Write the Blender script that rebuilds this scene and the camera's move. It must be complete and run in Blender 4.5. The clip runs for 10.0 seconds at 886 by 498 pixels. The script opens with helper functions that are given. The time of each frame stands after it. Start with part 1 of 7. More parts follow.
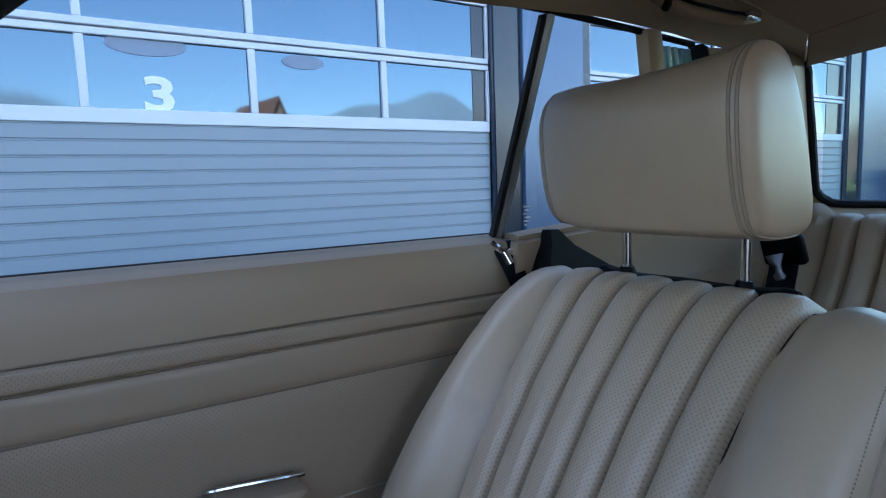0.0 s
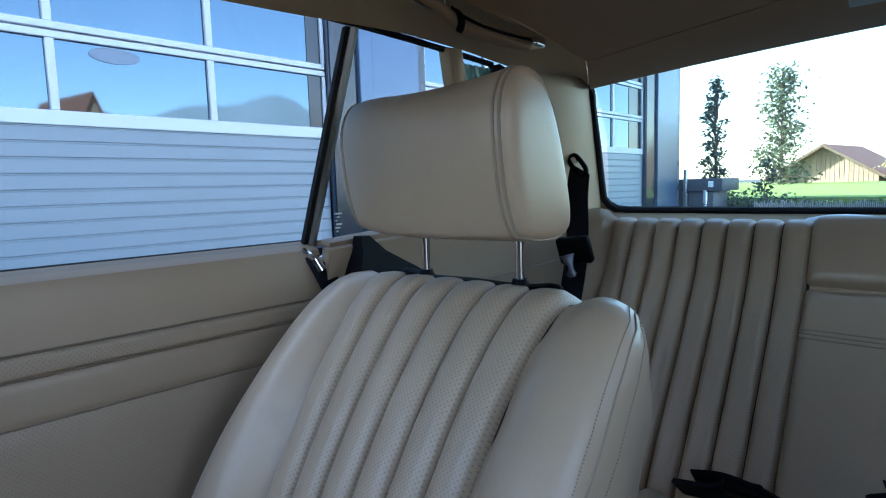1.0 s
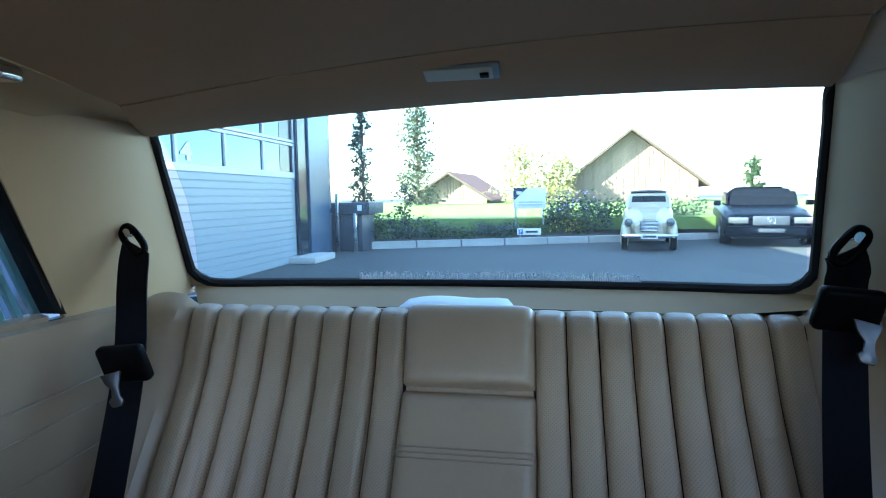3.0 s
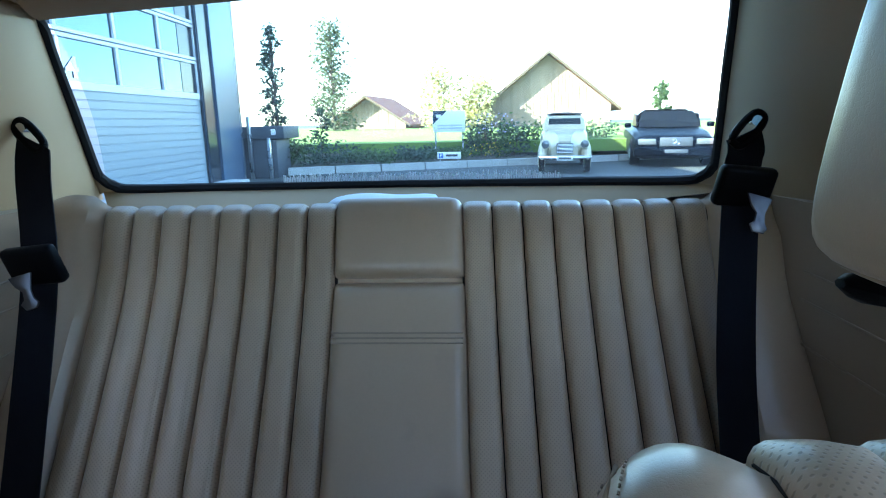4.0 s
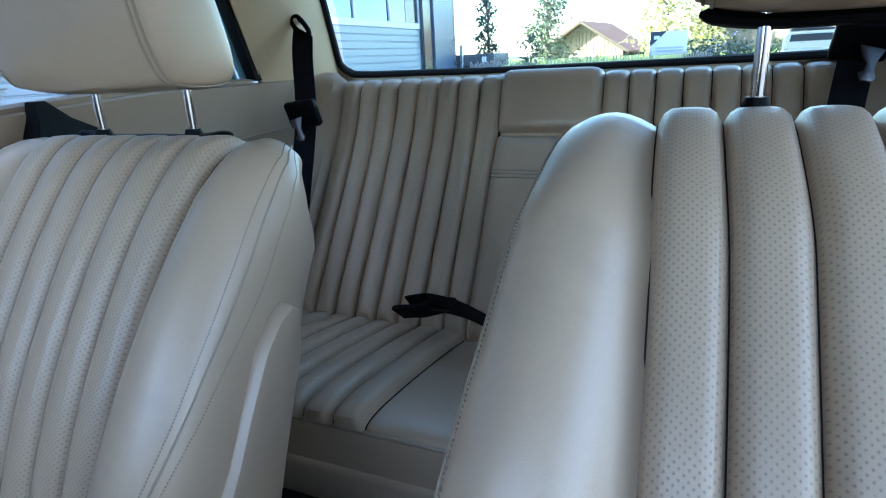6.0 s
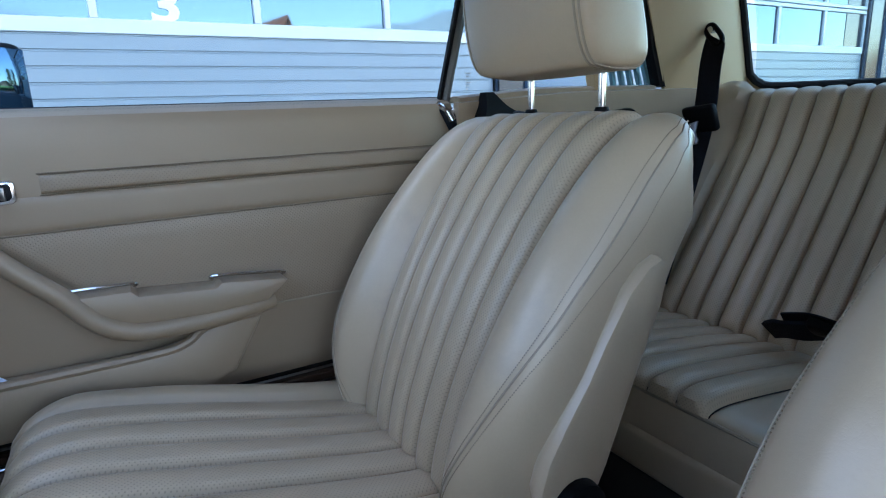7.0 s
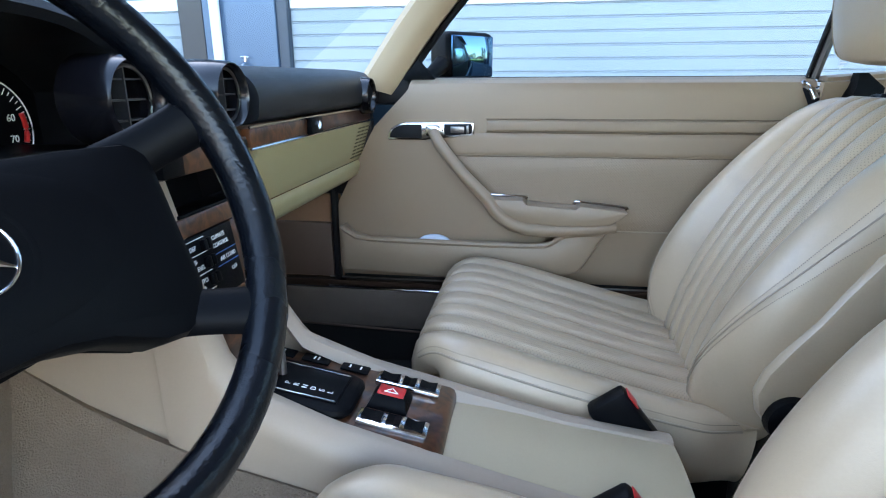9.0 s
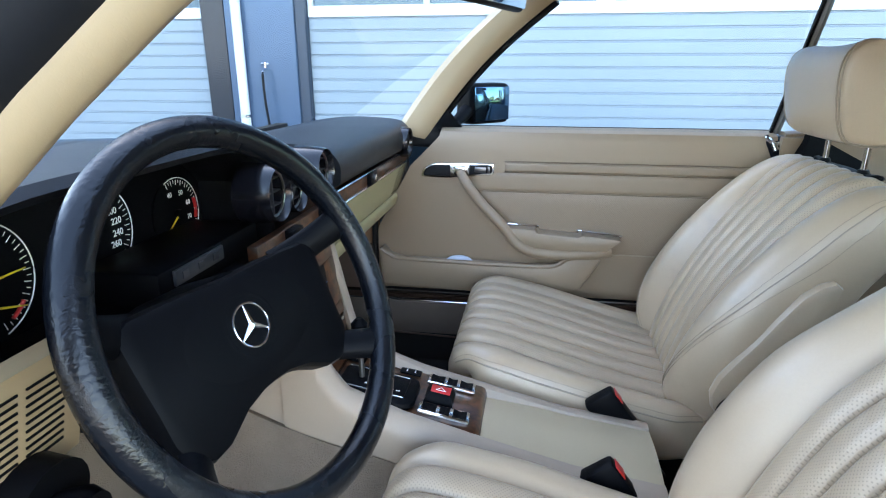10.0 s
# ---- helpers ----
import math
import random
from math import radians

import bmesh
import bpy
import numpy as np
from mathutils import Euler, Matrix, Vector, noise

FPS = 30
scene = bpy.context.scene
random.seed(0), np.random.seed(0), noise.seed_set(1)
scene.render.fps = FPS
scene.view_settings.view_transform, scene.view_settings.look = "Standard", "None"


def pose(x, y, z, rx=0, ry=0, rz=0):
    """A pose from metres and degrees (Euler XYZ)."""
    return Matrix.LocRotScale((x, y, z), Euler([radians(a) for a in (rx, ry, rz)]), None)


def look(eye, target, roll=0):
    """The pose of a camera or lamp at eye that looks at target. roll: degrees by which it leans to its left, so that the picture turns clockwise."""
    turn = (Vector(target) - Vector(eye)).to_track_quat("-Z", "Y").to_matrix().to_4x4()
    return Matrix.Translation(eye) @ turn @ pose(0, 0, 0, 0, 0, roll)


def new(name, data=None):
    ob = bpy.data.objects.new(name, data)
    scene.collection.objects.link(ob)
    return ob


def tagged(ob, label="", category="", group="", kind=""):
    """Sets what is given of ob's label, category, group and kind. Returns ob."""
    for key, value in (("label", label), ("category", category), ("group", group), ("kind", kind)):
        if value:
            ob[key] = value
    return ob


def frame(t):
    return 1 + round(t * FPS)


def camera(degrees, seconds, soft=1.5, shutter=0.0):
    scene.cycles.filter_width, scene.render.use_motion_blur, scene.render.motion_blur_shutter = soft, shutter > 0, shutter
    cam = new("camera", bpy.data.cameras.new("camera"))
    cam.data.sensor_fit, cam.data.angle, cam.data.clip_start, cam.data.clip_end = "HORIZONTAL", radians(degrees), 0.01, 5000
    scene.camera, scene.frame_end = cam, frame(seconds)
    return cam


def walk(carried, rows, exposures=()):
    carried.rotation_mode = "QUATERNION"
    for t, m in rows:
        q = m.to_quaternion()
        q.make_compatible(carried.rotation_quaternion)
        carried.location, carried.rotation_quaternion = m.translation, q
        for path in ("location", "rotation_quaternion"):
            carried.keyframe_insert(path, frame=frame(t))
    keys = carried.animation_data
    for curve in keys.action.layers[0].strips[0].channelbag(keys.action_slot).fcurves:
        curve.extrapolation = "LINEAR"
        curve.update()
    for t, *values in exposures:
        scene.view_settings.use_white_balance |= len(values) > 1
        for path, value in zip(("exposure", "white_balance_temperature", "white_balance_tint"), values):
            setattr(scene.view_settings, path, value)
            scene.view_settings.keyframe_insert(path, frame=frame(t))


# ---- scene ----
cam = camera(75.2, 10.0, 1.1)
PATH = [
    (0, (-0.082, 0.472, 0.944), (1.612, -0.569, 0.729), -2.0),
    (0.5, (-0.109, 0.468, 0.927), (1.412, -0.816, 0.724), -1.9),
    (1, (-0.134, 0.439, 0.943), (1.228, -1.011, 0.734), -1.8),
    (1.5, (-0.153, 0.321, 0.991), (1.023, -1.281, 0.773), -1.8),
    (2, (-0.144, 0.212, 1.036), (0.745, -1.569, 0.848), -1.4),
    (2.5, (-0.136, 0.122, 1.057), (0.471, -1.777, 0.895), -1.0),
    (2.7, (-0.14, 0.097, 1.062), (0.37, -1.831, 0.899), -0.9),
    (3.8, (-0.13, 0.081, 1.006), (-0.03, -1.886, 0.663), -1.2),
    (4, (-0.127, 0.11, 0.997), (-0.034, -1.841, 0.565), -1.2),
    (4.5, (-0.131, 0.196, 0.971), (-0.028, -1.708, 0.368), -1.3),
    (5, (-0.18, 0.286, 0.956), (0.026, -1.585, 0.282), -1.4),
    (5.2, (-0.19, 0.316, 0.956), (0.067, -1.545, 0.269), -1.4),
    (6.3, (-0.318, 0.447, 0.872), (0.761, -1.142, 0.314), -3.2),
    (6.5, (-0.319, 0.465, 0.862), (0.981, -0.961, 0.336), -3.0),
    (7, (-0.35, 0.501, 0.834), (1.338, -0.465, 0.37), -2.3),
    (7.5, (-0.426, 0.513, 0.824), (1.482, 0.122, 0.368), -1.7),
    (8, (-0.502, 0.551, 0.804), (1.448, 0.515, 0.335), -1.0),
    (8.5, (-0.603, 0.496, 0.819), (1.32, 0.71, 0.313), -0.4),
    (9, (-0.71, 0.479, 0.862), (1.184, 0.775, 0.292), -0.3),
    (9.5, (-0.821, 0.479, 0.933), (1.061, 0.793, 0.333), -0.1),
    (10, (-0.956, 0.502, 1.023), (0.926, 0.807, 0.418), -0.0),
]
walk(cam, [(t, look(eye, target, roll)) for t, eye, target, roll in PATH],
     exposures=[(0, 2.75, 6650, 17), (0.5, 2.9, 6600, 16), (1.0, 3.02, 6700, 15), (1.5, 3.2, 6900, 14.5), (2.5, 3.53, 6600, 13), (4.0, 3.6, 6450, 12), (5.2, 3.8, 6500, 12), (6.5, 3.4, 6750, 13), (7.5, 3.4, 7250, 13), (8.5, 3.95, 7450, 12.5), (10.0, 4.12, 7900, 14)])

# ---- daylight ----
SUN_EL, SUN_ROT = radians(32), radians(62)
world = bpy.data.worlds.new("world")
scene.world = world
world.use_nodes = True
_wn = world.node_tree.nodes
_sky = _wn.new("ShaderNodeTexSky")
_sky.sky_type = "NISHITA"
_sky.sun_disc = False
_sky.sun_elevation, _sky.sun_rotation = SUN_EL, SUN_ROT
_sky.dust_density, _sky.ozone_density = 0.6, 2.0
world.node_tree.links.new(_sky.outputs[0], _wn["Background"].inputs["Color"])
_wn["Background"].inputs["Strength"].default_value = 0.12
sun = new("sun", bpy.data.lights.new("sun", "SUN"))
sun.data.energy, sun.data.angle, sun.data.color = 3.5, radians(0.5), (1.0, 0.95, 0.86)
_dir = Vector((math.sin(SUN_ROT) * math.cos(SUN_EL), math.cos(SUN_ROT) * math.cos(SUN_EL), math.sin(SUN_EL)))
sun.matrix_world = look(_dir * 40, (0, 0, 0))


# ---- materials ----
def _graph(name):
    m = bpy.data.materials.new(name)
    m.use_nodes = True
    nt = m.node_tree
    return m, nt, nt.nodes["Principled BSDF"]


def _op(nt, kind, a, b=None):
    n = nt.nodes.new("ShaderNodeMath")
    n.operation = kind
    for i, v in enumerate((a, b)):
        if v is None:
            continue
        if isinstance(v, (int, float)):
            n.inputs[i].default_value = v
        else:
            nt.links.new(v, n.inputs[i])
    return n.outputs[0]


def _noise(nt, vec, scale, detail=4.0, rough=0.55):
    n = nt.nodes.new("ShaderNodeTexNoise")
    n.inputs["Scale"].default_value, n.inputs["Detail"].default_value, n.inputs["Roughness"].default_value = scale, detail, rough
    nt.links.new(vec, n.inputs["Vector"])
    return n.outputs["Fac"]


def _mix(nt, fac, a, b, mode="MIX"):
    n = nt.nodes.new("ShaderNodeMix")
    n.data_type, n.blend_type = "RGBA", mode
    for key, v in ((0, fac), (6, a), (7, b)):
        if isinstance(v, (int, float)):
            n.inputs[key].default_value = v
        elif isinstance(v, tuple):
            n.inputs[key].default_value = (*v, 1) if len(v) == 3 else v
        else:
            nt.links.new(v, n.inputs[key])
    return n.outputs[2]


def _step(nt, value, lo, hi):
    n = nt.nodes.new("ShaderNodeMapRange")
    n.interpolation_type = "SMOOTHSTEP"
    nt.links.new(value, n.inputs[0])
    n.inputs[1].default_value, n.inputs[2].default_value = lo, hi
    return n.outputs[0]


def _scaled(nt, vec, k):
    n = nt.nodes.new("ShaderNodeVectorMath")
    n.operation = "MULTIPLY"
    nt.links.new(vec, n.inputs[0])
    n.inputs[1].default_value = k
    return n.outputs[0]


def surface(name, color, rough=0.5, metal=0.0, fine=120.0, bump=0.1, vary=0.08, broad=4.0, cells=0.0, wear=None, perf=0.0, coat=0.0, stretch=None,
            island=0.0, spec=0.5, depth=0.002, hole=0.55):
    """A worn surface: broad and fine change of tone, fine relief; cells: leather grain; perf: pitch of pierced holes; wear: tone of worn patches."""
    m, nt, p = _graph(name)
    tc = nt.nodes.new("ShaderNodeTexCoord")
    vec = tc.outputs["Object"]
    if stretch:
        vec = _scaled(nt, vec, stretch)
    wide, tight = _noise(nt, vec, broad, 3), _noise(nt, vec, fine, 3)
    tone = _op(nt, "ADD", _op(nt, "MULTIPLY", wide, vary * 2.2), _op(nt, "MULTIPLY", tight, vary))
    tone = _op(nt, "ADD", tone, 1.0 - vary * 1.6)
    if island:
        g = nt.nodes.new("ShaderNodeObjectInfo")
        tone = _op(nt, "ADD", tone, _op(nt, "MULTIPLY", _op(nt, "SUBTRACT", g.outputs["Random"], 0.5), island))
    rgb = nt.nodes.new("ShaderNodeCombineColor")
    for i in range(3):
        nt.links.new(tone, rgb.inputs[i])
    col = _mix(nt, 1.0, color, rgb.outputs[0], "MULTIPLY")
    if wear:
        col = _mix(nt, _op(nt, "MULTIPLY", _step(nt, _noise(nt, vec, broad * 2.3, 5, 0.65), 0.56, 0.74), wear[3]), col, wear[:3])
    height = tight
    if cells:
        v = nt.nodes.new("ShaderNodeTexVoronoi")
        v.feature = "DISTANCE_TO_EDGE"
        v.inputs["Scale"].default_value = cells
        nt.links.new(vec, v.inputs["Vector"])
        height = _op(nt, "ADD", _op(nt, "MULTIPLY", _step(nt, v.outputs["Distance"], 0.0, 0.12), 0.7), _op(nt, "MULTIPLY", tight, 0.5))
    if perf:
        uv = _scaled(nt, tc.outputs["UV"], (1 / perf, 1 / perf, 0))
        near = []
        for off in (0.0, 0.5):
            a = nt.nodes.new("ShaderNodeVectorMath")
            a.operation = "ADD"
            nt.links.new(uv, a.inputs[0])
            a.inputs[1].default_value = (off, off, 0)
            f = nt.nodes.new("ShaderNodeVectorMath")
            f.operation = "FRACTION"
            nt.links.new(a.outputs[0], f.inputs[0])
            d = nt.nodes.new("ShaderNodeVectorMath")
            d.operation = "DISTANCE"
            nt.links.new(f.outputs[0], d.inputs[0])
            d.inputs[1].default_value = (0.5, 0.5, 0)
            near.append(d.outputs["Value"])
        open_ = _step(nt, _op(nt, "MINIMUM", *near), 0.08, 0.19)
        col = _mix(nt, open_, tuple(c * hole for c in color), col)
        height = _op(nt, "ADD", _op(nt, "MULTIPLY", open_, 2.0), height)
    nt.links.new(col, p.inputs["Base Color"])
    nt.links.new(_op(nt, "ADD", _op(nt, "MULTIPLY", wide, 0.16), rough - 0.08), p.inputs["Roughness"])
    p.inputs["Metallic"].default_value, p.inputs["Coat Weight"].default_value = metal, coat
    p.inputs["Coat Roughness"].default_value = 0.03 if coat > 0.5 else 0.28
    p.inputs["Specular IOR Level"].default_value = spec
    if bump:
        b = nt.nodes.new("ShaderNodeBump")
        b.inputs["Strength"].default_value, b.inputs["Distance"].default_value = bump, depth
        nt.links.new(height, b.inputs["Height"])
        nt.links.new(b.outputs[0], p.inputs["Normal"])
    return m


def wood_grain(name, dark, light, gloss=0.22):
    m, nt, p = _graph(name)
    tc = nt.nodes.new("ShaderNodeTexCoord")
    warp = _noise(nt, tc.outputs["Object"], 22, 5, 0.6)
    n = nt.nodes.new("ShaderNodeTexNoise")
    n.inputs["Scale"].default_value, n.inputs["Detail"].default_value, n.inputs["Distortion"].default_value = 38, 6, 1.6
    nt.links.new(tc.outputs["Object"], n.inputs["Vector"])
    k = _step(nt, _op(nt, "ADD", _op(nt, "MULTIPLY", warp, 0.5), _op(nt, "MULTIPLY", n.outputs["Fac"], 0.5)), 0.36, 0.64)
    nt.links.new(_mix(nt, k, dark, light), p.inputs["Base Color"])
    p.inputs["Roughness"].default_value, p.inputs["Coat Weight"].default_value = gloss + 0.15, 0.6
    return m


def clear(name, tint, gloss=1.0, dust=0.0):
    """A thin pane: clear, with the gloss of glass at a slant."""
    m, nt, p = _graph(name)
    nt.nodes.remove(p)
    t, g = nt.nodes.new("ShaderNodeBsdfTransparent"), nt.nodes.new("ShaderNodeBsdfGlossy")
    t.inputs["Color"].default_value = (*tint, 1)
    g.inputs["Roughness"].default_value = 0.01
    f = nt.nodes.new("ShaderNodeLayerWeight")
    f.inputs["Blend"].default_value = 0.5
    slant = _op(nt, "ADD", _op(nt, "MULTIPLY", _op(nt, "POWER", f.outputs["Facing"], 5.0), 0.5), 0.025)
    s = nt.nodes.new("ShaderNodeMixShader")
    nt.links.new(_op(nt, "MULTIPLY", slant, gloss), s.inputs[0])
    nt.links.new(t.outputs[0], s.inputs[1])
    nt.links.new(g.outputs[0], s.inputs[2])
    out = s.outputs[0]
    if dust:
        tc = nt.nodes.new("ShaderNodeTexCoord")
        d, w = nt.nodes.new("ShaderNodeBsdfTranslucent"), nt.nodes.new("ShaderNodeMixShader")
        d.inputs["Color"].default_value = (0.8, 0.85, 0.9, 1)
        nt.links.new(_op(nt, "MULTIPLY", _op(nt, "ADD", _noise(nt, tc.outputs["Object"], 6, 5), 0.5), dust), w.inputs[0])
        nt.links.new(out, w.inputs[1])
        nt.links.new(d.outputs[0], w.inputs[2])
        out = w.outputs[0]
    nt.links.new(out, nt.nodes["Material Output"].inputs["Surface"])
    return m


CREAM = (0.458, 0.336, 0.224)
LEATHER = surface("cream_leather", CREAM, 0.34, cells=420, bump=0.10, vary=0.08, broad=5, fine=300, coat=0.4, wear=(0.34, 0.26, 0.19, 0.3), depth=0.0012)
PERF = surface("pierced_leather", CREAM, 0.38, bump=0.26, vary=0.08, broad=5, fine=300, perf=0.0060, depth=0.0010, hole=0.66, coat=0.2)
DOORVINYL = surface("cream_vinyl", (0.295, 0.208, 0.137), 0.42, cells=500, bump=0.10, vary=0.05, fine=300, depth=0.001)
DOORPERF = surface("ribbed_vinyl", (0.297, 0.21, 0.139), 0.44, bump=0.4, vary=0.05, fine=300, perf=0.0062, depth=0.001, hole=0.84)
PLASTIC = surface("ivory_trim", (0.41, 0.285, 0.158), 0.42, cells=700, bump=0.06, vary=0.04, fine=400, depth=0.0008)
GLOSSIVORY = surface("glossy_ivory", (0.45, 0.33, 0.20), 0.24, bump=0.02, vary=0.04, fine=400, coat=0.4)
GLOVE = surface("ivory_dash_plastic", (0.37, 0.31, 0.165), 0.45, cells=600, bump=0.07, vary=0.04, fine=300, depth=0.0008)
LINER = surface("headliner_vinyl", (0.35, 0.212, 0.118), 0.8, cells=500, bump=0.25, vary=0.06, fine=500)
PIPING = surface("cream_piping", (0.33, 0.255, 0.18), 0.5, bump=0.05, fine=400)
STITCH = surface("stitch_thread", (0.26, 0.20, 0.14), 0.7, bump=0.1, fine=600)
CARPET = surface("beige_carpet", (0.27, 0.198, 0.143), 0.95, spec=0.15, bump=1.0, vary=0.26, fine=420, broad=9, depth=0.006)
DARKCARPET = surface("dark_carpet", (0.018, 0.016, 0.014), 0.95, bump=0.8, vary=0.2, fine=900)
BLACK = surface("black_plastic", (0.0028, 0.003, 0.0038), 0.44, spec=0.07, cells=600, bump=0.12, vary=0.12, fine=300, depth=0.001)
DASHPAD = surface("black_dash_vinyl", (0.006, 0.007, 0.009), 0.42, spec=0.35, cells=420, bump=0.22, vary=0.12, fine=250, depth=0.0012)
RIMSKIN = surface("black_wheel_leather", (0.003, 0.004, 0.006), 0.26, spec=0.36, bump=0.6, vary=0.3, fine=210, broad=14, depth=0.0013)
RUBBER = surface("black_rubber", (0.008, 0.008, 0.009), 0.6, spec=0.2, bump=0.1, vary=0.1)
WEBBING = surface("black_webbing", (0.0045, 0.0055, 0.009), 0.75, spec=0.15, bump=0.7, vary=0.1, fine=420, stretch=(1, 1, 6))
CHROME = surface("chrome", (0.75, 0.76, 0.78), 0.12, metal=1.0, bump=0.02, vary=0.04, fine=90)
STEEL = surface("brushed_steel", (0.55, 0.56, 0.58), 0.28, metal=1.0, bump=0.1, vary=0.08, fine=300)
WOOD = wood_grain("burl_walnut", (0.022, 0.007, 0.003), (0.125, 0.042, 0.014))
RED = surface("red_plastic", (0.62, 0.02, 0.02), 0.35, bump=0.03)
WHITE = surface("white_print", (0.9, 0.9, 0.88), 0.5, bump=0.02)
YELLOW = surface("yellow_needle", (0.75, 0.55, 0.03), 0.5, bump=0.02)
BLUE = surface("blue_print", (0.05, 0.18, 0.5), 0.5, bump=0.02)
GLOSSBLACK = surface("gloss_black", (0.006, 0.006, 0.008), 0.2, bump=0.02, vary=0.1, spec=0.5)
# near-black lines that darken the pleat grooves in place of shade
GROOVESHADE = surface("groove_shade", (0.014, 0.011, 0.009), 0.9, bump=0.1, fine=400)
CREASESHADE = surface("crease_shade", (0.17, 0.12, 0.078), 0.8, bump=0.1, fine=400)
# olive tone paints the shade inside the ivory grille slots
SLOTSHADE = surface("olive_slot_shade", (0.11, 0.09, 0.05), 0.8, bump=0.0)
BLUEMIRROR = surface("blue_mirror_glass", (0.06, 0.14, 0.22), 0.03, metal=1.0, bump=0.0, vary=0.01)
GLASS = clear("car_glass", (0.93, 0.96, 0.97), 0.45)
REARGLASS = clear("rear_glass", (0.80, 0.92, 0.925), dust=0.012)
MIRROR = surface("mirror_glass", (0.75, 0.82, 0.9), 0.03, metal=1.0, bump=0.0, vary=0.01)
BROWNCARPET = surface("brown_carpet", (0.19, 0.135, 0.10), 0.95, bump=0.8, vary=0.2, fine=700, broad=7, depth=0.003)
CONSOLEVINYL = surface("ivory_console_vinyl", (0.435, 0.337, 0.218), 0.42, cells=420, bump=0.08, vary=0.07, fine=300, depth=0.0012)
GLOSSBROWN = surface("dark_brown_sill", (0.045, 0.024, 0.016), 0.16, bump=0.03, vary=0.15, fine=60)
# beige of the sides, also set darker for the dim light on them
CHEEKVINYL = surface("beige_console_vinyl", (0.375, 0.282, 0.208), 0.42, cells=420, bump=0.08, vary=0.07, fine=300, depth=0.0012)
KICKVINYL = surface("brown_kick_vinyl", (0.11, 0.062, 0.04), 0.55, cells=400, bump=0.1, vary=0.1)
DULLSTEEL = surface("dull_steel", (0.22, 0.215, 0.21), 0.3, metal=1.0, bump=0.1, vary=0.15, fine=200)
TONGUE = surface("dark_steel", (0.11, 0.11, 0.115), 0.32, metal=1.0, bump=0.05, vary=0.1)
SHELF = surface("grey_shelf_cloth", (0.34, 0.35, 0.34), 0.9, bump=0.5, vary=0.12, fine=500)


# ---- shapes: lists of points and faces, in metres ----
def joined(*shapes):
    v, f = [], []
    for sv, sf in shapes:
        k = len(v)
        v += [tuple(p) for p in sv]
        f += [tuple(i + k for i in q) for q in sf]
    return v, f


def box(x0, x1, y0, y1, z0, z1, r=0.004, seg=2):
    bm = bmesh.new()
    bmesh.ops.create_cube(bm, size=1)
    for v in bm.verts:
        v.co = ((x0 + x1) / 2 + v.co.x * (x1 - x0), (y0 + y1) / 2 + v.co.y * (y1 - y0), (z0 + z1) / 2 + v.co.z * (z1 - z0))
    if r:
        bmesh.ops.bevel(bm, geom=bm.edges[:], offset=r, segments=seg, profile=0.5, affect="EDGES", clamp_overlap=True)
    return from_bm(bm)


def from_bm(bm):
    bm.verts.index_update()
    out = [tuple(v.co) for v in bm.verts], [tuple(v.index for v in q.verts) for q in bm.faces]
    bm.free()
    return out


def moved(shape, m):
    return [tuple(m @ Vector(p)) for p in shape[0]], shape[1]


def loft(rings, caps=True, closed=True, loop=False):
    """Rings of points of one length, skinned."""
    n, k = len(rings[0]), len(rings)
    v = [tuple(p) for ring in rings for p in ring]
    f = []
    for a in range(k if loop else k - 1):
        b = (a + 1) % k
        for i in range(n if closed else n - 1):
            j = (i + 1) % n
            f.append((a * n + i, a * n + j, b * n + j, b * n + i))
    if caps and closed and not loop:
        f.append(tuple(range(n - 1, -1, -1)))
        f.append(tuple(range((k - 1) * n, k * n)))
    return v, f


def circle(c, u, w, ru, rw=None, n=16):
    c, u, w = Vector(c), Vector(u), Vector(w)
    rw = ru if rw is None else rw
    return [c + u * (ru * math.cos(a)) + w * (rw * math.sin(a)) for a in (2 * math.pi * i / n for i in range(n))]


def tube(path, r, n=8, loop=False, flat=1.0, up=(0, 0, 1)):
    """A round or flattened bar along a path; r: one radius, or one a point."""
    pts = [Vector(p) for p in path]
    k, rings = len(pts), []
    for i, p in enumerate(pts):
        d = (pts[(i + 1) % k] - pts[i - 1]) if loop else (pts[min(i + 1, k - 1)] - pts[max(i - 1, 0)])
        d.normalize()
        side = d.cross(Vector(up))
        if side.length < 1e-4:
            side = d.cross(Vector((1, 0, 0)))
        side.normalize()
        top = side.cross(d)
        ri = r[i] if isinstance(r, (list, tuple)) else r
        rings.append(circle(p, side, top, ri, ri * flat, n))
    return loft(rings, True, True, loop)


def curve(points, n=24, loop=False):
    """A smooth line through points (Catmull-Rom)."""
    p = [Vector(q) for q in points]
    k, out = len(p), []
    spans = k if loop else k - 1
    for s in range(spans):
        if loop:
            a, b, c, d = p[s - 1], p[s], p[(s + 1) % k], p[(s + 2) % k]
        else:
            a, b, c, d = p[max(s - 1, 0)], p[s], p[s + 1], p[min(s + 2, k - 1)]
        m = max(2, n // spans)
        for i in range(m):
            t = i / m
            out.append(0.5 * (2 * b + (c - a) * t + (2 * a - 5 * b + 4 * c - d) * t * t + (3 * b - a - 3 * c + d) * t ** 3))
    if not loop:
        out.append(p[-1])
    return out


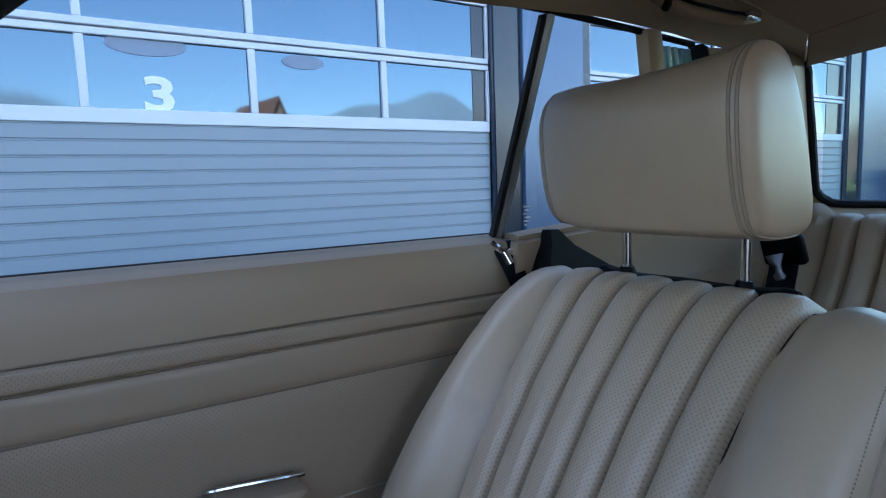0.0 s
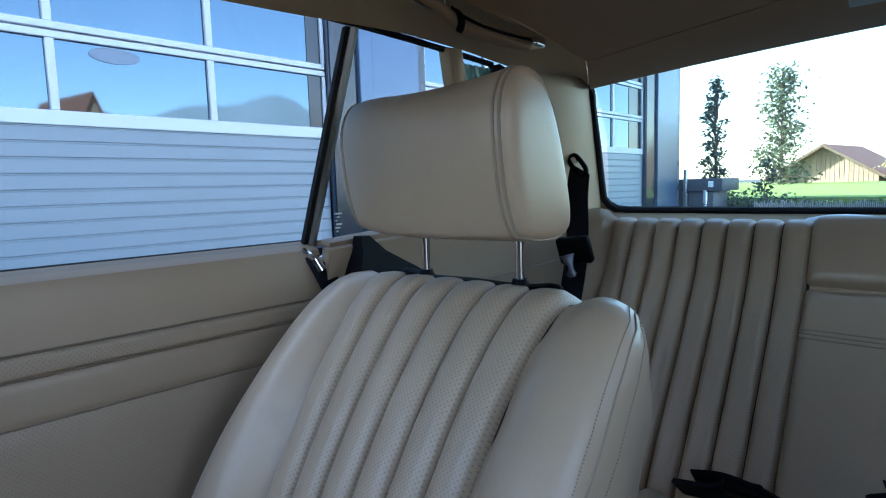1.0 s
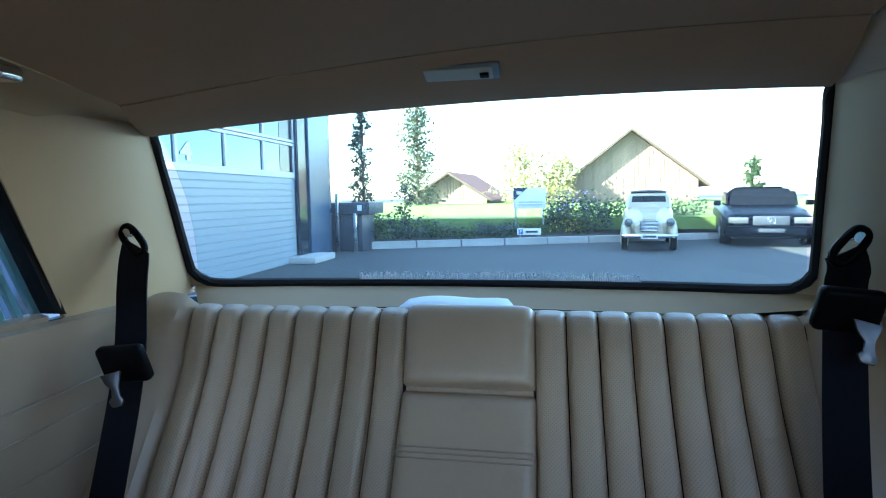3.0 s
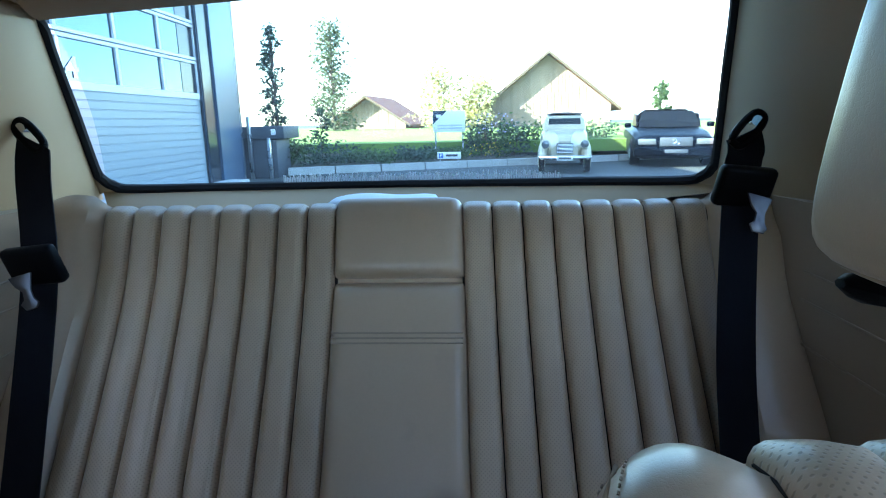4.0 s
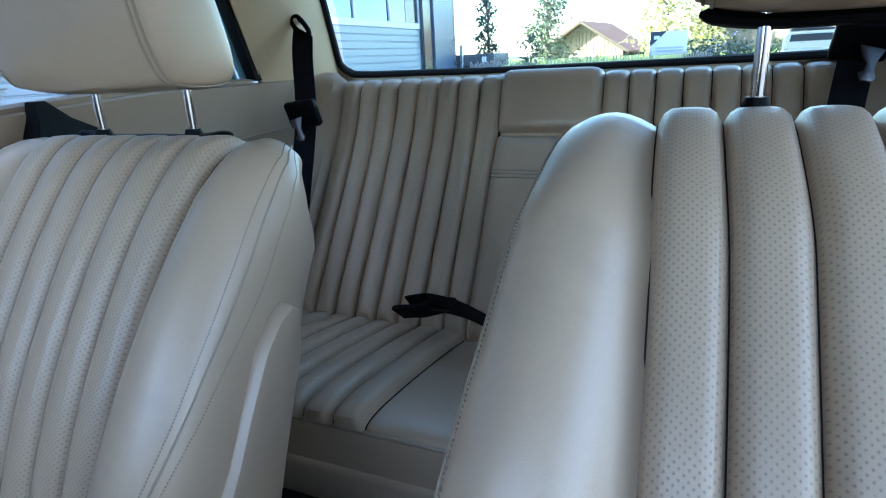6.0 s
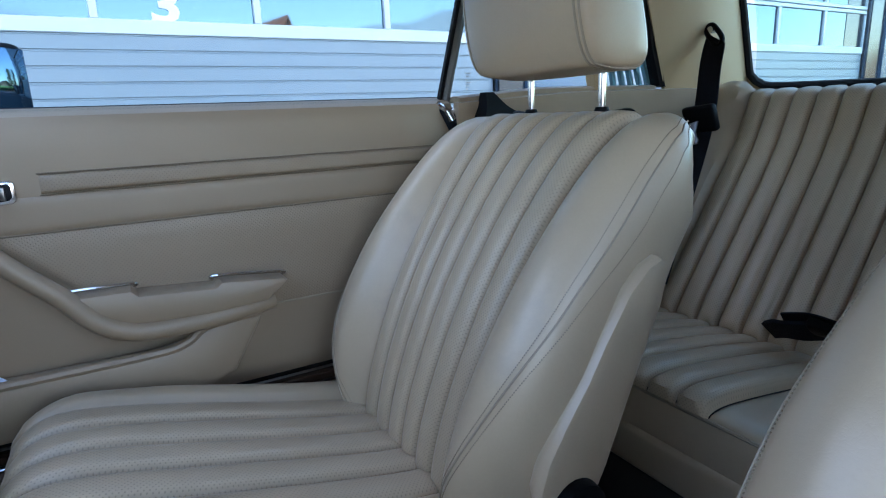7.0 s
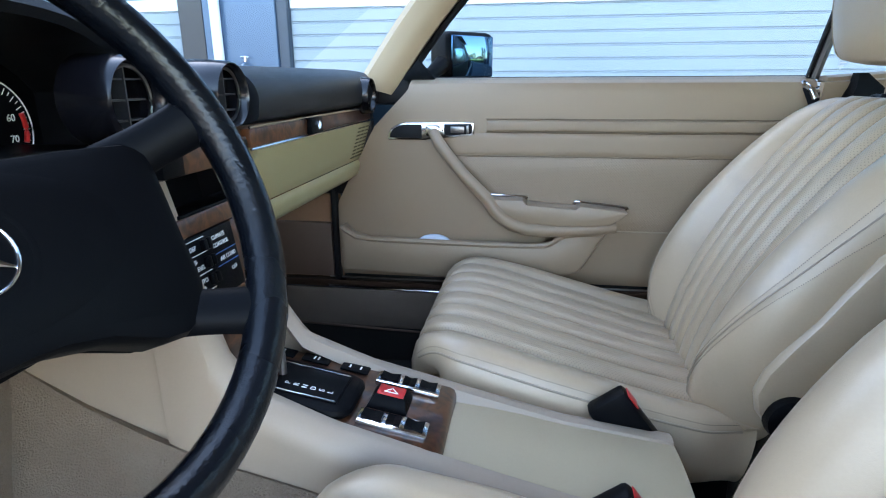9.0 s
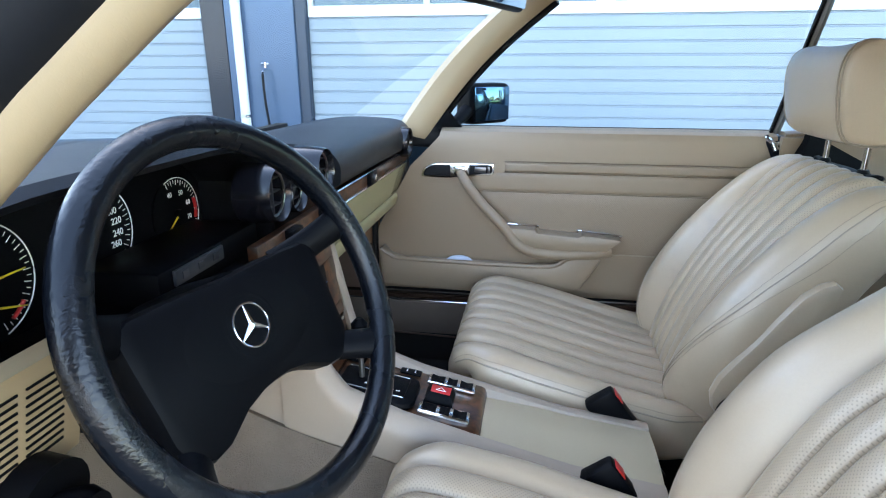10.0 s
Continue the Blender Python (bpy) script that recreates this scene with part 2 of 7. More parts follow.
def prism(outline, axis, a, b, r=0.0):
    """A slab with a given outline in the two other axes (in order), from a to b along an axis, with bevelled rims."""
    def put(q, t):
        return {"x": (t, q[0], q[1]), "y": (q[0], t, q[1]), "z": (q[0], q[1], t)}[axis]
    bm = bmesh.new()
    low, high = [bm.verts.new(put(q, a)) for q in outline], [bm.verts.new(put(q, b)) for q in outline]
    bm.faces.new(low), bm.faces.new(high[::-1])
    n = len(outline)
    for i in range(n):
        bm.faces.new((low[i], high[i], high[(i + 1) % n], low[(i + 1) % n]))
    bmesh.ops.recalc_face_normals(bm, faces=bm.faces[:])
    if r:
        rim = [e for e in bm.edges if (e.verts[0] in low) == (e.verts[1] in low)]
        bmesh.ops.bevel(bm, geom=rim, offset=r, segments=2, profile=0.5, affect="EDGES", clamp_overlap=True)
    return from_bm(bm)


def slab(fn, nu, nv, thick):
    """A curved sheet fn(u, v), u and v from 0 to 1, with thickness."""
    g = [[Vector(fn(i / nu, j / nv)) for j in range(nv + 1)] for i in range(nu + 1)]
    w = nv + 1
    front, back = [], []
    for i in range(nu + 1):
        for j in range(nv + 1):
            du = g[min(i + 1, nu)][j] - g[max(i - 1, 0)][j]
            dv = g[i][min(j + 1, nv)] - g[i][max(j - 1, 0)]
            nrm = du.cross(dv)
            nrm = nrm.normalized() if nrm.length > 1e-9 else Vector((0, 0, 1))
            front.append(tuple(g[i][j])), back.append(tuple(g[i][j] - nrm * thick))
    k, f = len(front), []
    for i in range(nu):
        for j in range(nv):
            a, b, c, d = i * w + j, (i + 1) * w + j, (i + 1) * w + j + 1, i * w + j + 1
            f += [(a, b, c, d), (k + d, k + c, k + b, k + a)]
    rim = [i * w for i in range(nu + 1)] + [nu * w + j for j in range(1, nv + 1)] + [i * w + nv for i in range(nu - 1, -1, -1)] + [j for j in range(nv - 1, 0, -1)]
    for a, b in zip(rim, rim[1:] + rim[:1]):
        f.append((b, a, k + a, k + b))
    return front + back, f


def mesh_of(name, shape, material, smooth=40, uv=None):
    me = bpy.data.meshes.new(name)
    me.from_pydata([tuple(p) for p in shape[0]], [], [tuple(q) for q in shape[1]])
    if uv:
        layer = me.uv_layers.new(name="UVMap")
        for loop in me.loops:
            layer.data[loop.index].uv = uv[loop.vertex_index]
    me.materials.append(material)
    bm = bmesh.new()
    bm.from_mesh(me)
    bmesh.ops.recalc_face_normals(bm, faces=bm.faces[:])
    limit = radians(smooth)
    for q in bm.faces:
        q.smooth = smooth > 0
    for e in bm.edges:
        if len(e.link_faces) == 2 and e.calc_face_angle(0) > limit:
            e.smooth = False
    bm.to_mesh(me)
    bm.free()
    return me


def part(name, shape, material, parent=None, label="", smooth=40, uv=None):
    ob = new(name, mesh_of(name, shape, material, smooth, uv))
    if parent:
        ob.parent = parent
        ob.matrix_parent_inverse = parent.matrix_basis.inverted()
    return tagged(ob, label)


def thing(name, label, category, at=(0, 0, 0), group="", kind=""):
    ob = new(name)
    ob.empty_display_size = 0.05
    ob.matrix_basis = Matrix.Translation(at)
    return tagged(ob, label, category, group, kind)


def mixed(stops, t):
    """A value between (t, value) stops, eased."""
    if t <= stops[0][0]:
        return stops[0][1]
    for (a, p), (b, q) in zip(stops, stops[1:]):
        if t <= b:
            k = (t - a) / (b - a)
            k = k * k * (3 - 2 * k)
            return p + (q - p) * k
    return stops[-1][1]


def flow(stops, t):
    """A value pair along (t, y, z) stops, running smoothly through them."""
    k = 0
    while k < len(stops) - 2 and t > stops[k + 1][0]:
        k += 1
    a, b, c, d = stops[max(k - 1, 0)], stops[k], stops[k + 1], stops[min(k + 2, len(stops) - 1)]
    h = c[0] - b[0]
    u = max(0.0, min(1.0, (t - b[0]) / h))
    out = []
    for i in range(1, len(b)):
        m0 = (c[i] - a[i]) / (c[0] - a[0]) * h
        m1 = (d[i] - b[i]) / (d[0] - b[0]) * h
        out.append((2 * u ** 3 - 3 * u * u + 1) * b[i] + (u ** 3 - 2 * u * u + u) * m0 + (3 * u * u - 2 * u ** 3) * c[i] + (u ** 3 - u * u) * m1)
    return out


def line_of(stops, t):
    for (a, *p), (b, *q) in zip(stops, stops[1:]):
        if t <= b:
            k = (t - a) / (b - a)
            return [x + (y - x) * k for x, y in zip(p, q)]
    return list(stops[-1][1:])


def text_shape(words, size, m, thick=0.0008, bold=0.0):
    """Words in the built-in font, as a mesh, set upright by the pose m."""
    c = bpy.data.curves.new("words", "FONT")
    c.body, c.size, c.extrude, c.align_x, c.align_y = words, size, thick, "CENTER", "CENTER"
    c.resolution_u, c.offset = 3, bold
    ob = bpy.data.objects.new("words", c)
    me = bpy.data.meshes.new_from_object(ob)
    out = [tuple(m @ v.co) for v in me.vertices], [tuple(q.vertices) for q in me.polygons]
    bpy.data.objects.remove(ob)
    bpy.data.curves.remove(c)
    bpy.data.meshes.remove(me)
    return out


# ---- the setting outside: yard and workshop front ----
GROUND = -0.10
ASPHALT = surface("asphalt", (0.052, 0.058, 0.058), 0.85, bump=0.7, vary=0.3, fine=160, broad=0.6, depth=0.006)
PANEL = surface("grey_door_sheet", (0.262, 0.312, 0.340), 0.36, bump=0.05, vary=0.05, fine=60, broad=0.7)
DARKPANEL = surface("anthracite_cladding", (0.028, 0.044, 0.066), 0.28, bump=0.05, vary=0.08, fine=40, broad=0.8)
BLUEPANEL = surface("blue_grey_cladding", (0.07, 0.12, 0.19), 0.22, metal=0.3, bump=0.04, vary=0.08, fine=30, broad=0.5)
FRAMEWHITE = surface("white_frame", (0.70, 0.72, 0.74), 0.45, bump=0.03, vary=0.04)
CONCRETE = surface("concrete", (0.42, 0.42, 0.40), 0.9, bump=0.5, vary=0.2, fine=60, broad=1.5)
PANE = surface("coated_pane", (0.082, 0.130, 0.168), 0.03, metal=1.0, bump=0.0, vary=0.03, broad=0.4)
DARKGLOSS = surface("dark_pane", (0.02, 0.026, 0.034), 0.12, bump=0.0, vary=0.05, broad=0.4)
FX = 4.50

ground = part("ground", ([(-900, -900, GROUND), (900, -900, GROUND), (900, 900, GROUND), (-900, 900, GROUND)], [(0, 1, 2, 3)]), ASPHALT)
tagged(ground, "grey asphalt yard in the shade of the workshop", "ground", kind="structure")


def sectional_door(name, y_hi, y_lo, number=None, dark=0.0):
    """A grey sectional door with framed panes over ribbed sheet; it runs from y_hi down to y_lo along the front."""
    door = thing(name, "grey ribbed sectional workshop door with white framed panes", "garage door", (FX, (y_hi + y_lo) / 2, GROUND), kind="structure")
    w = y_hi - y_lo
    pitch = 0.109
    edges = [1.455 - pitch * i for i in range(14)]
    rib = joined(box(FX, FX + 0.05, y_lo, y_hi, -pitch / 2 + 0.002, pitch / 2 - 0.014, 0.003, 1), box(FX + 0.002, FX + 0.05, y_lo, y_hi, pitch / 2 - 0.0128, pitch / 2 - 0.0015, 0.002, 1))
    sheet = mesh_of("panel", rib, PANEL)
    for z in edges:
        ob = new("panel", sheet)
        ob.parent = door
        ob.matrix_parent_inverse = door.matrix_basis.inverted()
        ob.matrix_basis = Matrix.Translation((0, 0, z - pitch / 2))
    part("backing", box(FX + 0.012, FX + 0.06, y_lo, y_hi, GROUND, 1.46, 0), PANEL, door)
    n = 5
    rows = [(1.50, 2.09), (2.09, 2.68), (2.68, 3.27), (3.27, 3.86)]
    for a, b in rows:
        for k in range(n):
            y0, y1 = y_lo + w * k / n, y_lo + w * (k + 1) / n
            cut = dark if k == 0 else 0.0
            # dark sheet before the end pane, standing in for a dark reflection
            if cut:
                part("dark_pane", box(FX + 0.014, FX + 0.0195, y0 + 0.02, y0 + 0.025 + cut, a + 0.03, b - 0.03, 0), DARKGLOSS, door, smooth=0)
            part("pane", box(FX + 0.02, FX + 0.03, y0 + 0.02, y1 - 0.02, a + 0.03, b - 0.03, 0), PANE, door, smooth=0)
            part("frame_bar", box(FX - 0.01, FX + 0.045, y0 - 0.028, y0 + 0.028, a + 0.056, b - 0.056, 0.005, 1), FRAMEWHITE, door)
        low = a - 0.045 if a < 1.6 else a + 0.007
        part("frame_rail", box(FX - 0.012, FX + 0.045, y_lo, y_hi, low, a + 0.055, 0.005, 1), FRAMEWHITE, door)
        part("frame_rail", box(FX - 0.012, FX + 0.045, y_lo, y_hi, b - 0.055, b - 0.007, 0.005, 1), FRAMEWHITE, door)
        part("frame_bar", box(FX - 0.01, FX + 0.045, y_hi - 0.05, y_hi, a + 0.056, b - 0.056, 0.005, 1), FRAMEWHITE, door)
    part("door_seal", box(FX - 0.03, FX + 0.05, y_lo - 0.045, y_lo - 0.003, GROUND, 3.86, 0.005, 1), FRAMEWHITE, door)
    if number:
        part("door_number", text_shape(number[0], number[2], pose(FX + 0.012, number[1], number[3], 90, 0, -90) @ Matrix.Diagonal((1.38, 1, 1, 1)), 0.004, 0.010), WHITE, door, "white painted numeral")
    return door


sectional_door("door_1", 9.3, 3.70)
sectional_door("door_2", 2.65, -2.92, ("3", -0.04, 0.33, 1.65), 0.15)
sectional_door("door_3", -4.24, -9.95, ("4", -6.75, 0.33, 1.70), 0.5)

front = thing("wall_front", "dark grey metal-clad workshop front with pillars and fascia", "wall", (FX, 0, GROUND), kind="structure")
for a, b in ((3.70, 2.65), (-2.92, -4.24), (-9.95, -11.6), (10.6, 9.3)):
    part("pillar", box(FX - 0.06, FX + 0.5, b + 0.003, a - 0.003, GROUND, 3.92, 0.01, 1), DARKPANEL, front)
    # upright sheets; their blue and dark tones also paint the pillar's glossy shading
    for k, (u0, u1) in enumerate(((0.10, 0.60), (0.61, 0.74))):
        part("cladding_sheet", box(FX - 0.085 - 0.03 * k, FX - 0.06, b + (a - b) * u0, b + (a - b) * u1, GROUND + 0.05, 3.9, 0.008, 1), BLUEPANEL, front)
    part("reveal", box(FX - 0.075, FX - 0.06, b + (a - b) * 0.76, a - 0.02, GROUND + 0.02, 3.9, 0.004, 1), DARKGLOSS, front)
part("fascia", box(FX - 0.06, FX + 0.5, -11.6, 10.6, 3.925, 6.2, 0.01, 1), DARKPANEL, front)
part("end_wall", box(FX + 0.51, FX + 14, -11.58, -11.3, GROUND, 6.2, 0.01, 1), DARKPANEL, front)
part("roof", box(FX - 0.1, FX + 14, -11.6, 10.6, 6.203, 6.35, 0.01, 1), DARKPANEL, front)
part("back_wall", box(FX + 13.7, FX + 14, -11.29, 10.6, GROUND, 6.2, 0), DARKPANEL, front)

# flat grey ovals painted on the panes in place of reflections
SPOT = surface("oval_reflection_grey", (0.20, 0.26, 0.34), 0.3, bump=0.0, vary=0.05)
for y, z, ry, rz in ((0.02, 2.00, 0.26, 0.075), (-1.10, 1.97, 0.17, 0.055)):
    ob = part("oval_sticker", prism([(y + ry * math.cos(a), z + rz * math.sin(a)) for a in (2 * math.pi * i / 32 for i in range(32))], "x", FX + 0.012, FX + 0.0175), SPOT)
    tagged(ob, "grey oval standing in for a reflection on the door pane", "sticker", group="oval stickers")
# downpipe and tap on the pillar between the doors
pipe = thing("downpipe", "white plastic rain downpipe on the dark pillar", "pipe", (FX - 0.1, 3.30, GROUND))
part("pipe", tube([(FX - 0.13, 3.30, GROUND), (FX - 0.13, 3.30, 4.0)], 0.045, 14), FRAMEWHITE, pipe)
for z in (0.55, 2.0, 3.2):
    part("clip", tube([(FX - 0.13, 3.30, z), (FX - 0.13, 3.30, z + 0.03)], 0.052, 14), STEEL, pipe)
tap = thing("water_tap", "chrome wall tap with a black hose hanging", "tap", (FX - 0.1, 3.06, 0.95))
part("tap_body", joined(tube([(FX - 0.06, 3.06, 1.0), (FX - 0.16, 3.06, 1.0), (FX - 0.19, 3.06, 0.97)], [0.014, 0.014, 0.011], 10), tube([(FX - 0.12, 3.02, 1.05), (FX - 0.12, 3.10, 1.05)], 0.008, 8), tube([(FX - 0.12, 3.06, 1.0), (FX - 0.12, 3.06, 1.06)], 0.012, 8)), CHROME, tap)
part("hose", tube(curve([(FX - 0.19, 3.06, 0.96), (FX - 0.20, 3.05, 0.7), (FX - 0.17, 3.03, 0.3), (FX - 0.15, 3.05, 0.0)], 24), 0.012, 8), RUBBER, tap)
# ---- the car's shell ----
CX = -0.01


def mid_x(y):
    """The car's middle line, a little askew to the yard."""
    return -0.01 - 0.032 * (y + 0.82)


def sx(p, s):
    """A point of the car's right side, or its mirror image on the left."""
    c = mid_x(p[1])
    return (p[0] if s > 0 else 2 * c - p[0], p[1], p[2])


def lerp(a, b, t):
    return tuple(x + (y - x) * t for x, y in zip(a, b))


BODY = surface("silver_blue_paint", (0.03, 0.06, 0.085), 0.4, spec=0.12, bump=0.02, vary=0.12, fine=30, broad=3, coat=0.04)
BROWNBOARD = surface("brown_board", (0.24, 0.125, 0.065), 0.7, bump=0.3, vary=0.12)
shell = thing("car_shell", "ivory trimmed coupe cabin shell with beige headliner", "car body", (0, 0, GROUND), kind="structure")
HEAD_Y = 0.52


def seam(t):
    """The cross seam between headliner and rear header, t from -1 to 1."""
    return (CX + 0.497 * t, -0.679 - 0.10 * (1 - t * t), 1.239 - 0.030 * t + 0.045 * (1 - t * t))


def win_top(t):
    return (0.018 + 0.572 * t, -0.881 - 0.080 * (1 - t * t), 1.207 - 0.017 * t + 0.030 * (1 - t * t))


def win_low(t):
    return (0.016 + 0.647 * t, -1.097 - 0.10 * (1 - t * t), 0.868 - 0.008 * (1 - t * t))


def liner(u, v):
    t = 2 * u - 1
    back, frontp = seam(t), (-0.052 + 0.55 * t, HEAD_Y, 1.185 + 0.04 * (1 - t * t))
    p = lerp(frontp, back, v)
    return (p[0], p[1], p[2] + (0.045 + 0.014 * t * t) * math.sin(math.pi * v))


part("headliner", slab(liner, 24, 20, -0.012), LINER, shell, "beige ribbed vinyl headliner")


def header(u, v):
    t = 2 * u - 1
    p = lerp(seam(t), win_top(t), v)
    return (p[0], p[1], p[2] - 0.012 * math.sin(math.pi * v) - 0.002)


part("rear_header", slab(header, 24, 6, -0.012), LINER, shell)
part("header_welt", tube([seam(-1 + i / 12) for i in range(25)], 0.004, 6), PIPING, shell)

for s in (1, -1):
    def cantrail(u, v):
        top = [(0, 0.520, HEAD_Y, 1.185), (0.42, 0.478, -0.19, 1.256), (0.5, 0.475, -0.30, 1.253), (0.6, 0.475, -0.45, 1.235), (0.78, 0.487, -0.679, 1.209), (1, 0.587, -0.881, 1.190)]
        low = [(0, 0.590, HEAD_Y, 1.180), (0.45, 0.600, -0.25, 1.210), (0.6, 0.594, -0.412, 1.203), (0.78, 0.585, -0.62, 1.185), (1, 0.5875, -0.885, 1.186)]
        if s < 0:
            top = [(q[0], q[1], q[2], q[3] + dz) for q, dz in zip(top, (0.0, 0.0, 0.006, 0.027, 0.060, 0.034))]
        p = lerp(line_of(top, u), line_of(low, u), v)
        if s < 0 and u > 0.78:
            k = (u - 0.78) / 0.22
            a, b = lerp(sx(line_of(top, 0.78), s), win_top(-1), k), lerp(sx(line_of(low, 0.78), s), Vector(win_top(-1)) + Vector((-0.001, -0.004, -0.002)), k)
            return lerp(a, b, v)
        hollow = 0.012 + (0.020 * max(0.0, 1 - ((u - 0.50) / 0.16) ** 2) if s > 0 else 0.0)
        return sx((p[0] + 0.012 * math.sin(math.pi * v), p[1], p[2] + hollow * math.sin(math.pi * v)), s)

    def pillar(u, v):
        a = line_of([(0, 0.592, -0.538, 1.184), (1, 0.656, -0.736, 0.848)], v)
        b = line_of([(0, 0.590, -0.881, 1.190), (1, 0.674, -1.112, 0.846)], v)
        if s < 0:
            a, b = sx(a, s), lerp(win_top(-1), win_low(-1), 1.06 * v)
        p = lerp(a, b, u)
        k = math.sin(math.pi * u)
        return (p[0] - 0.022 * k * s, p[1], p[2])

    part("cantrail", slab(cantrail, 36, 8, 0.01 * s), PLASTIC, shell)
    part("rear_pillar", slab(pillar, 12, 14, -0.012 * s), PLASTIC, shell)
    # column between side glass and louvred pane
    col = [sx(p, s) for p in ((0.603, -0.388, 1.20), (0.660, -0.511, 0.866))]
    ring = lambda c: [Vector(c) + Vector(q) for q in ((-0.008 * s, 0.019, 0), (0.015 * s, 0.022, 0), (0.015 * s, -0.021, 0), (-0.008 * s, -0.019, 0), (-0.014 * s, -0.008, 0), (-0.014 * s, 0.008, 0))]
    part("side_column", loft([ring(lerp(col[0], col[1], i / 6)) for i in range(7)]), PLASTIC, shell)

    def quarter(u, v):
        y = -0.115 - 0.80 * u
        x = mixed([(0, 0.66), (0.12, 0.672), (0.3, 0.665), (1, 0.66)], v) - 0.02 * u
        return sx((x, y, 0.852 + 0.016 * min(1, 2.5 * u) - 0.61 * v), s)

    part("quarter_trim", slab(quarter, 14, 18, 0.02 * s), DOORVINYL, shell, "cream vinyl rear side trim")

    def sill_top(u, v):
        return sx((0.70 - 0.045 * v, -0.125 - 0.57 * u, 0.849 + 0.016 * min(1, 2.5 * u) + 0.004 * math.sin(math.pi * v)), s)

    part("quarter_ledge", slab(sill_top, 8, 4, 0.01 * s), DOORVINYL, shell)
    for z in (0.735, 0.690, 0.62):
        part("trim_welt", tube([sx((0.643 - 0.02 * k / 8, -0.14 - 0.08 * k, z + 0.003 * k), s) for k in range(9)], 0.0018, 6), DOORVINYL, shell)
    # windscreen pillar
    a, b = Vector(sx((0.700, 0.850, 0.835), s)), Vector(sx((0.592, 0.505, 1.19), s))
    rings = []
    for i in range(13):
        t = i / 12
        c = a.lerp(b, t) + Vector((0.02 * s, 0.015, 0.02)) * math.sin(math.pi * t)
        rings.append([c + Vector((s * q[0], q[1], q[2])) for q in ((-0.028, 0.010, 0.0), (-0.024, 0.040, 0.012), (0.0, 0.055, 0.02), (0.022, 0.040, 0.012), (0.03, 0.0, 0.0), (0.018, -0.03, -0.01), (-0.008, -0.03, -0.012), (-0.024, -0.012, -0.006))])
    part("screen_pillar", loft(rings), GLOSSIVORY, shell, "glossy ivory windscreen pillar cover")
    part("pillar_seal", tube([a.lerp(b, i / 12) + Vector((0.02 * s, 0.015, 0.02)) * math.sin(math.pi * i / 12) + Vector((0.036 * s, -0.02, 0)) for i in range(13)], 0.014, 8), RUBBER, shell)
    if s > 0:
        part("rear_lip", tube([a.lerp(b, i / 12) + Vector((0.02 * s, 0.015, 0.02)) * math.sin(math.pi * i / 12) + Vector((0.018 * s, -0.036, -0.014)) for i in range(13)], 0.009, 8), RUBBER, shell)
    else:
        part("inner_lip", tube([a.lerp(b, i / 12) + Vector((0.02 * s, 0.015, 0.02)) * math.sin(math.pi * i / 12) + Vector((0.020 * s, -0.043, -0.0168)) for i in range(13)], 0.0125, 10), PLASTIC, shell, "tan vinyl pillar edge")
        part("outer_seal", tube([a.lerp(b, i / 12) + Vector((0.02 * s, 0.015, 0.02)) * math.sin(math.pi * i / 12) + Vector((0.027 * s, -0.035, -0.005)) for i in range(13)], 0.019, 10), RUBBER, shell, "broad black door seal")
    part("roof_seal", tube([sx((0.61, HEAD_Y - k * 0.115, 1.191 + 0.020 * math.sin(math.pi * min(1, k / 9))), s) for k in range(10)], 0.006, 8), RUBBER, shell)

part("front_header", slab(lambda u, v: (-0.055 + 0.60 * (2 * u - 1), HEAD_Y + 0.05 * v, 1.185 + 0.04 * (1 - (2 * u - 1) ** 2) - 0.025 * v), 16, 3, -0.012), LINER, shell)
part("roof_skin", slab(lambda u, v: (CX + 0.66 * (2 * u - 1), 0.56 - 1.48 * v, 1.295 + 0.06 * (1 - (2 * u - 1) ** 2)), 12, 12, -0.01), BODY, shell)
# rear window: seal, lower trim, shelf and deck
outline = [win_top(-1 + i / 8) for i in range(17)] + [win_low(1 - i / 8) for i in range(17)]


def corner_arc(s, t):
    """The rounded lower corner of the rear window, t from 0 at the side to 1 at the foot."""
    a, c, b = Vector(lerp(win_top(s), win_low(s), 0.84)), Vector(lerp(win_top(s), win_low(s), 0.985)), Vector(win_low(0.905 * s))
    return a * (1 - t) ** 2 + c * (2 * t * (1 - t)) + b * t * t


rim = curve([win_top(q) for q in (-0.97, -0.6, -0.2, 0.2, 0.6, 0.97)] + [lerp(win_top(1), win_low(1), q) for q in (0.08, 0.45)] + [corner_arc(1, q) for q in (0, 0.3, 0.6, 1)] + [win_low(q) for q in (0.6, 0.2, -0.2, -0.6)] + [corner_arc(-1, q) for q in (1, 0.6, 0.3, 0)] + [lerp(win_low(-1), win_top(-1), q) for q in (0.55, 0.92)], 150, True)
for s in (1, -1):
    part("window_corner", slab(lambda u, v: Vector(lerp(Vector(win_low(1.01 * s)) + Vector((0, 0, -0.006)), corner_arc(s, u), v)) + Vector((0, 0.004, 0)), 8, 4, 0.004), PLASTIC, shell)
part("window_seal", tube(rim, 0.011, 8, True), RUBBER, shell)
part("window_base", slab(lambda u, v: lerp(win_low(2 * u - 1), (CX + 0.64 * (2 * u - 1), -1.06 - 0.08 * (1 - (2 * u - 1) ** 2), 0.815), v), 20, 3, 0.01), PLASTIC, shell)
part("parcel_shelf", slab(lambda u, v: (CX + 0.64 * (2 * u - 1), -0.925 - v * (0.135 + 0.08 * (1 - (2 * u - 1) ** 2)), 0.812), 16, 6, -0.015), SHELF, shell, "grey cloth parcel shelf")
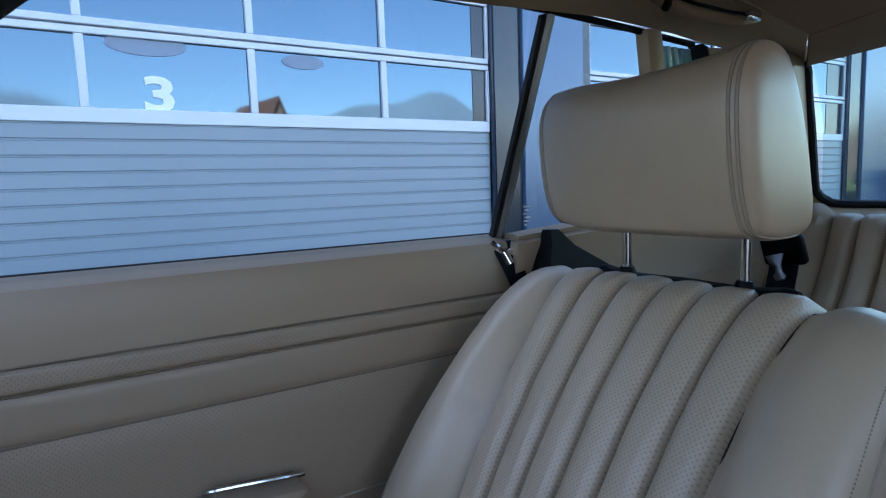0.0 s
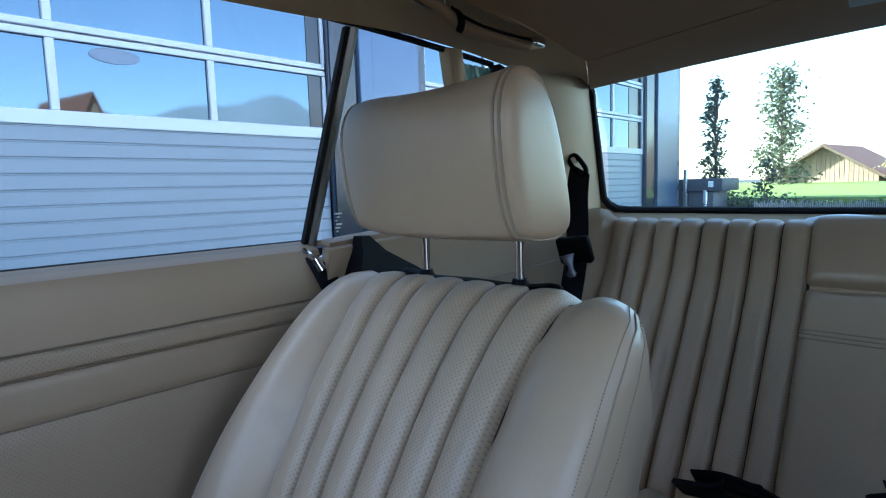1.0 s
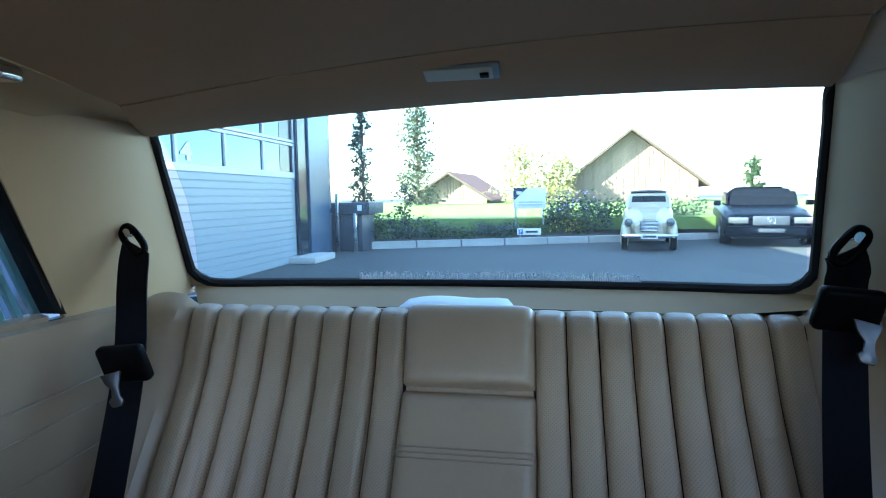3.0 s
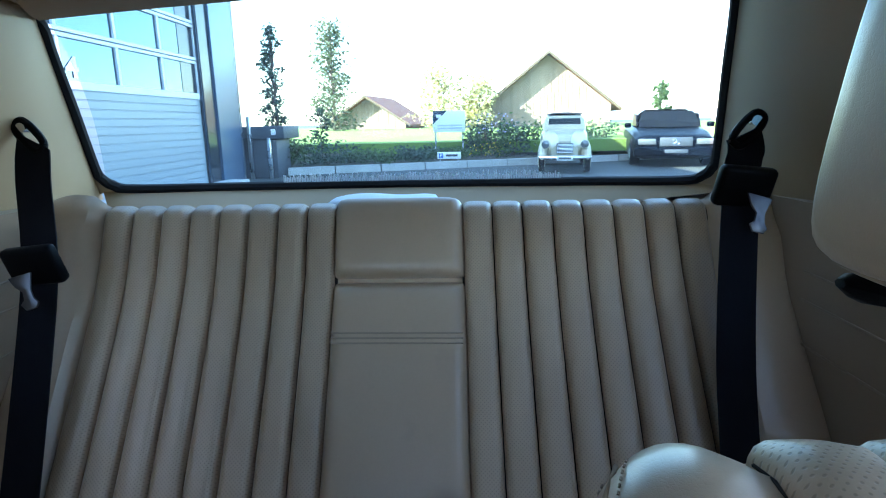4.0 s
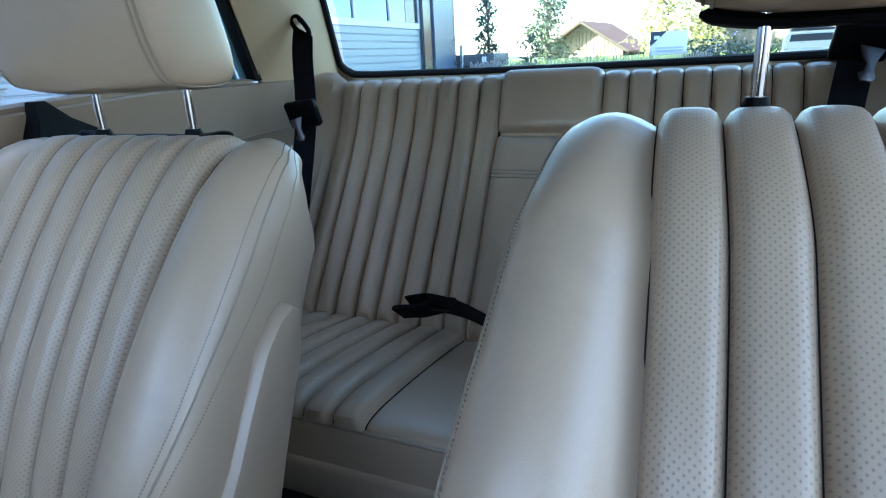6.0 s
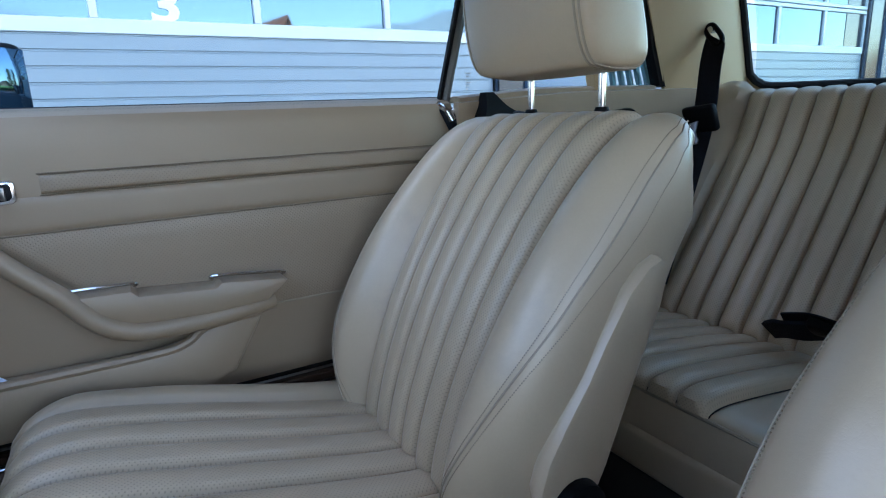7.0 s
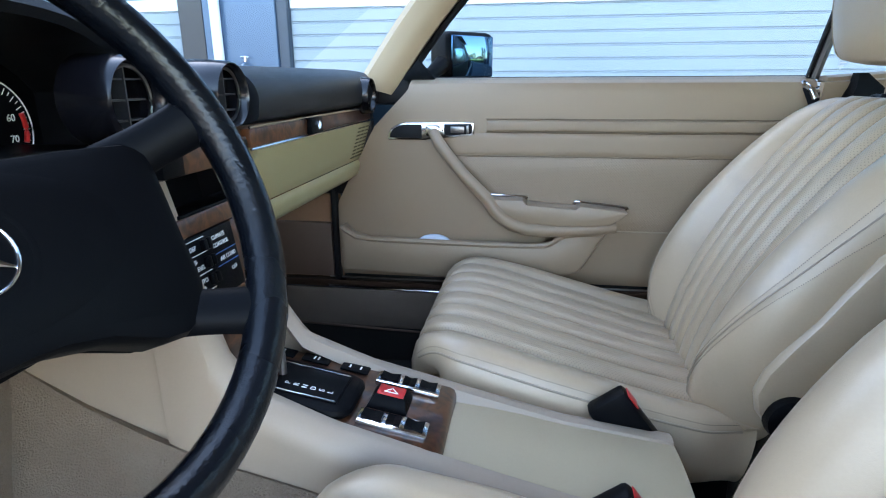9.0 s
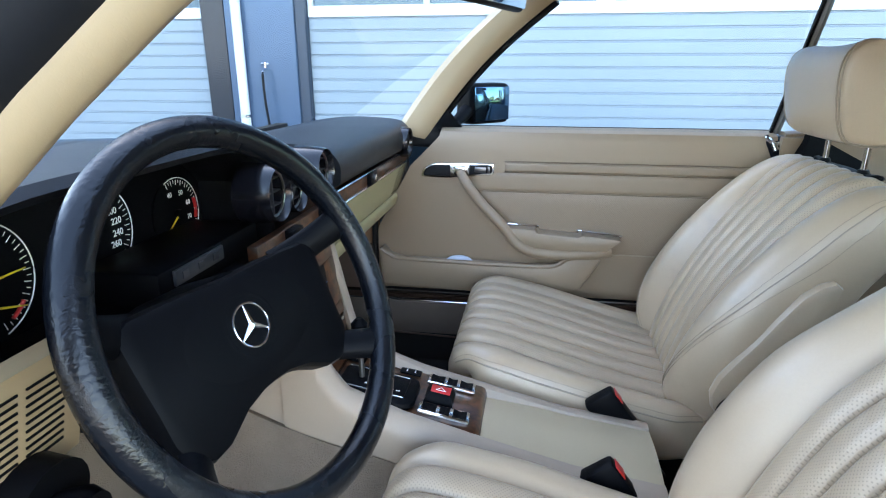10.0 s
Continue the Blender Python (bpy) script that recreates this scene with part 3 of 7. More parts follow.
part("deck_lid", slab(lambda u, v: (CX + 0.80 * (2 * u - 1), -1.14 - 0.085 * (1 - (2 * u - 1) ** 2) - 1.0 * v, 0.822 - 0.10 * v - 0.035 * v * v + 0.02 * (1 - (2 * u - 1) ** 2)), 16, 12, -0.02), BODY, shell, "blue metallic painted deck lid")
part("floor_pan", box(-0.74, 0.72, -1.0, 1.25, 0.10, 0.13, 0), DARKCARPET, shell, "dark carpet floor")
part("bulkhead", box(-0.74, 0.72, 1.25, 1.28, 0.10, 0.86, 0), DARKCARPET, shell)
part("rear_bulkhead", box(-0.70, 0.68, -1.03, -1.0, 0.13, 0.83, 0), DARKCARPET, shell)
for s in (1, -1):
    part("sill", box(min(s * 0.65, s * 0.78), max(s * 0.65, s * 0.78), -0.12, 1.2, 0.226, 0.334, 0.01), BROWNCARPET, shell, "brown carpeted door sill")
    # black below the binding also stands for the shade deep in the footwell
    part("sill_base", box(min(s * 0.664, s * 0.78), max(s * 0.664, s * 0.78), -0.12, 1.2, 0.10, 0.225, 0.004), DARKCARPET, shell, "dark carpet and painted shade under the sill")
    part("carpet_binding", tube([(s * 0.651, -0.12 + 0.11 * k, 0.194 + 0.0035 * k) for k in range(13)], 0.003, 6), KICKVINYL, shell, "brown carpet binding")
    part("sill_strip", box(min(s * 0.652, s * 0.74), max(s * 0.652, s * 0.74), -0.12, 1.2, 0.3345, 0.357, 0.004), GLOSSBROWN, shell, "glossy dark brown sill strip")
    part("sill_edge", tube([(s * 0.6495, -0.12, 0.338), (s * 0.6495, 1.2, 0.338)], 0.0022, 6), CHROME, shell, "thin chrome sill edge")
    part("kick_panel", box(min(s * 0.668, s * 0.70), max(s * 0.668, s * 0.70), 0.985, 1.23, 0.360, 0.506, 0.006), KICKVINYL, shell, "brown vinyl kick panel")
    part("sill_strip", joined(*[box(min(s * a, s * b), max(s * a, s * b), -0.1, 1.0, 0.335, 0.335 + h, 0.003) for a, b, h in ((0.652, 0.664, 0.012), (0.665, 0.670, 0.022), (0.673, 0.678, 0.026))]), DULLSTEEL, shell, "ribbed steel sill strip")
    part("kick_panel", box(min(s * 0.68, s * 0.70), max(s * 0.68, s * 0.70), 0.965, 1.249, 0.13, 0.84, 0.004), BROWNBOARD, shell, "brown footwell side board")
    part("front_fender", slab(lambda u, v: (CX + s * (0.83 + 0.02 * math.sin(math.pi * v) - 0.04 * u * u), 0.97 + 1.68 * u, 0.80 - 0.06 * u - 0.62 * v), 12, 8, 0.01 * s), BODY, shell, "blue metallic painted front fender")
    part("body_side", slab(lambda u, v: (CX + s * (0.80 + 0.04 * math.sin(math.pi * v)), -0.13 - 1.0 * u, 0.84 - 0.75 * v), 8, 8, 0.01 * s), BODY, shell)
part("body_nose", slab(lambda u, v: (CX + 0.83 * (2 * u - 1), 1.22 + 1.43 * v, 0.80 - 0.06 * v + 0.02 * (1 - (2 * u - 1) ** 2)), 10, 8, -0.02), BODY, shell, "blue metallic painted bonnet")


def pane(name, fn, nu, nv, material, label, category="window"):
    ob = part(name, slab(fn, nu, nv, 0.004), material)
    ob.visible_shadow = False
    return tagged(ob, label, category, kind="structure")


pane("window_rear", lambda u, v: tuple(Vector(lerp(win_top(0.985 * (2 * u - 1)), win_low(0.985 * (2 * u - 1)), v)) + Vector((0, -0.03 * math.sin(math.pi * v), 0.02 * math.sin(math.pi * v)))), 20, 10, REARGLASS, "curved tinted rear window glass with dusty lower edge")
pane("windscreen", lambda u, v: (-0.055 + (0.72 - 0.08 * v) * (2 * u - 1), lerp((1.06, 0, 0), (HEAD_Y + 0.05, 0, 0), v)[0] + 0.14 * (1 - (2 * u - 1) ** 2), 0.86 + 0.31 * v + 0.02 * math.sin(math.pi * v)), 16, 8, GLASS, "clear curved windscreen glass")
for s in (1, -1):
    if s > 0:
        pane("window_side", lambda u, v: sx((0.615 + 0.075 * v, 0.80 - 0.92 * u - 0.31 * (1 - u) * (1 - v), 1.205 - 0.36 * v), s), 8, 4, GLASS, "clear door window glass, fully raised")
    pane("window_quarter", lambda u, v: sx((0.610 + 0.068 * v, -0.125 - 0.27 * u - 0.10 * v * u, 1.205 - 0.345 * v), s), 4, 4, GLASS, "clear rear side window glass")
    pane("window_louvre", lambda u, v: sx((0.612 + 0.055 * v, -0.400 - 0.125 * u - 0.125 * v - 0.055 * u * v, 1.19 - 0.322 * v), s), 4, 4, GLASS, "louvred rear quarter pane")
    # louvre blades between the panes, leaning with the column
    blades = thing("louvre_screen", "slatted grey-green louvre screen in the quarter pane", "louvre", sx((0.65, -0.6, 0.87), s), group="quarter louvres")
    for k in range(6):
        t = (k + 0.5) / 6
        top, low = (0.626, -0.412 - 0.116 * t, 1.186), (0.680, -0.535 - 0.178 * t, 0.872)
        part("slat", loft([[Vector(sx(lerp(top, low, j / 4), s)) + Vector((q[0] * s, q[1], 0)) for q in ((-0.005, 0.005), (0.005, 0.006), (0.006, -0.004), (-0.005, -0.005))] for j in range(5)]), surface("louvre_grey", (0.12, 0.27, 0.31), 0.3, bump=0.03) if k == 0 and s == 1 else bpy.data.materials["louvre_grey"], blades)
    band = [((0.598, -0.527, 1.192), (0.594, -0.540, 1.186)), ((0.629, -0.622, 1.03), (0.624, -0.638, 1.026)), ((0.653, -0.708, 0.876), (0.650, -0.726, 0.872))]
    part("slat_frame", loft([[Vector(sx(a, s)), Vector(sx(b, s)), Vector(sx(b, s)) + Vector((0.03 * s, 0, 0)), Vector(sx(a, s)) + Vector((0.03 * s, 0, 0))] for a, b in band]), RUBBER, blades, "broad black rubber seal")
    part("slat_foot", tube([sx((0.668, -0.53 - 0.165 * i / 4, 0.872), s) for i in range(5)], 0.005, 8), RUBBER, blades)
    # chrome divider at the rear edge of the door glass
    div = thing("window_divider", "polished chrome window divider strip", "trim", sx((0.68, -0.11, 0.86), s), group="window dividers")
    d0, d1 = Vector(sx((0.692, -0.112, 0.855), s)), Vector(sx((0.608, -0.157, 1.20), s))
    part("strip", loft([[d0.lerp(d1, j / 10) + Vector((q[0] * s, q[1], 0)) for q in ((-0.006, 0.007), (-0.009, 0.0), (-0.006, -0.009), (0.008, -0.009), (0.008, 0.007))] for j in range(11)]), DULLSTEEL, div)
    part("seal", loft([[d0.lerp(d1, j / 10) + Vector((q[0] * s, q[1], 0)) for q in ((-0.004, 0.015), (0.006, 0.015), (0.006, 0.0075), (-0.004, 0.0075))] for j in range(11)]), RUBBER, div)
# ---- seats ----
def pad(path, width, thick, front, n_x=48, n_s=40, flip=1):
    """A cushion: path(s) -> (y, z) of its face, s 0..1; width(s), thick(s): half width and thickness; front(x, s): relief of the face.
    Returns the shape and a function on its face."""
    def frame_at(s):
        y, z = path(s)
        (y0, z0), (y1, z1) = path(max(s - 0.01, 0)), path(min(s + 0.01, 1))
        d = Vector((0, y1 - y0, z1 - z0)).normalized()
        return Vector((0, y, z)), Vector((0, d.z, -d.y)) * flip

    def face(x, s, lift=0.0, side=1):
        c, n = frame_at(s)
        w, t = width(s), thick(s)
        r = min(1.0, abs(x) / w)
        e = max(0.0, 1 - r ** 12) ** 0.5
        mid = -t / 2
        h = mid + ((front(x, s) - mid) if side > 0 else (-t - mid)) * e
        return c + Vector((x, 0, 0)) + n * (h + lift)

    rings = []
    for j in range(n_s + 1):
        s = j / n_s
        w = width(s)
        xs = [w * math.sin(math.pi / 2 * (2 * i / n_x - 1)) for i in range(n_x + 1)]
        rings.append([face(x, s) for x in xs] + [face(x, s, 0, -1) for x in xs[-2:0:-1]])
    return loft(rings), face


def flute(face, x0, x1, s0, s1, rise, n=44, m=10, span=1.0, sink=0.009):
    """One stitched pleat on a cushion's face, with its UV in metres."""
    rings, uv, run, last = [], [], 0.0, None
    for j in range(n + 1):
        s = s0 + (s1 - s0) * j / n
        end = min(1.0, 14 * min(j, n - j) / n + 0.3)
        top = []
        for i in range(m + 1):
            u = 0.5 - 0.5 * math.cos(math.pi * i / m)
            x = x0 + (x1 - x0) * u
            lift = (rise * end + sink) * (1 - abs(2 * u - 1) ** 5) ** 0.8 + 0.0005
            top.append(face(x, s, lift))
            uv.append((x * span, run))
        low = [face(x0 + (x1 - x0) * u, s, -0.004) for u in (1, 0)]
        uv += [(x1 * span, run), (x0 * span, run)]
        if last is not None:
            run += (top[m // 2] - last).length
        last = top[m // 2]
        rings.append(top + low)
    return loft(rings), uv


def seam_line(face, xs, s0, s1, lift=0.001, n=40):
    return [face(xs(s0 + (s1 - s0) * j / n), s0 + (s1 - s0) * j / n, lift) for j in range(n + 1)]


def stitches(line, parent, r=0.0007, step=2):
    """A row of thread stitches along a line, one mesh."""
    shapes = []
    fine = []
    for a, b in zip(line, line[1:]):
        fine += [a.lerp(b, k / 3) for k in range(3)]
    for a, b in zip(fine[::2], fine[1::2]):
        shapes.append(tube([a, a.lerp(b, 0.9)], r, 5))
    return tagged(part("stitching", joined(*shapes), STITCH, parent), kind="stuff")


def groove(u):
    """Depth of the shade line between two pleats; the outer ones lie shallower."""
    return 0.0016


def headrest(parent, base, raised, strip=0.0, bolt=0.080, shift=0.0):
    """Headrest with piped ends on two chrome posts; base: where the posts leave the backrest."""
    bx, by, bz = base
    half = 0.147
    px, bx = bx, bx + shift
    hy = by + 0.030

    def section(k):
        # outline in (y, z), seen from the side: upright face, sloping back; k swells it
        pts = [(0.036, -0.078), (0.053, -0.04), (0.062, 0.015), (0.062, 0.06), (0.048, 0.090), (0.022, 0.102), (-0.010, 0.092), (-0.038, 0.045), (-0.057, -0.010), (-0.069, -0.063), (-0.060, -0.086), (-0.02, -0.090), (0.012, -0.087)]
        return [(y * k, z * (0.5 + 0.5 * k)) for y, z in pts]
    zc = bz + raised + 0.112

    def swell(t):
        return 1.05 - 0.06 * t * t - 0.10 * max(0.0, (abs(t) - 0.82) / 0.18) ** 2 - 0.22 * max(0.0, (t - 0.45) / 0.55) ** 2

    rings = []
    for j in range(61):
        t = 0.94 * (-1 + j / 30)
        k = swell(t)
        x = bx + half * t
        loop = curve([(x, hy + y, zc + z - 0.013 * (1 - t * t) * max(0.0, min(1.0, (z - 0.0) / 0.085))) for y, z in section(k)], 44, True)
        rings.append(loop)
    hr = part("headrest", loft(rings), LEATHER, parent, "padded cream leather headrest with piped ends")
    for t in (-0.937, 0.937):
        for off in (0.0, 0.007):
            tt = t - math.copysign(off / half, t)
            loop = curve([(bx + half * tt, hy + y, zc + z - 0.013 * (1 - tt * tt) * max(0.0, min(1.0, (z - 0.0) / 0.085))) for y, z in section(swell(tt) * 1.006)], 44, True)
            part("piping", tube(loop, 0.0019, 6, True, up=(1, 0, 0)), PIPING, hr)
        cap = [curve([(bx + half * (t + math.copysign(0.075 * d, t)), hy + y * q, zc + z * q) for y, z in section(swell(t) * 0.998)], 44, True) for d, q in ((0.0, 1.0), (0.45, 0.985), (0.75, 0.95), (0.92, 0.86), (1.0, 0.6), (1.02, 0.2))]
        part("end_panel", loft(cap), LEATHER, hr)
    bx = px
    for q in (-1, 1):
        part("post", tube([(bx + q * bolt, by, bz - 0.06), (bx + q * bolt, by, bz + raised + 0.03)], 0.0058, 14), CHROME, parent, "chrome headrest post")
        part("post_collar", tube([(bx + q * bolt, by, bz - 0.012), (bx + q * bolt, by, bz + 0.006), (bx + q * bolt, by, bz + 0.014)], [0.012, 0.012, 0.009], 14), BLACK, parent, "black plastic post collar")
    bz += strip
    bar = [(bx + bolt + 0.05, by - 0.004, bz + 0.004), (bx + bolt, by - 0.004, bz - 0.004), (bx, by - 0.008, bz - 0.004), (bx - bolt, by - 0.004, bz - 0.004), (bx - bolt - 0.055, by - 0.004, bz + 0.002)]
    part("guide_strip", tube([p + Vector((0, 0, 0.004)) for p in curve(bar, 24)], [0.004, 0.010] + [0.013] * (len(curve(bar, 24)) - 4) + [0.010, 0.004], 8, flat=0.55), BLACK, parent, "black plastic guide strip")
    return hr


def front_seat(cx, dy, raised, strip, label, rise=0.0, ahead=0.0, slid=0.0, narrow=1.0):
    """A fluted leather seat; cx: its middle; raised: how far the headrest stands up; ahead: how upright the backrest; slid: the cushion; narrow: how far its face narrows towards the foot."""
    seat = thing("bucket_seat", label, "car seat", (cx, 0.3 + dy, 0.13), group="front seats")

    half0 = 0.160

    def back_path(s):
        # lower front of the backrest up to its rounded top
        y, z = flow([(0, 0.195, 0.29), (0.12, 0.212, 0.36), (0.3, 0.186, 0.475), (0.5, 0.125, 0.595), (0.7, 0.045, 0.705), (0.82, -0.018, 0.774), (0.90, -0.060, 0.809), (0.95, -0.096, 0.825), (0.98, -0.128, 0.826), (1.0, -0.158, 0.812)], s)
        return y + dy + ahead * mixed([(0, 1.0), (0.55, 1.0), (0.8, 0.65), (0.96, 0.0)], s), z + rise * s

    def back_w(s):
        return flow([(0, 0.215), (0.12, 0.252), (0.35, 0.272), (0.55, 0.272), (0.75, 0.262), (0.87, 0.255), (0.94, 0.249), (0.98, 0.239), (1.0, 0.222)], s)[0]

    def back_t(s):
        return mixed([(0, 0.12), (0.2, 0.19), (0.6, 0.175), (0.85, 0.155), (0.95, 0.115), (1.0, 0.06)], s)

    def flute_w(s):
        return flow([(0, 0.130), (0.3, 0.136), (0.5, 0.140), (0.75, 0.146), (0.92, 0.155), (1.0, 0.157)], s)[0]

    def back_f(x, s):
        b = max(0.0, min(1.0, (abs(x) - flute_w(s)) / 0.075))
        return -flow([(0, 0.040), (0.3, 0.048), (0.5, 0.042), (0.75, 0.030), (0.92, 0.022), (1, 0.018)], s)[0] * (1 - min(1, 1.6 * b)) ** 2 + 0.020 * b * b * (3 - 2 * b) * flow([(0, 0.5), (0.25, 0.9), (0.6, 0.85), (0.85, 0.5), (1, 0.15)], s)[0] - 0.012 * b * max(0.0, (s - 0.80) / 0.20) ** 1.6

    def seam_x(s):
        edge = back_w(s) * 0.968
        return edge + narrow * (min(edge, flow([(0, 0.135), (0.08, 0.150), (0.16, 0.170), (0.27, 0.208), (0.38, 0.235), (0.5, 0.252), (0.62, 0.256), (0.75, 0.2536), (0.87, 0.2468), (0.94, 0.241), (1.0, 0.215)], s)[0]) - edge)

    def back_side(x, s):
        over = max(0.0, abs(x) - seam_x(s))
        return back_f(x, s) - 0.95 * over * over / (over + 0.012)

    shape, face = pad(back_path, back_w, back_t, back_side)
    at = Matrix.Translation((cx, 0, 0))
    back = part("backrest", moved(shape, at), LEATHER, seat, "cream leather backrest with side bolsters")
    n = 6
    for k in range(n):
        fl, uv = flute(lambda x, s, l: face(x * flute_w(s), s, l), -1 + 2 * k / n, -1 + 2 * (k + 1) / n, 0.06, 0.995, 0.013, span=half0)
        part("pleat", moved(fl, at), PERF, back, uv=uv)
    for k in range(n + 1):
        part("groove_seam", moved(tube(seam_line(face, lambda s: (-1 + 2 * k / n) * flute_w(s), 0.07, 0.99, groove(-1 + 2 * k / n), 44), 0.0024 if 0 < k < n else 0.0011, 5), at), GROOVESHADE, back)
    for q in (-1, 1):
        line = seam_line(face, lambda s: q * seam_x(s), 0.08, 0.985, 0.0006)
        part("seam", moved(tube(line, 0.0012, 6), at), PIPING, back)
        near = [at @ p for p in seam_line(face, lambda s: q * (seam_x(s) - 0.006), 0.08, 0.985, 0.0004, 130)]
        stitches(near, back)
        stitches([at @ p for p in seam_line(face, lambda s: q * (seam_x(s) + 0.006), 0.08, 0.985, 0.0004, 130)], back)

    def cush_path(s):
        y, z = flow([(0, 0.12, 0.345), (0.25, 0.24, 0.368), (0.6, 0.445, 0.424), (0.8, 0.572, 0.458), (0.89, 0.630, 0.458), (0.95, 0.664, 0.430), (0.985, 0.676, 0.38), (1, 0.674, 0.33)], s)
        return y + dy + slid, z

    def cush_w(s):
        return mixed([(0, 0.24), (0.2, 0.268), (0.6, 0.272), (0.8, 0.265), (0.93, 0.238), (1, 0.205)], s)

    def cflute_w(s):
        return mixed([(0, 0.180), (0.6, 0.190), (0.85, 0.180), (1, 0.150)], s)

    def cush_f(x, s):
        b = max(0.0, min(1.0, (abs(x) - cflute_w(s)) / 0.065))
        return -0.014 * (1 - min(1, 5 * b)) + 0.020 * b * b * (3 - 2 * b) * mixed([(0, 1), (0.6, 0.9), (0.85, 0.4), (1, 0.1)], s)

    shape, cface = pad(cush_path, cush_w, lambda s: mixed([(0, 0.12), (0.7, 0.17), (0.9, 0.13), (1, 0.06)], s), cush_f, flip=-1)
    cushion = part("cushion", moved(shape, at), LEATHER, seat, "cream leather seat cushion")
    for k in range(n):
        fl, uv = flute(lambda x, s, l: cface(x * cflute_w(s), s, l), -1 + 2 * k / n, -1 + 2 * (k + 1) / n, 0.1, 0.975, 0.006, span=half0)
        part("pleat", moved(fl, at), PERF, cushion, uv=uv)
    for k in range(n + 1):
        part("groove_seam", moved(tube(seam_line(cface, lambda s: (-1 + 2 * k / n) * cflute_w(s), 0.11, 0.97, groove(-1 + 2 * k / n), 44), 0.0022 if 0 < k < n else 0.0010, 5), at), GROOVESHADE, cushion)
    for q in (-1, 1):
        part("seam", moved(tube(seam_line(cface, lambda s: q * (cush_w(s) * 0.968 - 0.002), 0.05, 0.95), 0.0018, 6), at), PIPING, cushion)
        stitches([at @ p for p in seam_line(cface, lambda s: q * (cush_w(s) * 0.968 - 0.008), 0.05, 0.95, 0.0004, 110)], cushion)
    part("seat_base", moved(box(-0.22, 0.22, 0.14 + dy + slid, 0.60 + dy + slid, 0.13, 0.27, 0.02), at), BLACK, seat)
    # reclining hinge covers
    for q in (-1, 1):
        cover = [(y + dy + ahead * min(1.0, (0.78 - z) / 0.25), z) for y, z in ((0.154, 0.430), (0.143, 0.463), (0.118, 0.502), (0.088, 0.543), (0.064, 0.582), (0.028, 0.634), (0.0, 0.658), (-0.022, 0.666), (-0.036, 0.655), (-0.026, 0.61), (0.02, 0.51), (0.055, 0.43), (0.085, 0.375), (0.125, 0.370), (0.148, 0.400))]
        a, b = sorted((cx + q * 0.256, cx + q * 0.284))
        part("hinge_cover", prism(cover, "x", a, b, 0.010), LEATHER, seat, "cream plastic hinge cover")
        part("recline_knob", tube([(cx + q * 0.280, 0.106 + dy + ahead, 0.398), (cx + q * 0.298, 0.106 + dy + ahead, 0.398), (cx + q * 0.303, 0.106 + dy + ahead, 0.398)], [0.036, 0.034, 0.026], 24), BLACK, seat, "black recliner knob")
    headrest(seat, (cx, -0.126 + dy, 0.818 + rise), raised, strip, shift=0.016 if cx > 0 else -0.010)
    return seat


front_seat(0.350, 0.0, 0.040, 0.0, "cream leather passenger seat with pierced pleats and lowered headrest")
front_seat(-0.424, -0.018, 0.058, 0.074, "cream leather driver seat with pierced pleats and raised headrest", 0.022, 0.085, 0.052, 0.35)

# ---- rear bench ----
bench = thing("rear_bench", "wide cream leather rear bench with pierced pleats and centre armrest", "rear seat", (CX, -0.6, 0.13))


def rb_path(s):
    y, z = flow([(0, -0.545, 0.36), (0.15, -0.585, 0.42), (0.55, -0.735, 0.62), (0.75, -0.815, 0.735), (0.9, -0.862, 0.825), (0.955, -0.880, 0.858), (1.0, -0.905, 0.876)], s)
    return y, z


def rb_w(s):
    return mixed([(0, 0.672), (0.6, 0.68), (0.85, 0.672), (0.95, 0.66), (1, 0.64)], s)


def rb_t(s):
    return mixed([(0, 0.12), (0.7, 0.14), (0.9, 0.10), (1, 0.03)], s)


def rb_f(x, s):
    b = max(0.0, min(1.0, (abs(x) - 0.534) / 0.06))
    return -0.032 * (1 - min(1, 4 * b)) + 0.012 * b * b * (3 - 2 * b)


shape, rface = pad(rb_path, rb_w, rb_t, rb_f, 60, 44)
LEAN = Matrix(((1, 0, 0.026, -0.002 - 0.026 * 0.85), (0, 1, 0, 0), (0, 0, 1, 0), (0, 0, 0, 1)))
rback = part("backrest", moved(shape, LEAN), LEATHER, bench)
for side in (-1, 1):
    for k in range(8):
        a, b = 0.112 + 0.0528 * k, 0.112 + 0.0528 * (k + 1)
        a, b = sorted((side * a, side * b))
        fl, uv = flute(rface, a, b, 0.01, 0.995, 0.020, sink=0.006)
        part("pleat", moved(fl, LEAN), PERF, rback, uv=uv)
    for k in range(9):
        part("groove_seam", moved(tube(seam_line(rface, lambda s: side * (0.112 + 0.0528 * k), 0.065, 0.985, 0.0016, 44), 0.0040, 5), LEAN), GROOVESHADE, rback)


def bench_pad(s0, s1, rise, half=0.1135, n=24):
    rings = []
    for j in range(n + 1):
        q = -math.cos(math.pi * j / n)
        s = (s0 + s1) / 2 + (s1 - s0) / 2 * q
        e = max(0.0, 1 - abs(q) ** 14) ** 0.5
        xs = [half * math.sin(math.pi / 2 * (i / 10 - 1)) for i in range(21)]
        rings.append([LEAN @ rface(x, s, -0.004 + (rise + 0.004) * e * max(0, 1 - abs(x / half) ** 14) ** 0.5) for x in xs] + [LEAN @ rface(x, s, -0.03) for x in (xs[-1], xs[0])])
    return loft(rings)


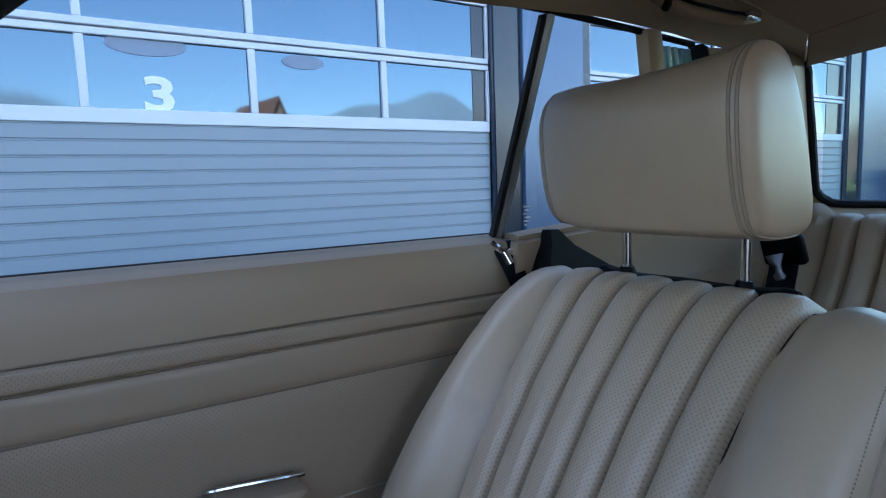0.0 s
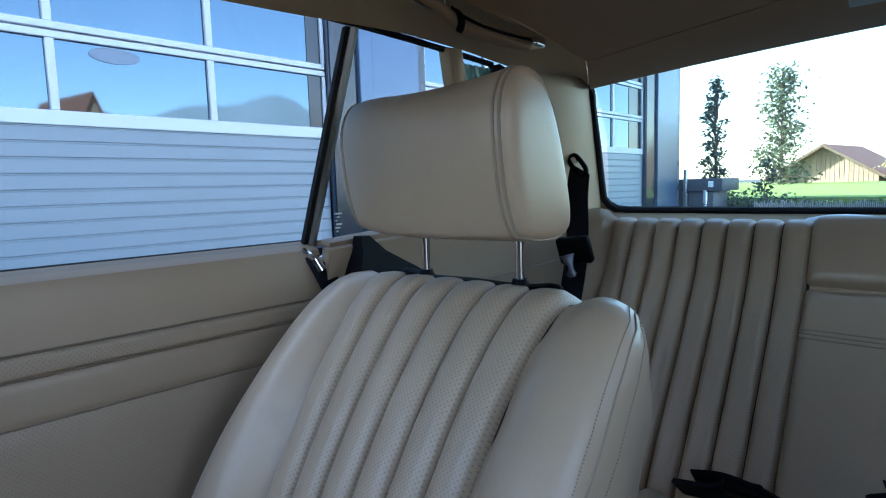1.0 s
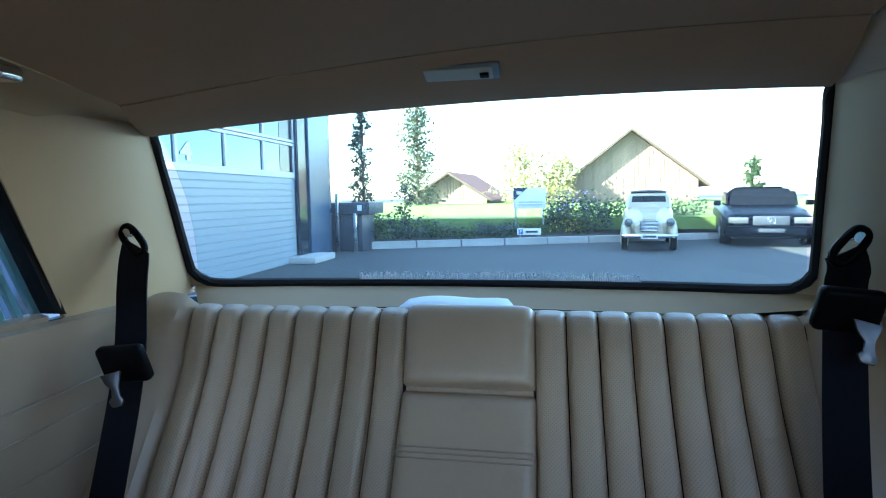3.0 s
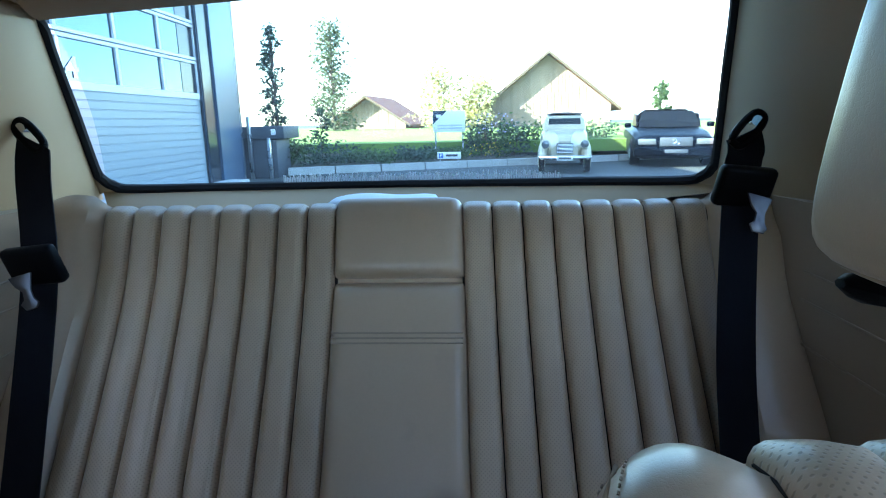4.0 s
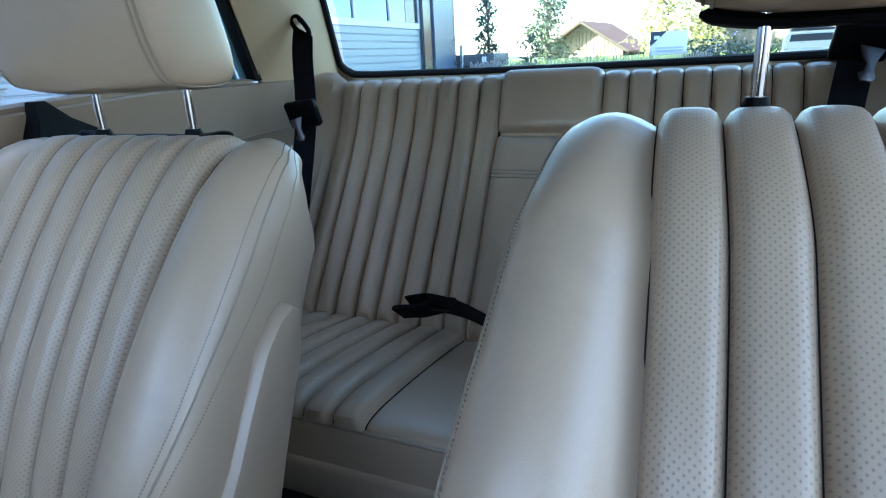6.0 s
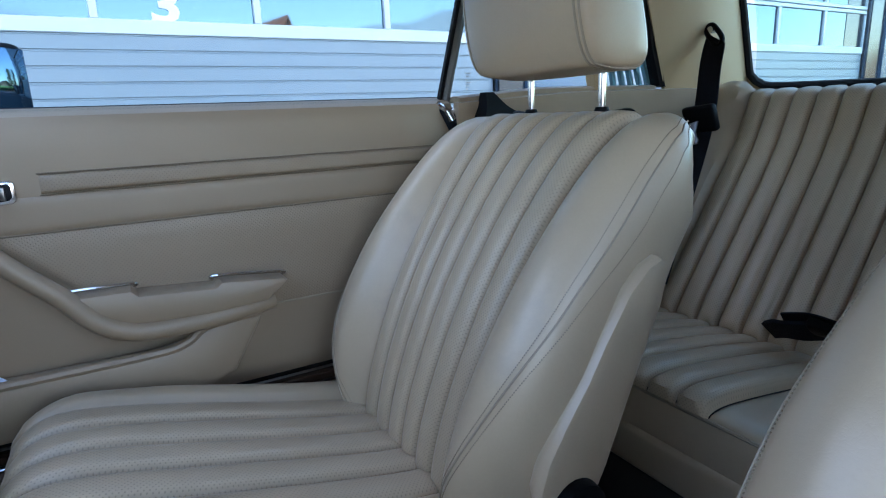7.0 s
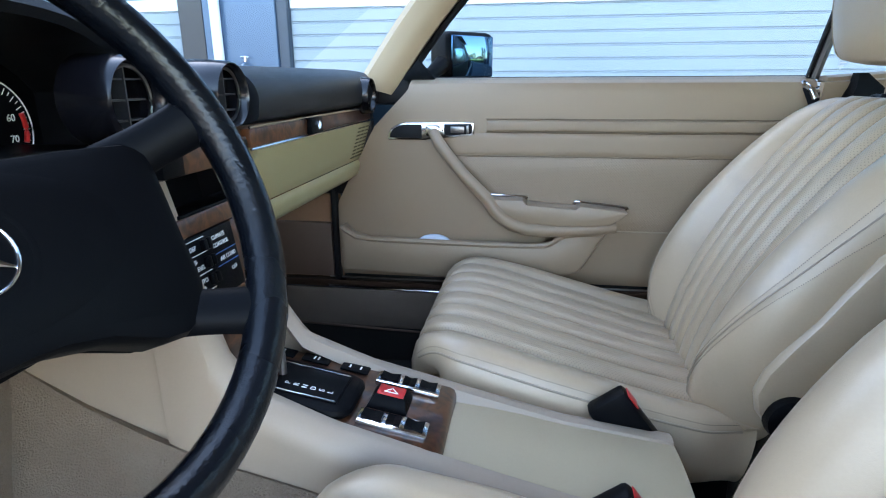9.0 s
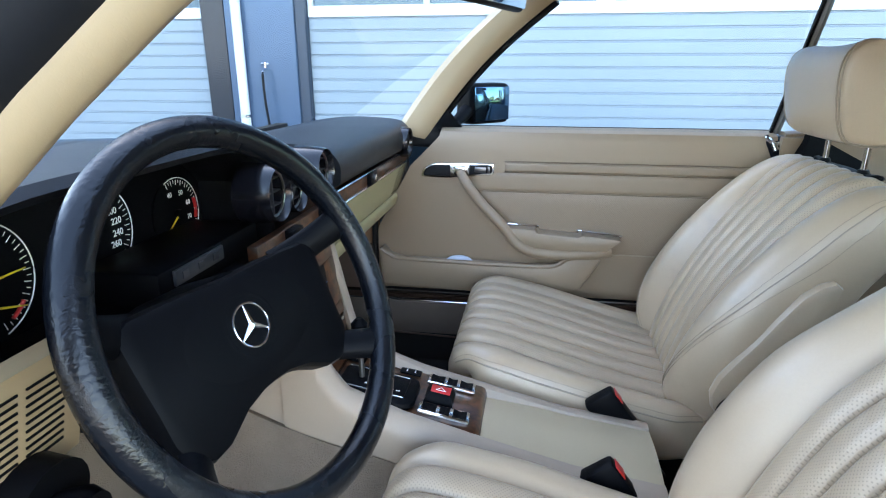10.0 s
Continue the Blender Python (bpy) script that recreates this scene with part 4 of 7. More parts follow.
part("head_pad", bench_pad(0.772, 0.998, 0.032), LEATHER, rback, "plain leather pad over the armrest")
arm = part("armrest", bench_pad(0.012, 0.762, 0.036), LEATHER, rback, "folded-up leather centre armrest")
for ds in (0.0, 0.012, 0.024):
    part("welt", tube([LEAN @ rface(x, 0.628 - ds, 0.0362) for x in [-0.108 + 0.216 * i / 12 for i in range(13)]], 0.0014, 6), PIPING, arm)


def rc_path(s):
    y, z = flow([(0, -0.60, 0.365), (0.3, -0.46, 0.395), (0.65, -0.27, 0.425), (0.8, -0.19, 0.43), (0.9, -0.155, 0.41), (0.96, -0.145, 0.36), (1, -0.15, 0.26)], s)
    return y, z


shape, cface = pad(rc_path, lambda s: mixed([(0, 0.64), (0.85, 0.655), (1, 0.64)], s), lambda s: mixed([(0, 0.08), (0.8, 0.13), (0.93, 0.10), (1, 0.05)], s), lambda x, s: -0.026 + 0.032 * (abs(x) > 0.535), 60, 40, flip=-1)
rcush = part("cushion", moved(shape, Matrix.Translation((CX, 0, 0))), LEATHER, bench)
for side in (-1, 1):
    for k in range(8):
        a, b = sorted((side * (0.112 + 0.0528 * k), side * (0.112 + 0.0528 * (k + 1))))
        fl, uv = flute(cface, a, b, 0.0, 0.90, 0.018, sink=0.006)
        part("pleat", moved(fl, Matrix.Translation((CX, 0, 0))), PERF, rcush, uv=uv)
    for k in range(9):
        part("groove_seam", moved(tube(seam_line(cface, lambda s: side * (0.112 + 0.0528 * k), 0.055, 0.89, 0.0016, 44), 0.0030 if 0 < k < 8 else 0.0012, 5), Matrix.Translation((CX, 0, 0))), GROOVESHADE, rcush)
part("seam", tube([cface(-0.63 + 1.26 * i / 30, 0.905, 0.003) + Vector((CX, 0, 0)) for i in range(31)], 0.003, 6), PIPING, rcush)
# dark tone put on the riser's foot for the shade under the cushion
part("bench_front", box(CX - 0.62, CX + 0.62, -0.20, -0.17, 0.13, 0.255, 0.01), DARKCARPET, bench, "bench foot in dark carpet, standing in for shade")
part("bench_apron", box(CX - 0.62, CX + 0.62, -0.205, -0.165, 0.256, 0.33, 0.012, 3), LEATHER, bench, "leather front edge under the cushion")
# ---- passenger door ----
door = thing("car_door", "cream vinyl passenger door card with pocket and armrest", "car door", (0.70, 0.45, 0.33))


def door_x(z):
    return mixed([(0.33, 0.70), (0.40, 0.668), (0.52, 0.664), (0.74, 0.660), (0.80, 0.660), (0.842, 0.663), (0.856, 0.672), (0.862, 0.70)], z)


def door_front(z):
    return line_of([(0.30, 0.955), (0.40, 0.965), (0.56, 0.962), (0.75, 0.86), (0.835, 0.775), (0.90, 0.76)], z)[0]


def card(u, v):
    z = 0.366 + 0.496 * v
    y = door_front(z) * (1 - u) + (-0.112) * u
    return (door_x(z), y, z)


part("door_skin", slab(lambda u, v: (CX + 0.83 + 0.02 * math.sin(math.pi * v), 0.965 - 1.09 * u, 0.835 - 0.66 * v), 10, 8, 0.01), BODY, door, "blue metallic painted outer skin")
part("door_card", slab(card, 30, 40, 0.02), DOORVINYL, door)


def door_pad(name, y0, y1, z0, z1, rise, material, label="", parent=door, n=60, m=16, base=0.0, lean=0.0):
    """A padded field on the door card between heights z0 and z1."""
    rings, uv = [], []
    for j in range(n + 1):
        e = min(1.0, min(j, n - j) + 0.1)
        ring = []
        for i in range(m + 1):
            z = z0 + (z1 - z0) * i / m
            y = y0 - lean * (1 - i / m) + (y1 - y0 + lean * (1 - i / m)) * j / n
            ring.append(Vector((door_x(z) - base - rise * e * (1 - abs(2 * i / m - 1) ** 6), y, z)))
            uv.append((y, z))
        ring += [ring[-1] + Vector((0.006, 0, 0)), ring[0] + Vector((0.006, 0, 0))]
        uv += [uv[-1], uv[-m - 1]]
        rings.append(ring)
    return part(name, loft(rings), material, parent, label, uv=uv)


door_pad("ribbed_strip", 0.588, -0.108, 0.7405, 0.7685, 0.0075, DOORPERF, "padded strip")
door_pad("plain_strip", 0.690, -0.108, 0.686, 0.7375, 0.0030, DOORVINYL, lean=0.02)
door_pad("pierced_field", 0.668, -0.108, 0.512, 0.682, 0.004, DOORPERF, "pierced vinyl field", m=16, lean=0.185)
part("belt_seal", tube([(0.706, 0.775 - 0.885 * i / 24, 0.858) for i in range(25)], 0.006, 10), RUBBER, door)
# thin darker tubes draw the shade line of each pressed crease
for z, y0 in ((0.7700, 0.590), (0.7390, 0.590), (0.6840, 0.672)):
    part("crease", tube([(door_x(z) - 0.0012, y0 + (-0.108 - y0) * i / 20, z) for i in range(21)], 0.0012, 6), CREASESHADE, door)
# map pocket
pocket = [(0.942, 0.396), (0.952, 0.505), (0.940, 0.512), (0.918, 0.490), (0.88, 0.478), (0.47, 0.474), (0.43, 0.480), (0.395, 0.503), (0.37, 0.512), (0.305, 0.511), (0.315, 0.49), (0.345, 0.44), (0.360, 0.415), (0.40, 0.402), (0.68, 0.386)]
part("map_pocket", prism(pocket, "x", 0.622, 0.668, 0.010), DOORVINYL, door, "moulded cream map pocket")
part("pocket_lip", tube(curve([(0.626, y, z) for y, z in ((0.945, 0.508), (0.92, 0.491), (0.88, 0.480), (0.68, 0.476), (0.48, 0.476), (0.43, 0.484), (0.395, 0.505), (0.31, 0.511))], 48), 0.0075, 8), DOORVINYL, door)
# pull strap and armrest
strap = curve([(0.640, 0.712, 0.742), (0.622, 0.690, 0.71), (0.613, 0.640, 0.65), (0.610, 0.585, 0.595), (0.609, 0.545, 0.548), (0.610, 0.495, 0.524), (0.613, 0.42, 0.520), (0.618, 0.345, 0.524), (0.626, 0.285, 0.530)], 60)
part("pull_strap", tube(strap, [0.013 + 0.003 * min(1, i / 30) for i in range(len(strap))], 12, flat=0.9, up=(1, 0, 0)), DOORVINYL, door, "curved cream pull handle")
arm_poly = [(0.592, 0.588), (0.583, 0.592), (0.497, 0.590), (0.488, 0.580), (0.378, 0.572), (0.368, 0.580), (0.268, 0.570), (0.262, 0.565), (0.30, 0.535), (0.40, 0.531), (0.50, 0.536), (0.555, 0.555)]
part("armrest", prism(arm_poly, "x", 0.603, 0.668, 0.008), DOORVINYL, door, "padded cream door armrest")
for y0, y1, z0, z1 in ((0.586, 0.494, 0.594, 0.592), (0.372, 0.264, 0.583, 0.572)):
    part("armrest_trim", tube(curve([(0.660, y0, z0 - 0.012), (0.640, y0, z0 + 0.001), (0.640, y1, z1 + 0.001), (0.655, y1 + 0.002, z1 - 0.008)], 24), 0.003, 8), CHROME, door, "thin chrome armrest trim")
# release handle in its chrome dish
dish = [(0.826, 0.721), (0.824, 0.735), (0.816, 0.748), (0.800, 0.757), (0.780, 0.761), (0.622, 0.764), (0.617, 0.759), (0.617, 0.736), (0.622, 0.731), (0.690, 0.725), (0.74, 0.720)]
part("handle_dish", prism(dish, "x", 0.654, 0.668, 0.003), CHROME, door, "chrome door handle surround")
for inner in ([(0.819, 0.726), (0.818, 0.735), (0.811, 0.746), (0.797, 0.753), (0.780, 0.757), (0.742, 0.757), (0.742, 0.725)], [(0.688, 0.758), (0.625, 0.759), (0.622, 0.755), (0.622, 0.740), (0.626, 0.736), (0.688, 0.730)]):
    part("handle_recess", prism(inner, "x", 0.6515, 0.660, 0.0006), RUBBER, door, "black handle recess")
part("door_handle", joined(box(0.6485, 0.6520, 0.640, 0.672, 0.738, 0.753, 0.0012), box(0.6475, 0.6520, 0.629, 0.636, 0.737, 0.755, 0.001)), DULLSTEEL, door, "dull steel release lever")
part("handle_cap", box(0.634, 0.654, 0.698, 0.730, 0.732, 0.757, 0.005), CHROME, door, "chrome pull handle end cap")
part("edge_seal", box(0.655, 0.685, 0.966, 0.980, 0.345, 0.74, 0.005), RUBBER, door, "black rubber door edge seal")
part("lower_seam", tube([(0.6645, 0.30 - 0.4 * i / 8, 0.509) for i in range(9)], 0.002, 6), PIPING, door)

rag = part("folded_cloth", moved(from_bm((lambda bm: (bmesh.ops.create_uvsphere(bm, u_segments=20, v_segments=10, radius=1), bm)[1])(bmesh.new())), Matrix.Translation((0.645, 0.712, 0.470)) @ Matrix.Diagonal((0.012, 0.042, 0.022, 1))), surface("pale_blue_cloth", (0.62, 0.70, 0.82), 0.9, bump=0.3, fine=200))
tagged(rag, "pale blue folded cloth tucked in the door pocket", "cloth")

# door mirror
dm = thing("door_mirror", "black door mirror with tinted glass", "mirror", (0.74, 0.74, 0.86))
m = Matrix.Translation((0.850, 0.655, 0.915)) @ pose(0, 0, 0, 0, 0, -42)
part("housing", moved(box(-0.075, 0.085, -0.012, 0.07, -0.060, 0.060, 0.018, 3), m), BLACK, dm)
part("mirror_pane", moved(box(-0.066, 0.074, -0.0165, -0.010, -0.050, 0.050, 0.003), m), BLUEMIRROR, dm, "blue tinted mirror glass")
part("mirror_foot", joined(tube([(0.70, 0.74, 0.868), (0.75, 0.735, 0.872), (0.80, 0.715, 0.895)], [0.016, 0.016, 0.022], 12), prism([(0.80, 0.855), (0.71, 0.855), (0.755, 0.905)], "x", 0.690, 0.704, 0.004)), BLACK, dm)
# ---- dashboard ----
dash = thing("dashboard", "black padded dashboard with walnut strip and ivory glovebox", "dashboard", (CX, 0.95, 0.6))


def pad_profile(k=1.0, dz=0.0):
    return curve([(0, y, z) for y, z in ((0.885, 0.800), (0.868, 0.825), (0.872, 0.852), (0.895, 0.872), (0.95, 0.882), (1.06, 0.884), (1.16, 0.872), (1.19, 0.855), (1.18, 0.80), (1.0, 0.79))], 40, True)


part("dash_end", box(0.674, 0.700, 0.870, 1.05, 0.58, 0.868, 0.006), DASHPAD, dash)
part("pillar_foot", box(0.690, 0.745, 0.775, 1.06, 0.80, 0.868, 0.012), RUBBER, dash)
rings = []
for j in range(21):
    x = 0.085 + 0.610 * j / 20
    rings.append([Vector((x, p.y - 0.012 * (x / 0.7) ** 2, p.z)) for p in pad_profile()])
part("pad", loft(rings), DASHPAD, dash, "black grained dash pad")
part("wood_strip", box(0.06, 0.700, 0.872, 0.888, 0.768, 0.795, 0.002), WOOD, dash, "walnut veneer strip")
for z in (0.7665, 0.797):
    part("strip_edge", tube([(0.055, 0.871, z), (0.70, 0.866, z)], 0.002, 6), CHROME, dash)
part("lock_plate", box(0.268, 0.322, 0.862, 0.873, 0.768, 0.797, 0.002), BLACK, dash)
part("lock", tube([(0.295, 0.863, 0.783), (0.295, 0.858, 0.783)], 0.0075, 14), CHROME, dash, "chrome glovebox lock")


def glove(u, v):
    y, z = line_of([(0, 0.872, 0.764), (0.55, 0.895, 0.690), (1, 0.905, 0.672)], v)
    return (0.075 + 0.615 * u, y, z)


part("glovebox_lid", slab(glove, 12, 8, -0.02), GLOVE, dash, "ivory glovebox lid")


def roll(u, v):
    y, z = line_of([(0, 0.904, 0.6708), (0.2, 0.898, 0.660), (0.5, 0.906, 0.636), (0.8, 0.935, 0.616), (1, 0.99, 0.61)], v)
    return (0.075 + 0.615 * u, y, z)


part("lower_roll", slab(roll, 12, 12, -0.02), GLOVE, dash, "ivory lower dash roll")
# flat bars on the lid, coloured as shaded slots
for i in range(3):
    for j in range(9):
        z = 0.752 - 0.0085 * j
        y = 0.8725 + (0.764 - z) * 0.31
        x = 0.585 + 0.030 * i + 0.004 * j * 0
        part("grille_slot", box(x, x + 0.024, y - 0.0010, y + 0.002, z - 0.0016, z + 0.0016, 0), SLOTSHADE, dash)
part("under_dash", box(0.09, 0.67, 1.15, 1.24, 0.13, 0.60, 0.01), DARKCARPET, dash, "dark carpeted footwell wall")


DULLGREY = surface("dull_grey_plastic", (0.03, 0.032, 0.036), 0.3, bump=0.02)
VENTGREY = surface("vent_grey", (0.035, 0.036, 0.04), 0.35, bump=0.02)


def vent(x, y, z, r, parent, tilt=0.0):
    v = part("vent", loft([circle((x, y + dy, z), (1, 0, 0), (0, 0, 1), rr, None, 28) for dy, rr in ((0.03, r * 1.12), (0.0, r * 1.10), (-0.022, r * 1.04), (-0.026, r), (-0.022, r * 0.93), (0.012, r * 0.84), (0.013, 0.002))]), GLOSSBLACK, parent, "round black air vent")
    part("vent_ring", tube(circle((x, y - 0.014, z), (1, 0, 0), (0, 0, 1), r * 0.83, None, 28), 0.0022, 6, True), DULLSTEEL, v)
    for q in range(3):
        part("vent_blade", box(x - r * 0.78, x + r * 0.78, y - 0.010, y + 0.004, z - r * 0.5 + q * r * 0.5 - 0.001, z - r * 0.5 + q * r * 0.5 + 0.001, 0), VENTGREY, v)
    part("vent_blade", box(x - 0.001, x + 0.001, y - 0.012, y + 0.004, z - r * 0.78, z + r * 0.78, 0), VENTGREY, v)
    return v


vent(0.612, 0.874, 0.824, 0.038, dash)
vent(0.030, 0.900, 0.842, 0.041, dash)
vent(-0.066, 0.912, 0.828, 0.036, dash)
vent(-0.163, 0.900, 0.842, 0.041, dash)
part("centre_pad", loft([[Vector((x, p.y + 0.040, p.z)) for p in pad_profile()] for x in [-0.112 + 0.024 * i for i in range(9)]]), DASHPAD, dash)
part("centre_strip", box(-0.25, 0.055, 0.876, 0.892, 0.755, 0.785, 0.002), WOOD, dash, "walnut veneer strip")

# instrument hood and dials
bin_ = thing("instrument_cluster", "black hooded instrument cluster with white-marked dials", "instruments", (-0.42, 0.95, 0.8))
hood = []
for j in range(25):
    t = j / 24
    x = -0.72 + 0.61 * t
    lift = 0.078 * (1 - abs(2 * t - 1) ** 6)
    hood.append([Vector((x, y, z)) for y, z in ((0.905, 0.838 + lift), (0.898, 0.846 + lift), (0.906, 0.855 + lift), (0.96, 0.862 + lift * 0.92), (1.14, 0.86 + lift * 0.85), (1.14, 0.84 + lift * 0.8), (0.98, 0.838 + lift * 0.88))])
part("hood", loft(hood), DASHPAD, bin_)
part("face", box(-0.715, -0.107, 1.035, 1.05, 0.70, 0.93, 0.002), BLACK, bin_)
part("hood_side", box(-0.120, -0.106, 0.915, 1.10, 0.745, 0.865, 0.006), DASHPAD, bin_)
part("hood_foot", box(-0.535, -0.15, 0.905, 1.034, 0.725, 0.755, 0.008), BLACK, bin_)

part("lamp_strip", box(-0.375, -0.265, 0.917, 0.922, 0.772, 0.792, 0.002), DULLGREY, bin_, "dark strip of warning lamps")
for k in range(3):
    part("lamp_mark", box(-0.362 + 0.034 * k, -0.350 + 0.034 * k, 0.9155, 0.9165, 0.778, 0.787, 0), VENTGREY, bin_)
part("strip_foot", box(-0.40, -0.155, 0.922, 1.03, 0.752, 0.796, 0.006), BLACK, bin_)


def dial(x, z, r, words, needle, label):
    d = part("dial", tube([(x, 1.036, z), (x, 1.032, z)], r, 36), BLACK, bin_, label)
    part("dial_ring", tube([(x + r * math.cos(radians(a)), 1.030, z + r * math.sin(radians(a))) for a in range(-75, 116, 5)], 0.0008, 6), WHITE, d)
    ticks = []
    for k in range(27):
        a = radians(112 - 185 * k / 26)
        u = Vector((math.cos(a), 0, math.sin(a)))
        c = Vector((x, 1.0305, z))
        ticks.append(tube([c + u * r * (0.86 if k % 2 else 0.80), c + u * r * 0.94], 0.0006, 4))
    part("dial_scale", joined(*ticks), WHITE, d)
    if words:
        for word, ang in words:
            a = radians(ang)
            part("numeral", text_shape(word, r * 0.20, pose(x + r * 0.60 * math.cos(a), 1.0312, z + r * 0.60 * math.sin(a), 90, 0, 0), 0.0004), WHITE, d)
    u = Vector((math.cos(radians(needle)), 0, math.sin(radians(needle))))
    part("needle", tube([Vector((x, 1.027, z)), Vector((x, 1.027, z)) + u * r * 0.8], [0.0016, 0.0008], 6), YELLOW, d)
    part("needle_hub", tube([(x, 1.031, z), (x, 1.024, z)], r * 0.13, 16), BLACK, d)
    return d


dial(-0.353, 0.826, 0.062, [("200", 35), ("220", 12), ("240", -12), ("260", -35), ("60", 200), ("80", 170), ("100", 140), ("120", 115), ("140", 90), ("160", 65)], 225, "round speedometer dial with white numerals")
tempd = dial(-0.190, 0.812, 0.054, [("40", 112), ("50", 62), ("60", 20), ("70", -20)], 215, "small combined gauge dial")
part("red_arc", tube([Vector((-0.190 + 0.045 * math.cos(radians(a)), 1.029, 0.812 + 0.045 * math.sin(radians(a)))) for a in range(-20, 25, 5)], 0.0028, 6), RED, tempd)
leftd = dial(-0.512, 0.820, 0.062, [], 2, "combined gauge dial with yellow needles")
part("needle", tube([(-0.505, 1.027, 0.792), (-0.470, 1.027, 0.782)], [0.0016, 0.0008], 6), YELLOW, leftd)
part("red_arc", tube([Vector((-0.512 + 0.052 * math.cos(radians(a)), 1.029, 0.820 + 0.052 * math.sin(radians(a)))) for a in range(-62, -34, 4)], 0.0022, 6), RED, leftd)

# ---- steering wheel ----
wheel = thing("steering_wheel", "black leather four-spoke steering wheel with broad padded hub", "steering wheel", (-0.446, 0.768, 0.787))
WM = Matrix.Translation((-0.446, 0.768, 0.787)) @ pose(0, 0, 0, 65, 0, -13)
rim_pts = [(0.192 * math.cos(a), 0.192 * math.sin(a), 0.0) for a in (2 * math.pi * i / 72 for i in range(72))]
part("rim", moved(tube(rim_pts, 0.0165, 16, True), WM), RIMSKIN, wheel, "grained black leather rim", smooth=60)
half_pad = [(0.0, 0.046), (0.08, 0.048), (0.125, 0.047), (0.143, 0.038), (0.142, 0.005), (0.139, -0.040), (0.138, -0.072), (0.128, -0.097), (0.105, -0.106), (0.084, -0.103), (0.050, -0.086), (0.02, -0.079), (0.0, -0.078)]
hub_poly = half_pad + [(-x, y) for x, y in half_pad[-2:0:-1]]
DISH = Matrix.Translation((0, 0, -0.030))
part("hub_pad", moved(prism(hub_poly, "z", -0.040, 0.004, 0.010), WM @ DISH), BLACK, wheel, "broad black hub pad")
part("hub_under", moved(prism([(x * 1.03, y * 0.99 + 0.001) for x, y in hub_poly], "z", -0.052, -0.040, 0.005), WM @ DISH), BLACK, wheel)
part("hub_swell", moved(loft([[(0.10 * k * math.cos(q), -0.012 + 0.055 * k * math.sin(q), zz) for q in (2 * math.pi * i / 40 for i in range(40))] for k, zz in ((1.0, 0.002), (0.9, 0.0045), (0.6, 0.006), (0.2, 0.006))]), WM @ DISH), BLACK, wheel)
for q in (-1, 1):
    for a, b in (((0.135 * q, 0.038, -0.040), (0.185 * q, 0.052, -0.002)), ((0.118 * q, -0.090, -0.040), (0.152 * q, -0.112, -0.002))):
        line = curve([lerp(a, b, -0.6), a, lerp(a, b, 0.5), lerp(a, b, 1.05)], 12)
        part("spoke", moved(tube(line, [0.023 - 0.004 * math.sin(math.pi * k / len(line)) for k in range(len(line))], 12, flat=0.55, up=(0, 0, 1)), WM), BLACK, wheel)
BM = WM @ Matrix.Translation((-0.006, -0.011, -0.039))
part("badge_bezel", moved(tube(circle((0, 0, 0.012), (1, 0, 0), (0, 1, 0), 0.034, None, 40), 0.006, 8, True, 0.6), BM), BLACK, wheel, "round black badge surround")
star = part("badge", moved(tube([(0, 0, 0.006), (0, 0, 0.0145)], 0.0245, 32), BM), GLOSSBLACK, wheel, "round badge with a three-armed chrome star")
part("badge_ring", moved(tube(circle((0, 0, 0.015), (1, 0, 0), (0, 1, 0), 0.0235, None, 36), 0.0013, 8, True), BM), CHROME, star)
for k in range(3):
    a = radians(90 + 120 * k)
    part("badge_arm", moved(tube([(0, 0, 0.0165), (0.0225 * math.cos(a), 0.0225 * math.sin(a), 0.015)], [0.0044, 0.0007], 6, flat=0.5), BM), CHROME, star)
part("column", moved(tube([(0, 0, -0.04), (0, 0, -0.10), (0, 0, -0.25)], [0.05, 0.055, 0.05], 20), WM), BLACK, wheel)

# ---- centre console ----
cons = thing("centre_console", "ivory centre console with walnut panels and black switches", "console", (-0.047, 0.6, 0.13))
MX = -0.047
# the side's upper edge: y, z from the seats forward and up to the dash
EDGE = [(0, 0.268, 0.356), (0.15, 0.33, 0.365), (0.3, 0.42, 0.378), (0.45, 0.56, 0.412), (0.58, 0.71, 0.452), (0.68, 0.81, 0.492), (0.78, 0.85, 0.55), (0.9, 0.88, 0.67), (1, 0.905, 0.765)]


def cheek(q):
    def fn(u, v):
        y, z = line_of(EDGE, u)
        half = mixed([(0, 0.105), (0.45, 0.098), (0.7, 0.092), (1, 0.100)], u)
        inner = mixed([(0, 0.076), (1, 0.072)], u)
        pts = [(0, inner, z - 0.012), (0.15, inner + 0.008, z), (0.35, half - 0.006, z - 0.002), (0.5, half + 0.004, z - 0.016), (1, half + 0.045 * (1 - u), min(z - 0.06, 0.13 + 0.3 * u))]
        x, zz = line_of(pts, v)
        return (MX + q * x, y, zz)
    return slab(fn, 40, 20, 0.012 * q)


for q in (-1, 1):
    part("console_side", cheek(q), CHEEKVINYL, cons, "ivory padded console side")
part("tunnel_top", slab(lambda u, v: (MX + 0.080 * (2 * v - 1), line_of(EDGE, 0.472 * u)[0], line_of(EDGE, 0.472 * u)[1] - 0.004 - 0.014 * u ** 5 + 0.008 * math.sin(math.pi * v) ** 0.7), 20, 12, 0.01), CONSOLEVINYL, cons, "ivory padded tunnel top")
part("console_end", box(MX - 0.098, MX + 0.098, 0.262, 0.274, 0.14, 0.350, 0.004), CONSOLEVINYL, cons, "ivory console rear end")
